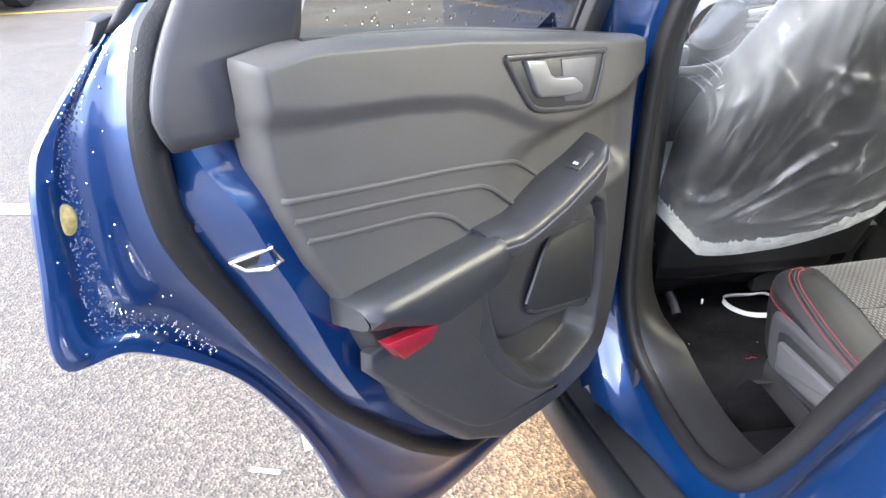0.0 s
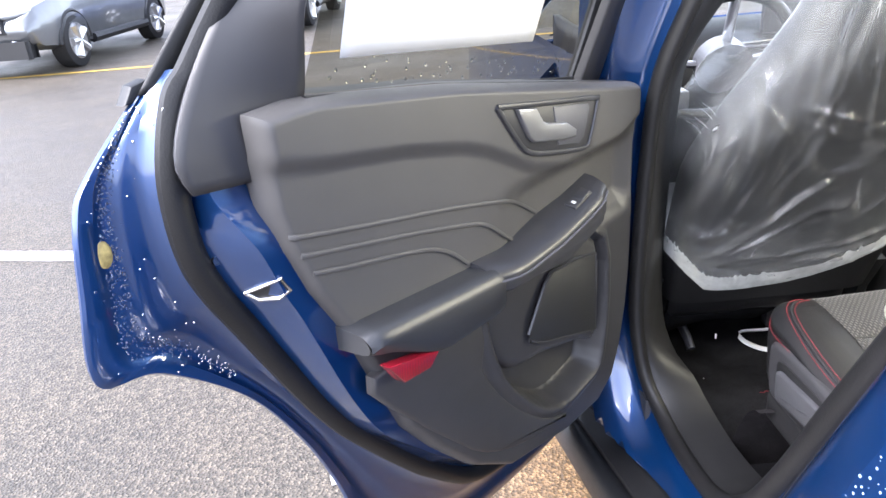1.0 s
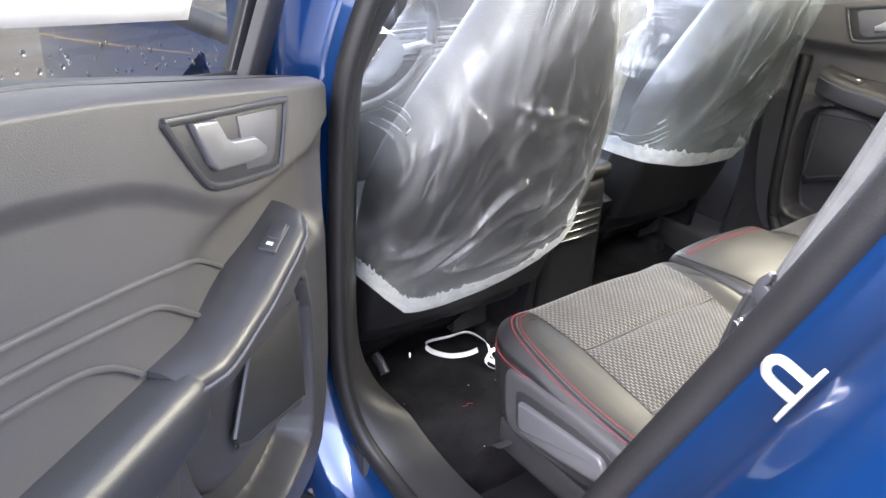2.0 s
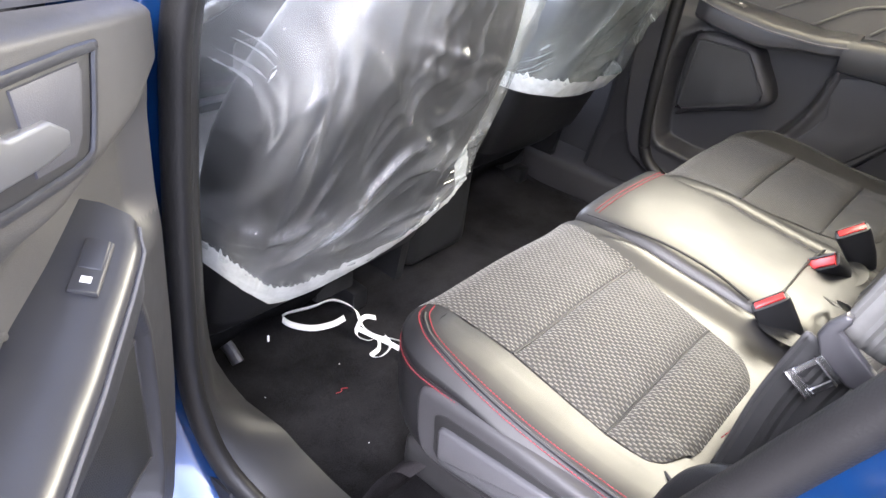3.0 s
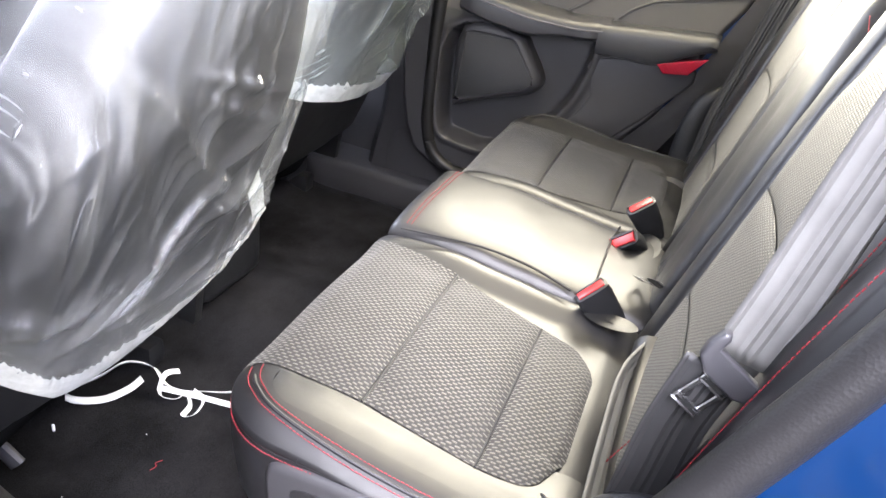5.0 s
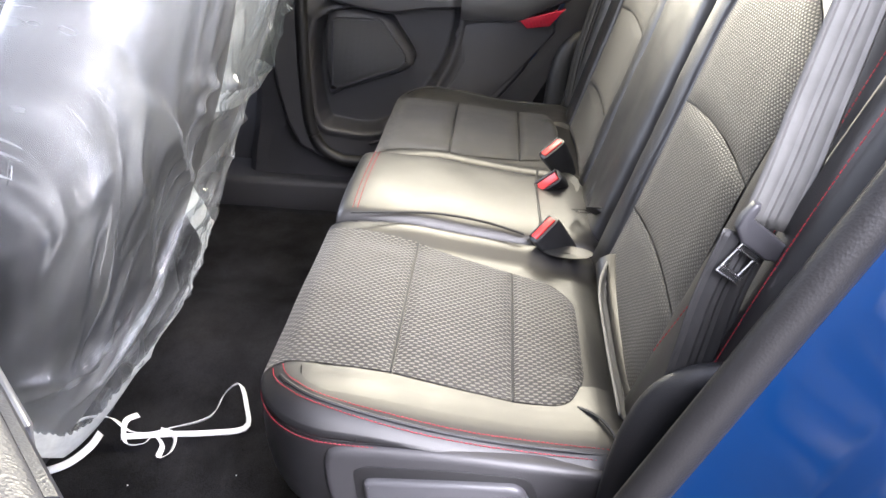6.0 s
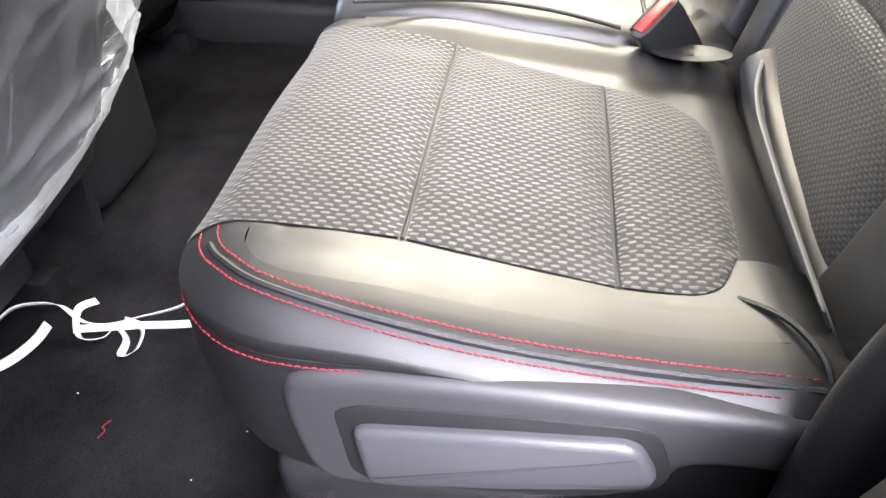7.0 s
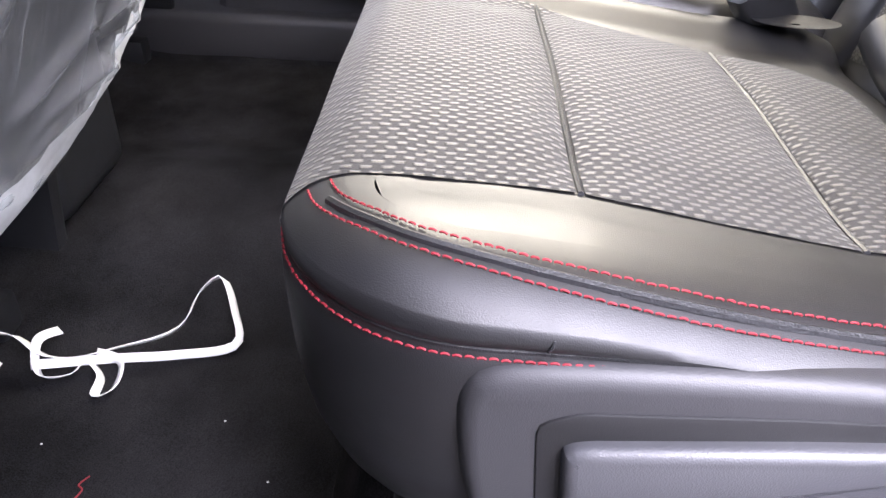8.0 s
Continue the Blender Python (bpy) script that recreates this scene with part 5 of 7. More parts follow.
def backrest(seat, sec, z1, flip=1, dy=0.0, name="backrest"):
    """A padded backrest leaning back: raised bolsters, a rounded top, one section swept upwards."""
    sec2 = [(p.x, p.y) for p in spline([(a, b, 0) for a, b in sec], 5)]
    xa, xb = sec[0][0], sec[-1][0]
    mid, hw = (xa + xb) / 2, (xb - xa) / 2
    rows = []
    for j in range(41):
        v = j / 40
        ang = math.pi / 2 * sstep(0.86, 1.0, v)
        z = lerp(0.66, z1 - 0.05, min(1.0, v / 0.9)) if v < 0.9 else z1 - 0.05 + 0.05 * math.sin(math.pi / 2 * (v - 0.9) / 0.1)
        back = 0.0 if v < 0.9 else 0.055 * (1 - math.cos(math.pi / 2 * (v - 0.9) / 0.1))
        narrow = 1 - 0.16 * sstep(1.08, z1, z)
        row = []
        for x, d in sec2:
            w = 0.002 * noise.noise(V(x * 12, z * 9, 4.0)) + 0.0012 * noise.noise(V(x * 30, z * 22, 9.0))
            row.append(V((mid + (x - mid) * narrow) * flip, back_y(z) + dy + d - back + w, z))
        rows.append(row)
    bm = bmesh.new()
    put_rings(bm, rows)
    return part(name, bm, LEATHER, seat)


def insert_sides(z):
    """Outer and inner edge of the backrest's cloth at a height."""
    r = 0.0
    if z > 1.10:
        t = min(1.0, (z - 1.10) / 0.098)
        r = 1 - math.sqrt(max(0.0, 1 - t * t))
    xo = interp(z, ((0.72, -0.510), (0.84, -0.500), (1.0, -0.490), (1.10, -0.496), (1.2, -0.496)))
    xi = interp(z, ((0.72, -0.198), (0.84, -0.208), (1.0, -0.205), (1.12, -0.198), (1.2, -0.198)))
    return xo + 0.115 * r, xi - 0.10 * r


def back_insert(seat, z0, z1, flip=1, dy=0.0):
    bm = bmesh.new()
    uvl = bm.loops.layers.uv.new("weave")
    nu, nv = 26, 24
    vs = []
    for j in range(nv + 1):
        v = j / nv
        z = lerp(z0, z1, v)
        xo, xi = insert_sides(z)
        row = []
        for i in range(nu + 1):
            u = i / nu
            x = lerp(xo, xi, u)
            puff = 0.0055 * min(1, 7 * u, 7 * (1 - u)) ** 0.6 * min(1, 8 * v, 8 * (1 - v)) ** 0.6
            zz = z + 0.012 * math.sin(math.pi * u) * (1 - v if z1 > 1.1 else 1)
            row.append(bm.verts.new((x * flip, back_y(zz) + dy + 0.0022 + puff, zz)))
        vs.append(row)
    for j in range(nv):
        for i in range(nu):
            f = bm.faces.new((vs[j][i], vs[j][i + 1], vs[j + 1][i + 1], vs[j + 1][i]))
            for lp in f.loops:
                lp[uvl].uv = (lp.vert.co.x, lp.vert.co.z)
    part("backrest_insert", bm, FABRIC_SHADED, seat, "woven grey cloth backrest panel")


seat_l = thing("rear_seat", "black leather and grey cloth rear seat with red stitching", "car seat", "rear seats")
bm = bmesh.new()
outboard_skin(bm, 1, 0.0)
bmesh.ops.recalc_face_normals(bm, faces=bm.faces)
SKIN = BVHTree.FromBMesh(bm)
part("cushion", bm, LEATHER, seat_l, "black leather seat cushion")
cushion_details(seat_l, 1, 0.0)
bm = bmesh.new()
put_rings(bm, cushion_mesh(MIDDLE, -0.012))
MID_SKIN = BVHTree.FromBMesh(bm)
part("middle_cushion", bm, LEATHER, seat_l, "smooth leather middle cushion")


def on_middle(x, y, lift=0.0012):
    hit = MID_SKIN.ray_cast(V(x, y, 1.0), V(0, 0, -1))
    return hit[0] + V(0, 0, lift) if hit[0] else V(x, y, 0.78)


# seam lines on the middle seat and the inner bolster
for seam, r in (([(-0.176, 0.262, 0.782), (-0.165, 0.21, 0.781), (-0.150, 0.13, 0.778), (-0.148, 0.05, 0.769), (-0.165, -0.02, 0.760)], 0.0024),
                ([(-0.150, -0.050, 0.758), (-0.06, -0.048, 0.760), (0.04, -0.047, 0.760), (0.108, -0.052, 0.755)], 0.0022),
                ([(-0.548, -0.078, 0.738), (-0.575, -0.10, 0.748), (-0.605, -0.115, 0.745), (-0.628, -0.12, 0.725)], 0.0024)):
    bm = bmesh.new()
    tube(bm, spline(seam, 8), r, 6)
    part("cushion_seam", bm, BLACK, seat_l)
bm = bmesh.new()
for o in (0.0, 0.008):
    stitches(bm, [on_middle(x, 0.256 + o) for x in [lerp(-0.145, 0.100, i / 30) for i in range(31)]])
part("middle_stitching", bm, THREAD, seat_l)["kind"] = "stuff"
# backrests
BACK_PANELS = ((0.72, 0.8405), (0.8435, 1.0095), (1.0125, 1.197))
backrest(seat_l, BACK_SEC, 1.30)
for z0, z1 in BACK_PANELS:
    back_insert(seat_l, z0, z1)
backrest(seat_l, MID_SEC, 1.27, dy=0.006, name="middle_backrest")
bm = bmesh.new()
stitches(bm, [V(-0.596, back_y(z) + 0.006, z) for z in [lerp(0.82, 1.27, i / 20) for i in range(21)]])
stitches(bm, [V(-0.622, lerp(-0.126, -0.158, i / 8), lerp(0.885, 0.965, i / 8)) for i in range(9)])
stitches(bm, [V(lerp(-0.125, -0.20, i / 8), back_y(1.2) + 0.008, 1.215 - 0.03 * i / 8) for i in range(9)])
part("back_stitching", bm, THREAD, seat_l)["kind"] = "stuff"
# rolled bolster between cushion and backrest
bm = bmesh.new()
tube(bm, spline([(-0.60, -0.165, 0.70), (-0.45, -0.158, 0.715), (-0.30, -0.155, 0.735), (-0.235, -0.155, 0.755)], 6), 0.026, 12)
part("rear_roll", bm, LEATHER, seat_l)
# side shield and recline lever
def sx(x0):
    return lambda a, b, h: V(-x0 - h, a, b)


def soft(pts):
    """An outline with rounded corners."""
    out = []
    for i, q in enumerate(pts):
        p, q, r = Vector(pts[i - 1]), Vector(q), Vector(pts[(i + 1) % len(pts)])
        d = min(0.006, (p - q).length * 0.45, (r - q).length * 0.45)
        a, b = q + (p - q).normalized() * d, q + (r - q).normalized() * d
        out += [tuple(a), tuple(a.lerp(q, 0.6).lerp(b, 0.25)), tuple(b.lerp(q, 0.6).lerp(a, 0.25)), tuple(b)]
    return out


bm = bmesh.new()
sh = [(0.206, 0.700), (0.204, 0.722), (0.192, 0.7335), (0.15, 0.7375), (0.064, 0.7385), (0.0, 0.736), (-0.06, 0.733), (-0.175, 0.722), (-0.175, 0.684), (-0.10, 0.687), (-0.048, 0.684), (-0.036, 0.668), (-0.018, 0.650), (0.022, 0.636), (0.10, 0.628), (0.16, 0.626), (0.188, 0.632), (0.200, 0.655)]
prism(bm, [(p.x, p.y) for p in spline([(a, b, 0) for a, b in sh], 3, True)], sx(0.606), 0.040, 0.010, 5)
part("side_shield", bm, TRIM_LOW, seat_l, "charcoal plastic seat side shield")
# flat dark slab; the shade of the lever's recess is put into its colour
bm = bmesh.new()
prism(bm, soft([(0.172, 0.708), (0.155, 0.716), (0.06, 0.720), (-0.012, 0.720), (-0.024, 0.713), (-0.036, 0.680), (-0.030, 0.662), (0.022, 0.645), (0.15, 0.636), (0.166, 0.648)]), sx(0.6445), 0.003, 0.0012)
part("lever_shade", bm, SEAT_PLASTIC, seat_l, "dark slab standing in for the shaded recess round the lever")
bm = bmesh.new()
prism(bm, soft([(0.160, 0.697), (0.150, 0.7005), (0.06, 0.7075), (-0.004, 0.7115), (-0.014, 0.707), (-0.027, 0.682), (-0.022, 0.671), (0.06, 0.655), (0.145, 0.644), (0.155, 0.650)]), sx(0.645), 0.011, 0.006, 4)
part("recline_lever", bm, SHIELD_GREY, seat_l, "grey plastic recline lever")
bm = bmesh.new()
tube(bm, [V(-0.6388, 0.1706, 0.7425), V(-0.6390, 0.1692, 0.7450), V(-0.6375, 0.1684, 0.7478)], 0.0008, 5)
part("nick", bm, BLACK, seat_l)
# feet and riser
bm = bmesh.new()
box(bm, (-0.625, 0.02, 0.545), (-0.50, 0.236, 0.612), 0.018, 3)
part("seat_foot", bm, SEAT_PLASTIC, seat_l)
bm = bmesh.new()
box(bm, (-0.60, -0.30, 0.40), (0.15, 0.10, 0.60), 0.03, 3)
part("seat_frame", bm, BLACK, seat_l)
bm = bmesh.new()
sheet(bm, lambda u, v: (lerp(-0.655, 0.16, u), lerp(0.19, 0.305, v ** 0.7) + 0.006 * noise.noise(V(u * 9, v * 3, 1)), lerp(0.585, 0.362, v ** 1.4) + 0.008 * math.sin(9 * u) * v * (1 - v)), 40, 14)
tagged(part("carpet_riser", bm, CARPET3), "grey carpet riser under the rear seat", "carpet", kind="structure")

seat_r = thing("rear_seat", "black leather and grey cloth rear seat beside the far door", "car seat", "rear seats")
bm = bmesh.new()
outboard_skin(bm, -1, -0.02)
part("cushion", bm, LEATHER, seat_r, "black leather seat cushion")
cushion_details(seat_r, -1, -0.02)
backrest(seat_r, BACK_SEC, 1.30, -1)
for z0, z1 in BACK_PANELS:
    back_insert(seat_r, z0, z1, -1)
bm = bmesh.new()
box(bm, (0.16, -0.30, 0.40), (0.60, 0.12, 0.60), 0.03, 3)
part("seat_frame", bm, BLACK, seat_r)
seat_r.location.x = FAR_X

# wheel-house side bolsters beside the backrests
for s in (-1, 1):
    bm = bmesh.new()
    rings = []
    for k in range(21):
        t = k / 20
        z = lerp(0.60, 1.32, t)
        y = back_y(z) - 0.006 + 0.02 * math.sin(math.pi * t)
        w = 0.052 + 0.015 * (1 - t)
        rings.append([V(s * (0.645 + w * math.cos(q)), y - 0.05 + 0.06 * math.sin(q), z) for q in [2 * math.pi * i / 14 for i in range(14)]])
    put_rings(bm, rings, True, True)
    bol = thing("side_bolster", "black padded bolster beside the rear backrest", "bolster", "side bolsters")
    part("padding", bm, LEATHER, bol)
    bm = bmesh.new()
    stitches(bm, [V(s * 0.660, back_y(z) + 0.0045 + 0.02 * math.sin(math.pi * (z - 0.60) / 0.72), z) for z in [lerp(0.80, 1.28, i / 24) for i in range(25)]])
    part("stitching", bm, THREAD, bol, "red decorative stitching")["kind"] = "stuff"
    bm = bmesh.new()
    q = [V(s * 0.657, -0.125, 0.60), V(s * 0.658, -0.122, 0.70), V(s * 0.661, -0.124, 0.79), V(s * 0.664, -0.136, 0.850), V(s * 0.668, -0.158, 0.880), V(s * 0.674, -0.190, 0.895)]
    tube(bm, spline(q, 8), lambda t: 0.034 - 0.014 * t, 18, 0.7, (s, 0, 0))
    tagged(part("quarter_trim_foot", bm, BLACK), "black plastic wheel-house trim foot", "trim", kind="structure")

# ---- seat belts and buckles ----
def belt(name, path, width, m, label, thick=0.0012, waves=0.0):
    """A flat strap along a path; every point has its own sideways direction."""
    b = bmesh.new()
    path = [(Vector(p), Vector(d).normalized()) for p, d in path]
    pts = even(spline([p for p, d in path], 8), 40)
    n = len(pts)
    rows = []
    for k, p in enumerate(pts):
        t = k / (n - 1) * (len(path) - 1)
        i = min(int(t), len(path) - 2)
        d = path[i][1].lerp(path[i + 1][1], t - i).normalized()
        tan = (pts[min(k + 1, n - 1)] - pts[max(k - 1, 0)]).normalized()
        nn = tan.cross(d).normalized()
        rows.append([p + d * width * (q - 0.5) + nn * (0.0012 * math.cos(12 * math.pi * q) + waves * math.sin(3.1 * q + k * 0.2)) for q in [j / 14 for j in range(15)]])
    put_rings(b, rows)
    return b


def strap(name, path, width, m, label, waves=0.0):
    th = thing(name, label, "seat belt", "seat belts")
    part("webbing", belt(name, path, width, m, label, waves=waves), m, th, solid=0.0014)
    return th


b1 = strap("seat_belt", [((-0.640, -0.190, 1.035), (0.1, -1, -0.25)), ((-0.628, -0.203, 1.085), (0.1, -1, -0.2)), ((-0.608, -0.218, 1.15), (0.15, -1, -0.1)), ((-0.585, -0.240, 1.247), (0.2, -1, -0.1)), ((-0.565, -0.272, 1.36), (0.3, -1, 0)), ((-0.55, -0.30, 1.47), (0.4, -1, 0))],
           0.049, BELT, "grey seat belt with latch plate hanging over the backrest", 0.0008)
b1b = part("lap_webbing", belt("w", [((-0.644, -0.176, 1.03), (0.1, -1, -0.2)), ((-0.648, -0.163, 0.97), (0.1, -1, 0.1)), ((-0.652, -0.157, 0.91), (0.1, -1, 0.2)), ((-0.656, -0.148, 0.84), (0.1, -1, 0.2)), ((-0.66, -0.132, 0.77), (0.1, -1, 0.2))], 0.048, BELT_SHADED, "", waves=0.001), BELT_SHADED, b1, solid=0.0014)


def latch_plate(th, at, across, out, size=1.0):
    """A belt tongue: grey plastic shoulder with a slotted steel blade; across runs along the bar, out faces away."""
    ex, ey = Vector(across).normalized(), Vector(out).normalized()
    ez = ex.cross(ey).normalized()
    if ez.z < 0:
        ez = -ez
    M = Matrix.Translation(at) @ Matrix((ex, ey, ez)).transposed().to_4x4() @ Matrix.Scale(size, 4)
    b = bmesh.new()
    out = [(-0.038, 0.012), (-0.043, 0.028), (-0.042, 0.046), (-0.036, 0.049), (-0.031, 0.044), (-0.029, 0.031), (0.029, 0.031), (0.031, 0.044), (0.036, 0.049), (0.042, 0.046), (0.043, 0.028), (0.038, 0.012), (0.020, 0.002), (-0.020, 0.002)]
    prism(b, out, lambda p, q, h: M @ V(p, h, q), 0.012, 0.004, 3)
    part("tongue_grip", b, GLOSS, th, "grey plastic tongue grip")
    b = bmesh.new()
    for k in (-1, 1):
        box(b, (k * 0.013 - 0.0035, 0.004, -0.034), (k * 0.013 + 0.0035, 0.0075, 0.004), 0.001, 1, M)
    box(b, (-0.0165, 0.004, -0.040), (0.0165, 0.0075, -0.030), 0.0015, 1, M)
    box(b, (-0.0165, 0.004, -0.006), (0.0165, 0.0075, 0.004), 0.0015, 1, M)
    part("tongue_blade", b, CHROME, th, "bright steel tongue blade")


latch_plate(b1, (-0.646, -0.178, 1.016), (0.05, -0.82, -0.55), (-1, -0.05, 0.1), 0.74)
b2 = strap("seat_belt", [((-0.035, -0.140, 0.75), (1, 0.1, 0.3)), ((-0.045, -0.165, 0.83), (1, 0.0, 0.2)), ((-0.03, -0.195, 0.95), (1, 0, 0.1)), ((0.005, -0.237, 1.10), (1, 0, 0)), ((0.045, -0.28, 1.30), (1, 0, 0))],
           0.075, BELT_SHADED, "shaded seat belt running down the middle backrest", 0.002)
latch_plate(b2, (-0.095, -0.132, 0.775), (0.5, -0.5, -0.5), (-0.6, 0.5, 0.3), 0.7)
b3 = strap("seat_belt", [((-0.255, -0.150, 0.752), (0.3, 0.3, 1)), ((-0.33, -0.132, 0.754), (0, 0.6, 1)), ((-0.45, -0.130, 0.744), (0, 0.6, 1)), ((-0.57, -0.132, 0.735), (0, 0.6, 1))], 0.044, BELT, "grey lap belt lying along the seat bight")
b4 = strap("seat_belt", [((0.60, -0.16, 0.72), (0.2, 1, 0)), ((0.61, -0.17, 0.85), (0.3, 1, 0)), ((0.615, -0.20, 1.0), (0.3, 1, 0)), ((0.60, -0.25, 1.25), (0.5, 1, 0))], 0.046, BELT_SHADED, "shaded seat belt beside the far backrest")


def buckle(at, rot, length=0.075, label="black seat belt buckle with red button"):
    th = thing("seat_belt_buckle", label, "buckle", "seat belt buckles")
    ax = Vector(rot).normalized()
    wd = (V(0.45, -0.85, 0.1) - ax * ax.dot(V(0.45, -0.85, 0.1))).normalized()
    dp = ax.cross(wd)
    M = Matrix.Translation(at) @ Matrix((wd, dp, ax)).transposed().to_4x4() @ Matrix.Scale(1.1, 4)
    b = bmesh.new()
    rings = []
    for t, w, d in ((0, 0.0225, 0.0105), (0.02, 0.0245, 0.0125), (0.15, 0.025, 0.013), (0.6, 0.022, 0.0125), (0.9, 0.017, 0.011), (1.0, 0.014, 0.009)):
        rings.append([M @ V(w * math.copysign(abs(math.cos(q)) ** 0.45, math.cos(q)), d * math.copysign(abs(math.sin(q)) ** 0.45, math.sin(q)), -length * t) for q in [2 * math.pi * (i + 0.5) / 20 for i in range(20)]])
    put_rings(b, rings, True, True)
    part("buckle_housing", b, BLACK, th)
    b = bmesh.new()
    box(b, (-0.0195, -0.0085, -0.004), (0.0195, 0.0065, 0.0022), 0.002, 2, M)
    part("release_button", b, RED, th, "red release button")
    b = bmesh.new()
    box(b, (-0.0215, 0.0066, -0.002), (0.0215, 0.0105, 0.0026), 0.001, 1, M)
    part("buckle_slot", b, BLACK, th)
    b = bmesh.new()
    tube(b, [M @ V(0, 0, -length * 0.9), M @ V(0, -0.002, -length * 1.25), M @ V(0, -0.012, -length * 1.6)], 0.016, 8, 0.5, (0, 1, 0))
    part("buckle_stalk", b, BLACK, th)
    return th


# axis of each housing, from its foot to its red end
buckle((-0.178, -0.048, 0.780), (-0.20, 0.58, 0.72), 0.085)
buckle((0.030, -0.066, 0.770), (-0.75, 0.55, 0.55), 0.055)
buckle((0.125, -0.075, 0.800), (-0.30, 0.55, 0.85))
# black discs standing in for the shade in the openings under the buckles
for x, y, z, rx, ry in ((-0.196, -0.090, 0.748, 0.020, 0.040), (0.075, -0.108, 0.748, 0.050, 0.024)):
    bm = bmesh.new()
    put_rings(bm, [[V(x + rx * k * math.cos(q), y + ry * k * math.sin(q), z - 0.001 + 0.003 * k) for q in [2 * math.pi * i / 32 for i in range(32)]] for k in (1.0, 0.6, 0.1)], True)
    part("buckle_shade", bm, BLACK, seat_l, "black disc standing in for the shaded opening under a buckle")

# ---- front seats in polythene ----
def front_seat(x0, x1, yb, zb, label):
    """A front seat: base, rails and backrest; yb is the foot of its back."""
    th = thing("front_seat", label, "car seat", "front seats")
    cx = (x0 + x1) / 2
    bm = bmesh.new()
    def f(u, v):
        a = 2 * math.pi * u
        px = math.copysign(abs(math.cos(a)) ** 0.4, math.cos(a))
        py = math.copysign(abs(math.sin(a)) ** 0.4, math.sin(a))
        z = lerp(0.60, 1.42, v)
        w = (x1 - x0) / 2 * (0.95 + 0.05 * math.sin(math.pi * v)) * (1 - 0.62 * sstep(0.38, 0.90, v))
        return (cx + w * px, yb + 0.09 - 0.40 * (z - 0.67) + py * 0.075 * (1 - 0.4 * sstep(0.7, 1, v)), z)
    sheet(bm, f, 40, 24)
    part("seat_back", bm, LEATHER, th)
    bm = bmesh.new()
    tube(bm, [V(cx - 0.1, yb - 0.15, 1.42), V(cx + 0.1, yb - 0.15, 1.42)], 0.07, 12, 1.2)
    tube(bm, [V(cx - 0.11, yb - 0.16, 1.50), V(cx + 0.11, yb - 0.16, 1.50)], 0.075, 14, 1.4)
    part("headrest", bm, LEATHER, th)
    bm = bmesh.new()
    box(bm, (x0 + 0.02, yb + 0.10, 0.52), (x1 - 0.02, yb + 0.62, 0.70), 0.05, 3)
    part("seat_cushion", bm, LEATHER, th)
    # side valance
    out = [(yb + 0.125, 0.44), (yb + 0.11, 0.56), (yb + 0.06, 0.66), (yb + 0.20, 0.70), (yb + 0.60, 0.66), (yb + 0.60, 0.46)]
    for s_, xx in ((-1, x0), (1, x1)):
        bm = bmesh.new()
        prism(bm, out, lambda a, b, h, s_=s_, xx=xx: V(xx + s_ * h, a, b), 0.03, 0.012, 3)
        part("seat_valance", bm, BLACK, th)
    # fabric skirt across the back, hanging low
    bm = bmesh.new()
    sheet(bm, lambda u, v: (lerp(x0 + 0.03, x1 - 0.02, u), yb + 0.10 + 0.03 * v + 0.012 * noise.noise(V(u * 5, v * 2, x0)), lerp(0.66, 0.475 + 0.075 * u + 0.012 * math.sin(9 * u), v)), 30, 8)
    part("back_skirt", bm, CARPET2, th, "black fabric skirt under the seat back", solid=0.004)
    for xx in (x0 + 0.05, x1 - 0.06):
        bm = bmesh.new()
        box(bm, (xx - 0.022, yb + 0.165, 0.365), (xx + 0.022, yb + 0.75, 0.415), 0.008, 2)
        part("seat_rail", bm, BLACK, th, "black plastic rail cover")
    bm = bmesh.new()
    box(bm, (x1 - 0.19, yb + 0.16, 0.445), (x1 - 0.09, yb + 0.19, 0.50), 0.006, 2)
    part("rail_cover", bm, BLACK, th)
    return th


fs1 = front_seat(-0.69, -0.19, 0.535, 0.67, "black driver seat wrapped in clear plastic")
fs2 = front_seat(0.185, 0.635, 0.685, 0.74, "black passenger seat wrapped in clear plastic")
bm = bmesh.new()
tube(bm, [V(-0.575, 0.88, 0.475), V(-0.575, 0.80, 0.450), V(-0.575, 0.71, 0.425), V(-0.573, 0.690, 0.405)], 0.020, 10, 0.55, (1, 0, 0.2))
part("rail_end_cover", bm, GREY, fs1)
bm = bmesh.new()
box(bm, (-0.526, 0.661, 0.446), (-0.522, 0.665, 0.460), 0.001, 1)
part("skirt_clip", bm, WHITE, fs1, "small white plastic clip")

bm = bmesh.new()
prism(bm, [(-0.020, -0.008), (0.020, -0.008), (0.020, 0.008), (-0.020, 0.008)], lambda a, b, h: V(-0.652 + 0.8 * a, 0.470 - 0.4 * b - h + 0.5 * a, 1.044 + b), 0.002, 0.0006)
tag = part("seat_tag", bm, BLACK, fs1, "small dark airbag tag")
cu = bpy.data.curves.new("tag_print", "FONT")
cu.body, cu.size, cu.extrude, cu.align_x, cu.align_y = "AIRBAG", 0.0105, 0.0002, "CENTER", "CENTER"
tmp = bpy.data.objects.new("tag_print", cu)
scene.collection.objects.link(tmp)
bpy.context.view_layer.update()
me = bpy.data.meshes.new_from_object(tmp.evaluated_get(bpy.context.evaluated_depsgraph_get()))
bpy.data.objects.remove(tmp)
ex, ez = V(0.80, 0.50, 0.0).normalized(), V(0.0, -0.37, 0.93)
ey = ez.cross(ex).normalized()
ez = ex.cross(ey).normalized()
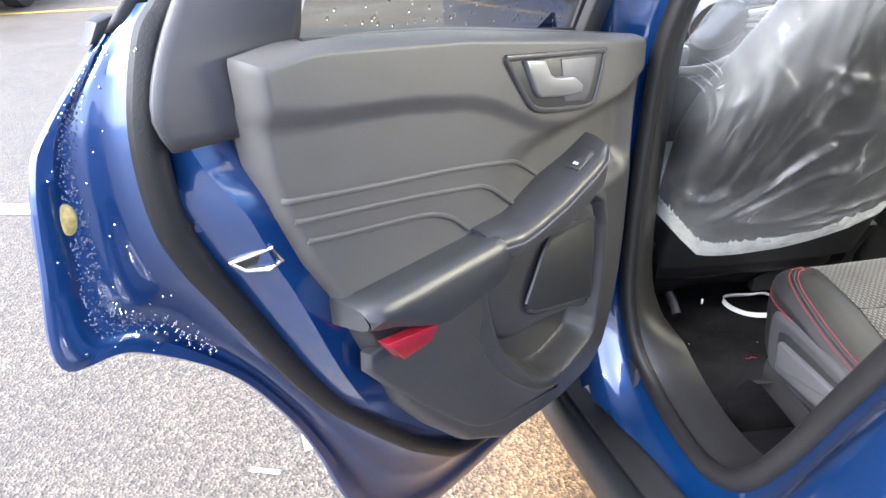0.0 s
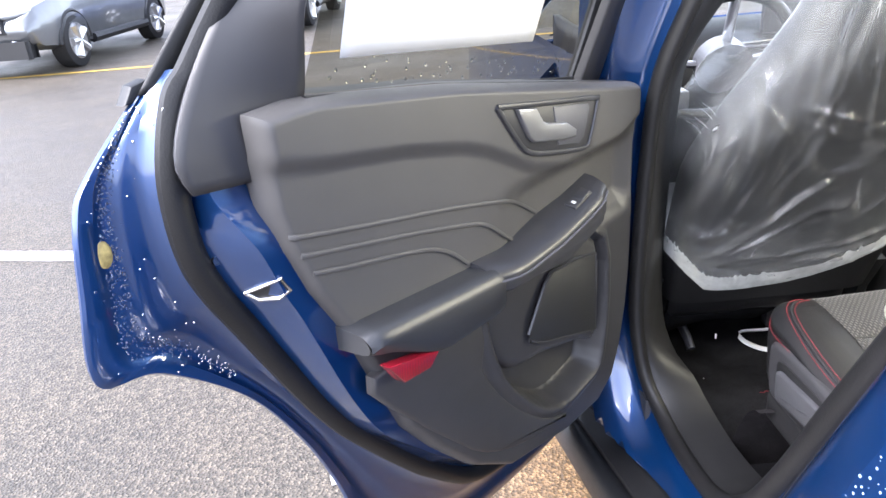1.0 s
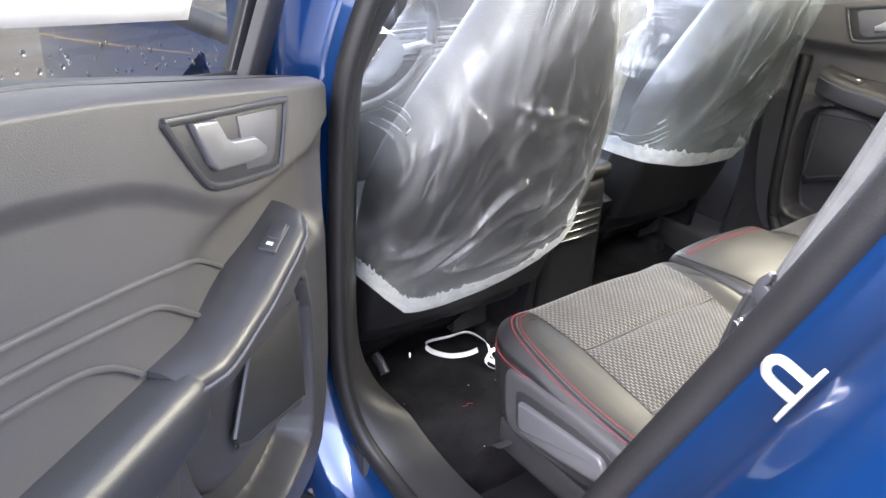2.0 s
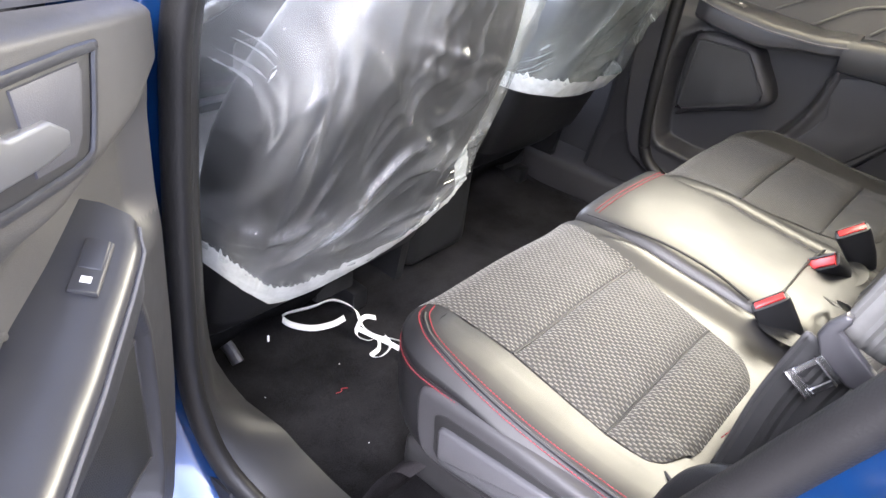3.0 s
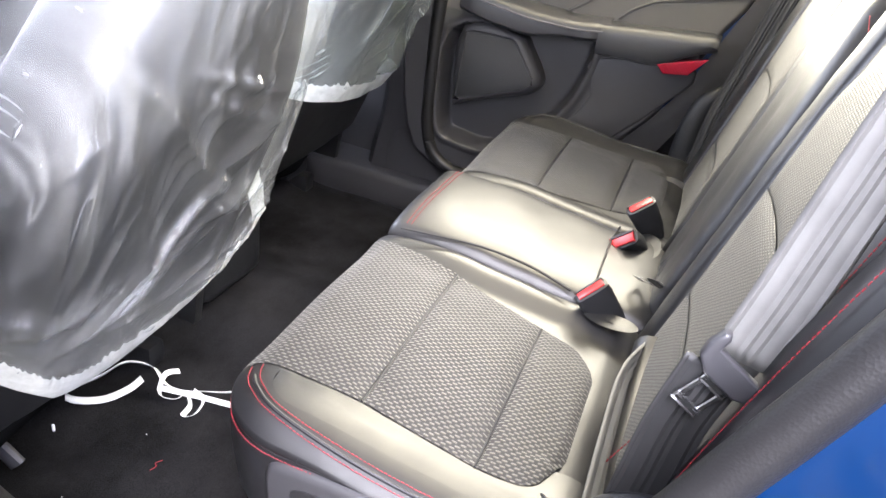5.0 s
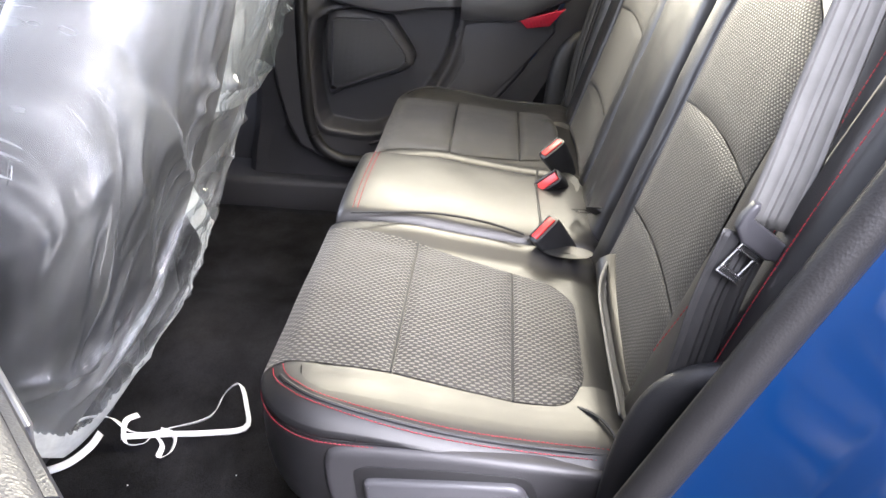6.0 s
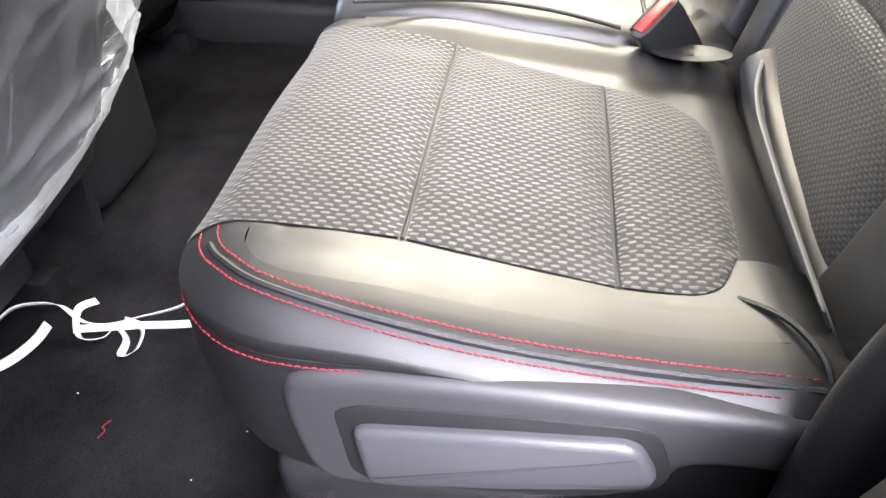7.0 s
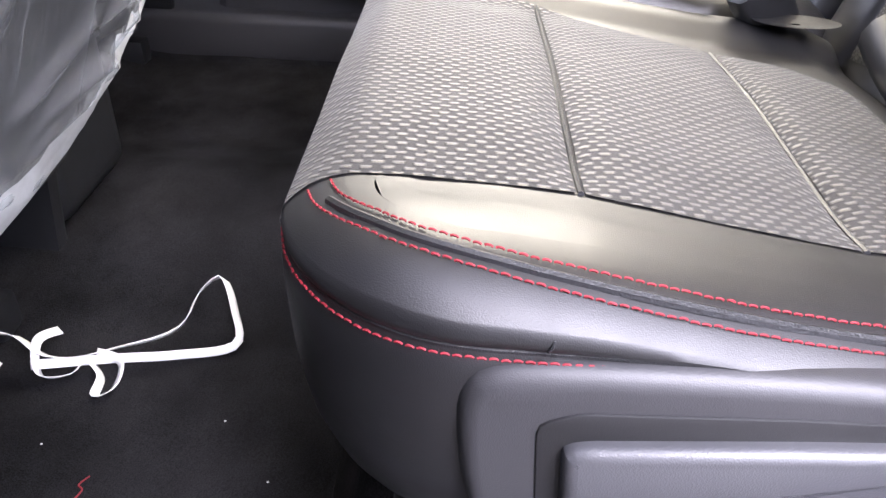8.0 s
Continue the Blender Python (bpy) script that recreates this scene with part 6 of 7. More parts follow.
me.transform(Matrix.Translation((-0.652, 0.4665, 1.044)) @ Matrix((ex, ez, ex.cross(ez))).transposed().to_4x4())
me.materials.append(WHITE)
new("tag_print", me).parent = fs1


def cover(x0, x1, yb, zb, label, tip, seed, apex, film_m, nu, nv, slack):
    """A loose polythene bag over a seat back: pleats fanning from the shoulder, an uneven hem."""
    th = thing("seat_cover", label, "plastic cover", "seat covers")
    cx, hw = (x0 + x1) / 2, (x1 - x0) / 2
    rnd = random.Random(seed)
    pleats = [(rnd.uniform(-0.5, 0.5), rnd.uniform(0.006, 0.026), rnd.uniform(0.003, 0.010) * rnd.choice((1, 1, -0.7)), rnd.uniform(0.05, 0.75), rnd.uniform(0.15, 0.45)) for _ in range(46)]
    folds = [((-0.802, 0.906), (-0.706, 0.974), 0.020, 0.010),
             ((-0.706, 0.974), (-0.644, 1.048), 0.012, 0.010),
             ((-0.835, 1.045), (-0.761, 1.050), 0.010, 0.007),
             ((-0.828, 1.018), (-0.764, 1.029), 0.008, 0.006),
             ((-0.616, 1.106), (-0.547, 1.013), 0.014, 0.008),
             ((-0.547, 1.013), (-0.398, 0.860), 0.010, 0.010),
             ((-0.698, 0.809), (-0.593, 0.853), 0.012, 0.012),
             ((-0.729, 0.848), (-0.627, 0.819), 0.009, 0.007),
             ((-0.778, 0.960), (-0.716, 1.062), 0.006, 0.006),
             ((-0.617, 1.026), (-0.554, 0.854), 0.010, 0.012),
             ((-0.554, 1.101), (-0.367, 1.040), 0.010, 0.009),
             ((-0.545, 1.072), (-0.386, 1.002), 0.008, 0.008),
             ((-0.435, 0.953), (-0.403, 1.023), 0.009, 0.008),
             ((-0.459, 0.750), (-0.318, 0.780), 0.007, 0.008),
             ((-0.745, 1.142), (-0.776, 1.112), 0.012, 0.012),
             ((-0.706, 1.090), (-0.702, 1.129), 0.010, 0.014)]
    # thin creases: a fan from the gathered corner, and short slack ones near the shoulder
    k0 = (x0 + 0.02, zb + 0.07)
    for _ in range(26):
        q, r0 = rnd.uniform(0.35, 1.45), rnd.uniform(0.05, 0.32)
        r1 = r0 + rnd.uniform(0.06, 0.22)
        folds.append(((k0[0] + r0 * math.cos(q), k0[1] + r0 * math.sin(q)), (k0[0] + r1 * math.cos(q + 0.1), k0[1] + r1 * math.sin(q + 0.1)), rnd.uniform(0.003, 0.007), rnd.uniform(0.003, 0.006)))
    for _ in range(22):
        x, z = rnd.uniform(cx - 0.12, x1 - 0.04), rnd.uniform(0.98, 1.28)
        q, r1 = rnd.gauss(1.75, 0.3), rnd.uniform(0.04, 0.13)
        folds.append(((x, z), (x + r1 * math.cos(q), z + r1 * math.sin(q)), rnd.uniform(0.003, 0.006), rnd.uniform(0.003, 0.0055)))
    for _ in range(10):
        x, z = rnd.uniform(x0 + 0.05, x1 - 0.08), rnd.uniform(zb + 0.02, zb + 0.12)
        q, r1 = rnd.gauss(0.15, 0.25), rnd.uniform(0.06, 0.14)
        folds.append(((x, z), (x + r1 * math.cos(q), z + r1 * math.sin(q)), rnd.uniform(0.004, 0.008), rnd.uniform(0.004, 0.007)))
    reach_ = [(0.5 * (p[0] + q[0]), 0.5 * (p[1] + q[1]), 0.5 * math.hypot(q[0] - p[0], q[1] - p[1]) + 0.045) for p, q, am, wd in folds]
    rows, drape, loose = [], [], []
    for j in range(nv + 1):
        v = (j / nv) ** 1.15
        row, dr, lz = [], [], []
        for i in range(nu):
            a = math.pi * lerp(0.90, 2.10, i / (nu - 1))
            c, s_ = math.cos(a), math.sin(a)
            px = math.copysign(abs(c) ** 0.5, c)
            py = math.copysign(abs(s_) ** 0.55, s_)
            u = 0.5 + 0.5 * px
            hem = zb + tip(u) + 0.0015 * math.sin(21 * u + seed) + 0.03 * max(0, py)
            z = lerp(hem, 1.60, v)
            w = hw * interp(z, ((0.67, 0.90), (0.76, 0.91), (0.88, 0.98), (1.0, 0.90), (1.08, 0.78), (1.21, 0.62), (1.30, 0.50), (1.60, 0.45)) if px > 0 else ((0.67, 1.0), (0.92, 1.03), (1.0, 0.99), (1.09, 0.85), (1.14, 0.76), (1.22, 0.60), (1.6, 0.5)))
            x = cx + w * px
            back = yb - 0.40 * (z - 0.67)
            y = back + 0.16 + py * 0.19 * (1 - 0.3 * sstep(0.7, 1, v))
            th_ = math.atan2(x - apex[0], apex[1] - z)
            r = math.hypot(x - apex[0], apex[1] - z)
            amp = 0.0
            for t0, wd, am, r0, ln in pleats:
                k = (th_ - t0 - 0.025 * math.sin(7 * r + t0 * 19)) / wd
                if -3 < k < 3:
                    amp += 0.8 * am * math.exp(-abs(k) ** 1.15) * sstep(r0 - 0.08, r0 + 0.04, r) * sstep(r0 + ln, r0 + ln - 0.15, r)
            if py < 0:
                for (p, q, am, wd), (mx_, mz_, rr_) in zip(folds, reach_):
                    if abs(x - mx_) > rr_ or abs(z - mz_) > rr_:
                        continue
                    ax_, az_ = q[0] - p[0], q[1] - p[1]
                    L = math.hypot(ax_, az_)
                    s1 = ((x - p[0]) * ax_ + (z - p[1]) * az_) / L
                    d1 = ((x - p[0]) * az_ - (z - p[1]) * ax_) / L
                    amp += 1.5 * am * math.exp(-abs(d1 / wd) ** 1.2) * sstep(-0.03, 0.03, s1) * sstep(L + 0.04, L - 0.04, s1)
            low = sstep(0.14, 0.0, z - hem)
            wx, wz = u + 0.05 * noise.noise(V(u * 5, z * 6, seed + 9)), z + 0.05 * noise.noise(V(u * 6, z * 5, seed + 11))
            zone = 0.35 + 0.9 * sstep(-0.1, 0.35, noise.noise(V(u * 4, z * 4, seed + 20)))
            amp += 0.014 * noise.noise(V(u * 6, z * 2.2, seed))
            amp += zone * (0.011 * (0.5 - abs(noise.noise(V(th_ * 11 + wx, r * 2.6, seed + 3)))) + 0.006 * (0.5 - abs(noise.noise(V(wx * 16, wz * 9 + u * 9, seed + 7)))))
            keep = sstep(0.0, 0.03, z - hem)
            amp += low * keep * (0.014 * (0.4 - abs(noise.noise(V(wx * 10, wz * 26 + 6 * u, seed + 5)))) + 0.005 * (0.4 - abs(noise.noise(V(wx * 30, wz * 50, seed + 6)))))
            amp *= 0.35 + 0.65 * sstep(0.0, 0.05, z - hem)
            q = V(x - cx, (y - back - 0.16), 0)
            q = q.normalized() if q.length > 1e-6 else V(0, -1, 0)
            row.append(V(x + q.x * amp * 0.6, y + q.y * amp, z))
            dr.append((th_ * 2.4 + 0.15 * math.sin(6 * r), r))
            side_l = interp(z, ((0.67, -0.99), (0.95, -0.90), (1.04, -0.62), (1.15, -0.40), (1.30, -0.25)))
            lz.append(max(sstep(side_l + 0.10, side_l - 0.16, px) * sstep(0.98, 1.10, z), 1.3 * sstep(0.86, 0.99, px) * sstep(0.70, 0.80, z)))
        rows.append(row)
        drape.append(dr)
        loose.append(lz)
    bm = bmesh.new()
    uvl, uvz = bm.loops.layers.uv.new("drape"), bm.loops.layers.uv.new("loose")
    vs = [[bm.verts.new(p) for p in r] for r in rows]
    for j in range(nv):
        for i in range(nu - 1):
            k = i + 1
            f = bm.faces.new((vs[j][i], vs[j][k], vs[j + 1][k], vs[j + 1][i]))
            for lp, (b_, a_) in zip(f.loops, ((j, i), (j, k), (j + 1, k), (j + 1, i))):
                lp[uvl].uv = drape[b_][a_]
                lp[uvz].uv = (loose[b_][a_] * slack, 0.0)
    film = part("film", bm, film_m, th, angle=80)
    film.visible_shadow = False
    # doubled, slightly ragged hem
    bm = bmesh.new()
    def out(p, d, dz):
        return p + V(0, -d if p.y < yb + 0.1 else d, dz)
    def level(h):
        res = []
        for i in range(nu):
            k = next((k for k in range(len(rows)) if rows[k][i].z - rows[0][i].z >= h), 8)
            a, b = rows[max(k - 1, 0)][i], rows[k][i]
            res.append(a.lerp(b, min(1.0, max(0.0, (rows[0][i].z + h - a.z) / max(b.z - a.z, 1e-6)))))
        return res
    ids = list(range(int(nu * 0.07), int(nu * 0.95)))
    def near(r):
        return [r[i] for i in ids]
    put_rings(bm, [near(r) for r in ([out(p, 0.002, -0.002) for p in rows[0]], [out(p, 0.004, 0.0) for p in level(0.004)], [out(p, 0.004, 0.0) for p in level(0.024)], [out(p, 0.003, 0.014 * max(0.0, noise.noise(V(i * 0.28, seed, 0)) + 0.1)) for i, p in enumerate(level(0.040))])])
    part("hem", bm, FILM_HEM, th, "milky doubled plastic hem").visible_shadow = False
    # frayed tufts standing out of the hem
    if seed < 3:
        for k in range(7):
            x = -0.33 + 0.017 * k
            i0 = min(range(nu), key=lambda i: abs(rows[4][i].x - x) + (9 if rows[4][i].y > yb + 0.1 else 0))
            p = out(rows[4][i0], 0.004, 0.0)
            bm = bmesh.new()
            tip_ = p + V(rnd.uniform(-0.004, 0.012), -0.006, rnd.uniform(0.012, 0.03))
            put_rings(bm, [[p + V(-0.006, 0, 0), p + V(0.006, 0, 0)], [p.lerp(tip_, 0.6) + V(-0.003, 0, 0), p.lerp(tip_, 0.6) + V(0.002, 0, 0.002)], [tip_, tip_ + V(0.001, 0, 0.001)]])
            part("tuft", bm, FILM_HEM, th, "frayed bit of torn plastic")
    return th


def hem_mat():
    m, n, l, b = mat("polythene_hem")
    tr = n.new("ShaderNodeBsdfTransparent")
    b.inputs["Base Color"].default_value = (0.85, 0.87, 0.86, 1)
    b.inputs["Roughness"].default_value = 0.35
    mx = n.new("ShaderNodeMixShader")
    t = noise_node(n, l, 40, 4)
    r = n.new("ShaderNodeMapRange")
    l.new(t.outputs[0], r.inputs[0])
    r.inputs[3].default_value, r.inputs[4].default_value = 0.40, 0.90
    l.new(r.outputs[0], mx.inputs[0])
    tl = n.new("ShaderNodeBsdfTranslucent")
    tl.inputs["Color"].default_value = (0.85, 0.87, 0.86, 1)
    milk = n.new("ShaderNodeMixShader")
    milk.inputs[0].default_value = 0.4
    l.new(b.outputs[0], milk.inputs[1])
    l.new(tl.outputs[0], milk.inputs[2])
    l.new(tr.outputs[0], mx.inputs[1])
    l.new(milk.outputs[0], mx.inputs[2])
    l.new(mx.outputs[0], n["Material Output"].inputs[0])
    return m


FILM_HEM = hem_mat()
cover(-0.700, -0.185, 0.530, 0.67, "clear crinkled plastic cover hanging over the driver seat",
      lambda u: interp(u, ((0.0, 0.075), (0.06, 0.04), (0.13, 0.006), (0.3, 0.006), (0.45, 0.016), (0.65, 0.042), (0.85, 0.083), (0.95, 0.100), (1.0, 0.13))), 1, (-0.50, 1.66), FILM, 360, 230, 0.30)
cover(0.165, 0.590, 0.680, 0.772, "clear plastic cover hanging over the passenger seat",
      lambda u: interp(u, ((0.0, 0.03), (0.5, 0.0), (1.0, 0.0))), 5, (0.40, 1.66), FILM_MILKY, 170, 110, 0.0)

# ---- paper strap on the floor ----
bm = bmesh.new()
rib = thing("packing_strap", "curled white paper strap lying on the floor", "strap")
P1 = [(-0.305, 0.690, 0.376), (-0.335, 0.695, 0.371), (-0.375, 0.715, 0.369), (-0.405, 0.752, 0.374), (-0.412, 0.762, 0.395), (-0.375, 0.715, 0.425), (-0.330, 0.700, 0.430), (-0.290, 0.675, 0.400), (-0.302, 0.640, 0.385), (-0.296, 0.610, 0.378), (-0.283, 0.575, 0.380),
      (-0.262, 0.508, 0.395), (-0.215, 0.494, 0.412), (-0.200, 0.470, 0.424), (-0.226, 0.452, 0.396), (-0.258, 0.446, 0.372), (-0.275, 0.510, 0.368), (-0.290, 0.575, 0.372), (-0.312, 0.650, 0.378)]
P2 = [(-0.262, 0.640, 0.384), (-0.290, 0.650, 0.392), (-0.318, 0.640, 0.370), (-0.312, 0.612, 0.366), (-0.297, 0.598, 0.372), (-0.312, 0.578, 0.366), (-0.338, 0.574, 0.3635), (-0.325, 0.557, 0.366), (-0.295, 0.561, 0.374), (-0.286, 0.590, 0.376)]
for nm, pth in (("strap_length", P1), ("strap_curl", P2)):
    b = bmesh.new()
    pts = even(spline(pth, 10), 90)
    rows = []
    for k, p in enumerate(pts):
        tan = (pts[min(k + 1, 89)] - pts[max(k - 1, 0)]).normalized()
        d = (tan.cross(V(0, 0, 1)).normalized() * (0.75 + 0.2 * math.sin(k * 0.21)) + V(0.1, 0.1, 0.75)).normalized()
        rows.append([p + d * (0.0066 - 0.0014 * sstep(20, 32, k) if pth is P1 else 0.0052) * (q - 0.5) * 2 for q in (0, 0.5, 1)])
    put_rings(b, rows)
    part(nm, b, WHITE, rib, solid=0.0008)
# specks of lint on the carpet
for p in ((-0.565, 0.62), (-0.50, 0.41), (-0.36, 0.43), (-0.43, 0.37), (-0.40, 0.60)):
    b = bmesh.new()
    box(b, (p[0] - 0.0008, p[1] - 0.0011, floor_z(*p) + 0.001), (p[0] + 0.0008, p[1] + 0.0011, floor_z(*p) + 0.0025), 0.0005, 1)
    tagged(part("lint_speck", b, WHITE), "tiny white speck of lint on the carpet", "lint", "lint specks")
b = bmesh.new()
tube(b, spline([(-0.462, 0.540, 0.3635), (-0.452, 0.536, 0.365), (-0.446, 0.542, 0.364), (-0.436, 0.536, 0.364)], 5), 0.0008, 5)
tagged(part("red_thread", b, THREAD), "loose red thread on the carpet", "thread")

# ---- dashboard, wheel and console ----
dash = thing("dashboard", "black dashboard with air vents and a screen", "dashboard")
bm = bmesh.new()
sec = [(1.75, 1.06), (1.55, 1.10), (1.42, 1.09), (1.36, 1.04), (1.35, 0.92), (1.40, 0.80), (1.50, 0.60), (1.75, 0.45)]
sec = [(p.x, p.y) for p in spline([(a, b, 0) for a, b in sec], 4)]
put_rings(bm, [[V(x, a - 0.06 * abs(x) ** 2, b) for a, b in sec] for x in [lerp(-0.72, 0.72, i / 16) for i in range(17)]])
part("dash_body", bm, BLACK, dash)
for vx in (-0.145, 0.02):
    bm = bmesh.new()
    for k in range(5):
        box(bm, (vx - 0.07, 1.335, 0.962 + 0.017 * k), (vx + 0.07, 1.350, 0.968 + 0.017 * k), 0.002, 1)
    part("air_vent", bm, GREY, dash, "slatted air vent")
bm = bmesh.new()
tube(bm, [V(-0.24, 1.333, 1.045), V(-0.1, 1.333, 1.05), V(0.11, 1.333, 1.05)], 0.005, 8)
part("vent_trim", bm, CHROME, dash)
bm = bmesh.new()
box(bm, (-0.15, 1.33, 1.07), (0.16, 1.35, 1.24), 0.008, 2, None)
part("screen", bm, GLOSS, dash, "black glass screen")
wheel = thing("steering_wheel", "black leather steering wheel with grey spokes", "steering wheel")
M = Matrix.Translation((-0.40, 1.06, 1.06)) @ Euler((radians(-65), 0, 0)).to_matrix().to_4x4()
bm = bmesh.new()
ring = [M @ V(0.185 * math.cos(q), 0.185 * math.sin(q), 0) for q in [2 * math.pi * i / 60 for i in range(61)]]
tube(bm, ring, 0.0155, 12, 1.0, (0, 0.4, 1), cap=False)
part("wheel_rim", bm, LEATHER, wheel)
bm = bmesh.new()
tube(bm, [M @ V(0, 0, -0.05), M @ V(0, 0, -0.02), M @ V(0, 0, 0.01)], lambda t: 0.075 - 0.01 * t, 20)
for q in (0, math.pi, -math.pi / 2):
    tube(bm, [M @ V(0.05 * math.cos(q), 0.05 * math.sin(q), -0.02), M @ V(0.18 * math.cos(q), 0.18 * math.sin(q), 0)], 0.02, 8, 0.5)
part("wheel_hub", bm, GREY, wheel)
cons = thing("center_console", "black centre console with rear air vents", "console")
bm = bmesh.new()
box(bm, (-0.10, 0.70, 0.40), (0.11, 1.38, 0.76), 0.035, 4)
part("console_body", bm, BLACK, cons)
bm = bmesh.new()
box(bm, (-0.095, 0.685, 0.76), (0.105, 1.05, 0.80), 0.018, 3)
part("console_lid", bm, LEATHER, cons)
bm = bmesh.new()
box(bm, (-0.07, 0.688, 0.60), (0.08, 0.705, 0.70), 0.006, 2)
part("vent_frame", bm, BLACK, cons)
for k in range(4):
    bm = bmesh.new()
    box(bm, (-0.06, 0.683, 0.613 + 0.022 * k), (0.07, 0.694, 0.617 + 0.022 * k), 0.001, 1)
    part("vent_slat", bm, CHROME, cons)
# front belt on the B pillar
strap("seat_belt", [((-0.655, 0.66, 1.25), (0.3, 1, 0)), ((-0.652, 0.70, 1.05), (0.3, 1, 0)), ((-0.650, 0.73, 0.85), (0.3, 1, 0)), ((-0.650, 0.75, 0.60), (0.3, 1, 0))], 0.046, BELT_SHADED, "shaded front seat belt beside the pillar")
bm = bmesh.new()
box(bm, (-0.665, 0.675, 1.03), (-0.625, 0.735, 1.07), 0.008, 2)
tagged(part("belt_stop", bm, GREY), "grey plastic belt tongue on the front belt", "belt tongue")

# door striker on the body
stk = thing("door_striker", "zinc-plated steel door striker on the pillar", "striker")
ax_, up_ = V(-0.04, -0.38, 0.92).normalized(), V(-0.10, 0.90, 0.42)
up_ = (up_ - ax_ * ax_.dot(up_)).normalized()
Ms = Matrix.Translation((-0.799, -0.298, 1.056)) @ Matrix((ax_, ax_.cross(up_), up_)).transposed().to_4x4()
bm = bmesh.new()
prism(bm, [(-0.034, -0.005), (-0.020, -0.010), (0.012, -0.011), (0.026, -0.006), (0.026, 0.006), (0.012, 0.011), (-0.020, 0.010), (-0.034, 0.005)], lambda a, b, h: Ms @ V(a, b, h), 0.004, 0.0012)
part("striker_plate", bm, STEEL, stk)
bm = bmesh.new()
tube(bm, spline([Ms @ V(-0.011, 0, 0.0), Ms @ V(-0.011, 0, 0.022), Ms @ V(-0.008, 0, 0.030), Ms @ V(0.0, 0, 0.033), Ms @ V(0.008, 0, 0.030), Ms @ V(0.011, 0, 0.022), Ms @ V(0.011, 0, 0.0)], 5), 0.0042, 10)
part("striker_loop", bm, STEEL, stk)

# door mirror and window sticker seen through the open door's glass
mir = thing("door_mirror", "black door mirror on the front door", "mirror")
bm = bmesh.new()
Mm = Matrix.Translation((-1.03, 1.48, 1.20)) @ Euler((0, 0, radians(12))).to_matrix().to_4x4()
def shellf(u, v):
    a, b = 2 * math.pi * u, math.pi / 2 * v
    return Mm @ V(0.115 * math.copysign(abs(math.cos(a)) ** 0.6, math.cos(a)) * math.cos(b) ** 0.5, 0.09 * math.sin(b), 0.075 * math.copysign(abs(math.sin(a)) ** 0.6, math.sin(a)) * math.cos(b) ** 0.5)
sheet(bm, shellf, 28, 8)
part("mirror_shell", bm, BLACK, mir)
bm = bmesh.new()
bmesh.ops.create_circle(bm, cap_ends=True, segments=28, radius=1)
for v in bm.verts:
    a = math.atan2(v.co.y, v.co.x)
    v.co = Mm @ V(0.105 * math.copysign(abs(math.cos(a)) ** 0.6, math.cos(a)), -0.002, 0.066 * math.copysign(abs(math.sin(a)) ** 0.6, math.sin(a)))
part("mirror_face", bm, MIRROR, mir)
bm = bmesh.new()
tube(bm, [Mm @ V(0.08, 0.04, -0.05), Mm @ V(0.13, 0.05, -0.08), V(-0.86, 1.52, 1.13)], 0.022, 8)
part("mirror_arm", bm, BLACK, mir)

sticker = bmesh.new()
def stick(a, b, h):
    x = lerp(-0.775, -0.655, (b - 1.2) / 0.36) + 0.004 + h + 0.002 * noise.noise(V(a * 6, b * 6, 1))
    return PIVOT @ V(x, a, b)
sheet(sticker, lambda u, v: stick(lerp(lerp(-0.072, 0.372, u), lerp(-0.072, 0.385, u), v), lerp(lerp(1.3065, 1.256, u), lerp(1.545, 1.530, u), v), 0), 20, 12)
tagged(part("window_sticker", sticker, WHITE, solid=0.0006), "large blank white paper sheet on the door glass", "paper sheet")


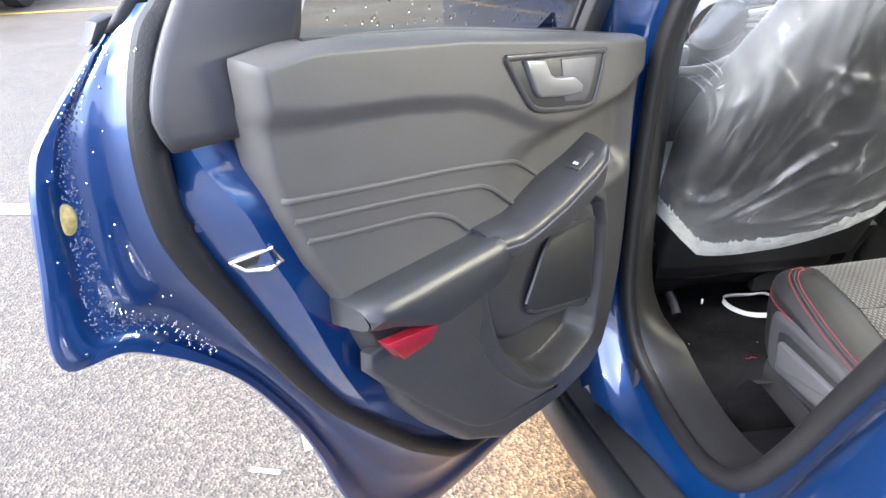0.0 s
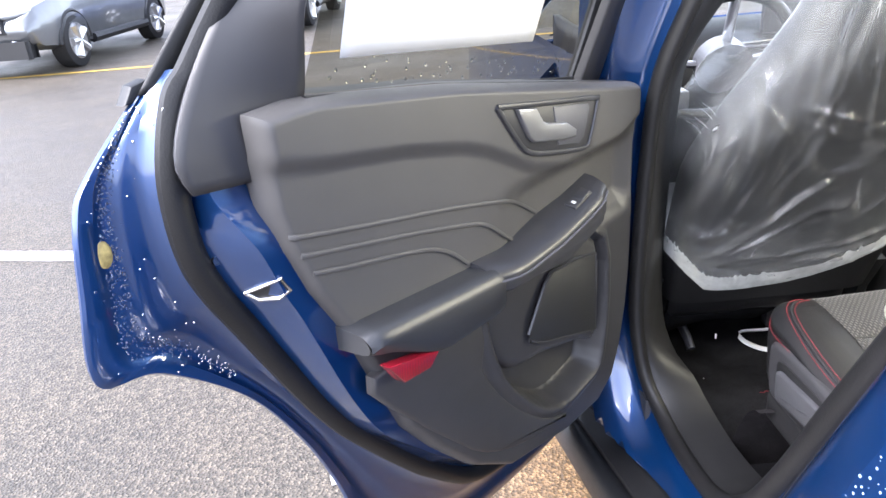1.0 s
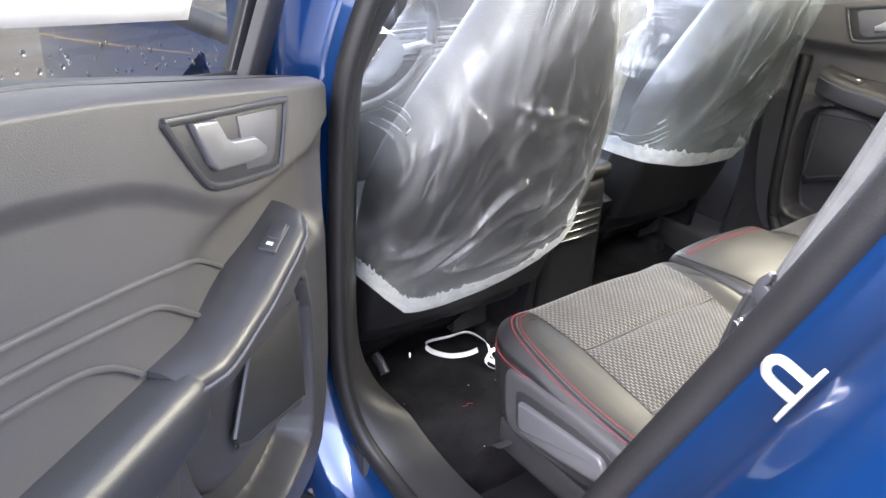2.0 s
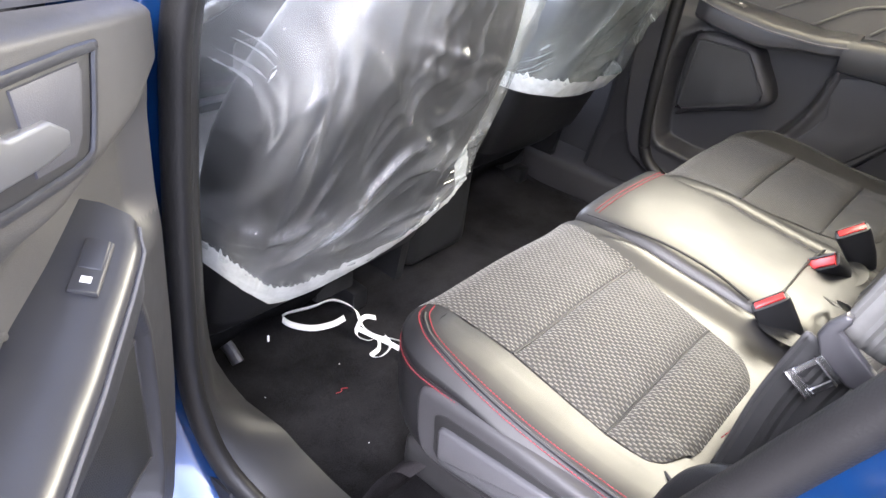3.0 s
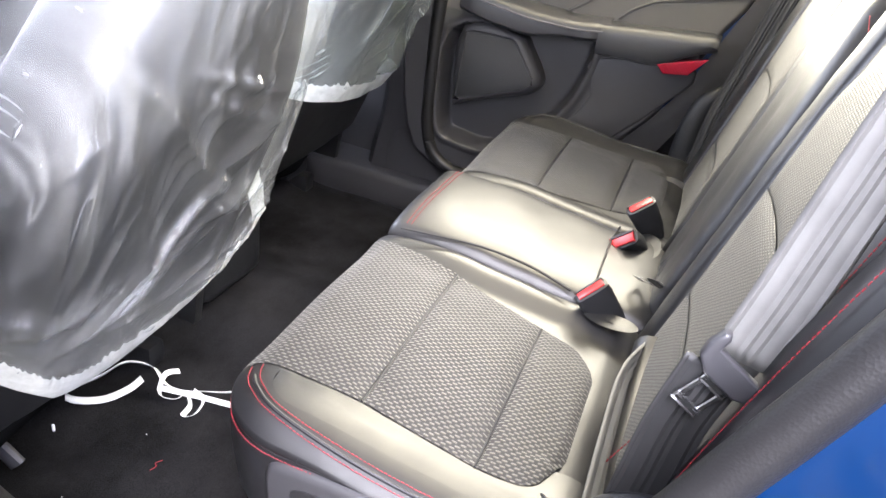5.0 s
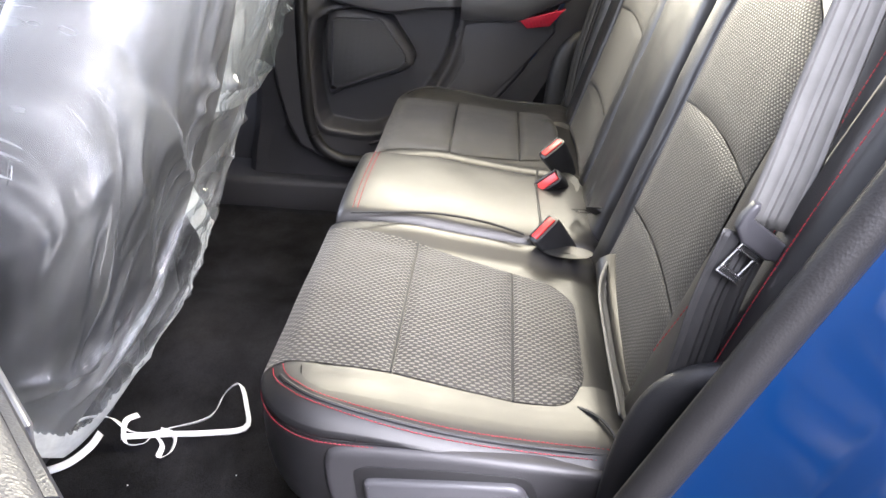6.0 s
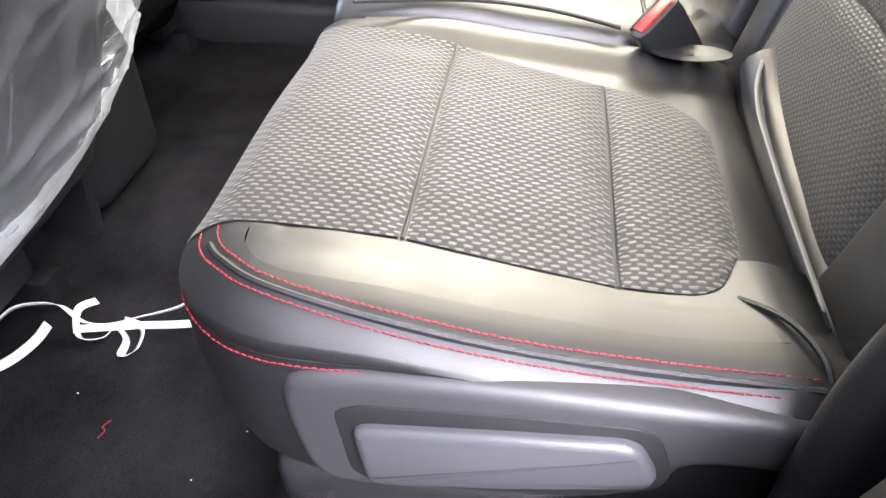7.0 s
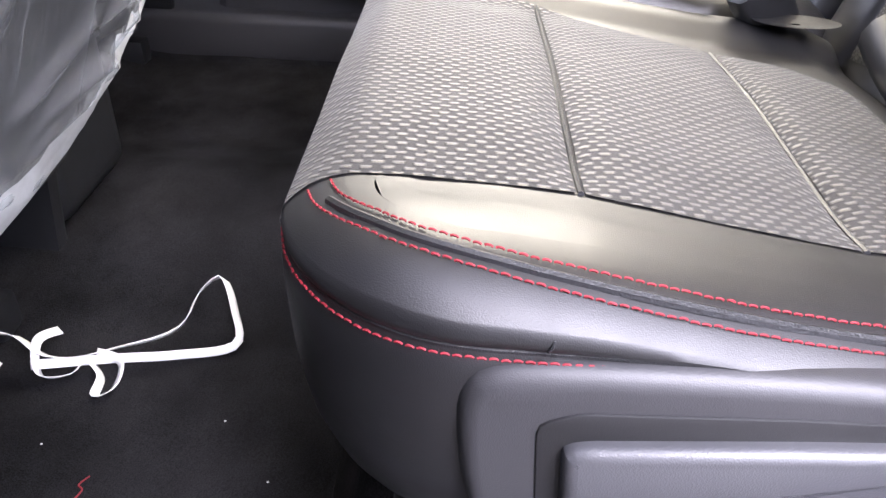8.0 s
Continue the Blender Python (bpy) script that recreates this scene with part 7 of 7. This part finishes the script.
# ---- parked cars ----
def parked(at, heading, body, label):
    """A parked SUV: shaped body, glass, lamps, grille, wheels. x forward from its middle."""
    th = thing("parked_suv", label, "car", "parked cars")
    M0 = Matrix.Translation((at[0], at[1], 0)) @ Matrix.Rotation(radians(heading), 4, "Z") @ Matrix.Scale(0.92, 4)
    def Q(x, y, z):
        return M0 @ V(x, y, z)
    L = 2.5
    prof = [(-2.50, 0.55, 1.00), (-2.46, 0.42, 1.12), (-2.1, 0.30, 1.12), (-1.0, 0.28, 1.10), (0.2, 0.28, 1.06), (1.0, 0.28, 1.06), (1.3, 0.29, 1.08), (1.9, 0.32, 1.04), (2.25, 0.36, 0.96), (2.42, 0.45, 0.82), (2.50, 0.55, 0.70)]
    rings = []
    for x, zb, zt in prof:
        w = 0.98 * (1 - 0.16 * max(0, (abs(x) - 1.7) / 0.8) ** 2)
        sec = [(0.80, zb), (0.97, zb + 0.06), (1.0, lerp(zb, zt, 0.45)), (0.985, lerp(zb, zt, 0.75)), (0.93, zt - 0.015), (0.80, zt)]
        row = [(a * w, b) for a, b in sec] + [(-a * w, b) for a, b in reversed(sec)]
        rings.append([Q(x, a, b) for a, b in row])
    bm = bmesh.new()
    put_rings(bm, rings, True, True)
    part("body", bm, body, th)
    cab = [(-2.35, 1.08, 0.84, 1.08, 0.84), (-2.05, 1.08, 0.86, 1.62, 0.66), (-0.6, 1.08, 0.88, 1.76, 0.68), (0.3, 1.07, 0.88, 1.74, 0.68), (1.35, 1.06, 0.84, 1.10, 0.80)]
    bm = bmesh.new()
    put_rings(bm, [[Q(x, w0, z0), Q(x, lerp(w0, w1, 0.8), lerp(z0, z1, 0.85)), Q(x, w1 * 0.8, z1), Q(x, -w1 * 0.8, z1), Q(x, -lerp(w0, w1, 0.8), lerp(z0, z1, 0.85)), Q(x, -w0, z0)] for x, z0, w0, z1, w1 in cab])
    part("cabin", bm, GLASS_BLACK, th, "dark tinted cabin glass")
    bm = bmesh.new()
    sheet(bm, lambda u, v: Q(lerp(-2.1, 0.35, u), lerp(-0.62, 0.62, v), 1.70 + 0.075 * math.sin(math.pi * min(1, 0.25 + u * 0.8))), 12, 8)
    part("roof", bm, body, th, solid=0.03)
    for sd in (-1, 1):
        for x in (-1.5, 1.5):
            c = Q(x, sd * 0.86, 0.385)
            ax = (Q(x, sd * 2, 0.385) - Q(x, 0, 0.385)).normalized()
            bm = bmesh.new()
            tube(bm, [c - ax * 0.13, c - ax * 0.12, c - ax * 0.02, c + ax * 0.09, c + ax * 0.105], lambda t: 0.352 - 0.022 * (2 * t - 1) ** 4, 32, 1, (0, 0, 1))
            wh = part("wheel", bm, TYRE, th)
            bm = bmesh.new()
            tube(bm, [c + ax * 0.10, c + ax * 0.112], 0.245, 28, 1, (0, 0, 1))
            for k in range(5):
                q = 2 * math.pi * k / 5
                e1 = V(0, 0, 1) * math.sin(q) + ax.cross(V(0, 0, 1)) * math.cos(q)
                tube(bm, [c + ax * 0.115, c + ax * 0.118 + e1 * 0.22], lambda t: 0.045 + 0.015 * t, 8, 1)
            rim = part("rim", bm, RIM, th, "bright alloy rim")
            bm = bmesh.new()
            arch = [Q(x + 0.44 * math.cos(q), sd * 0.925, 0.385 + 0.44 * math.sin(q)) for q in [math.pi * i / 20 for i in range(21)]]
            tube(bm, arch, 0.035, 8, 1.5, tuple(ax))
            part("arch_trim", bm, BLACK, th)
        bm = bmesh.new()
        tube(bm, [Q(lerp(-1.05, 1.0, t), sd * 0.95, 0.36) for t in (0, 0.5, 1)], 0.07, 8)
        part("side_cladding", bm, BLACK, th)
        bm = bmesh.new()
        tube(bm, [Q(2.42, sd * 0.42, 0.86), Q(2.38, sd * 0.62, 0.88), Q(2.25, sd * 0.80, 0.90)], lambda t: 0.075 - 0.02 * t, 10, 0.7)
        part("headlamp", bm, LAMP, th, "clear headlamp")
        bm = bmesh.new()
        tube(bm, [Q(2.46, sd * 0.55, 0.52), Q(2.40, sd * 0.72, 0.52), Q(2.30, sd * 0.82, 0.53)], 0.035, 8)
        part("fog_trim", bm, CHROME, th)
    bm = bmesh.new()
    prism(bm, [(-0.52, 0.62), (0.52, 0.62), (0.46, 0.90), (-0.46, 0.90)], lambda a, b, h: Q(2.40 + h, a, b), 0.12, 0.01)
    part("grille", bm, BLACK, th)
    for k in range(4):
        bm = bmesh.new()
        box(bm, (2.515, -0.47, 0.655 + 0.062 * k), (2.53, 0.47, 0.680 + 0.062 * k), 0.004, 1, M0)
        part("grille_bar", bm, CHROME, th)
    bm = bmesh.new()
    box(bm, (2.36, -0.78, 0.32), (2.53, 0.78, 0.48), 0.04, 3, M0)
    part("bumper", bm, BLACK, th)
    return th


GLASS_BLACK = simple("dark_car_glass", (0.012, 0.014, 0.016), 0.06, 0, 0.1)
LAMP = simple("headlamp_lens", (0.6, 0.62, 0.64), 0.08, 0.3, 0.1)
parked((-6.41, 11.43), -96, GREY_PAINT, "grey parked SUV across the lot")
parked((-3.4, 14.2), -96, NAVY, "dark blue parked SUV across the lot")
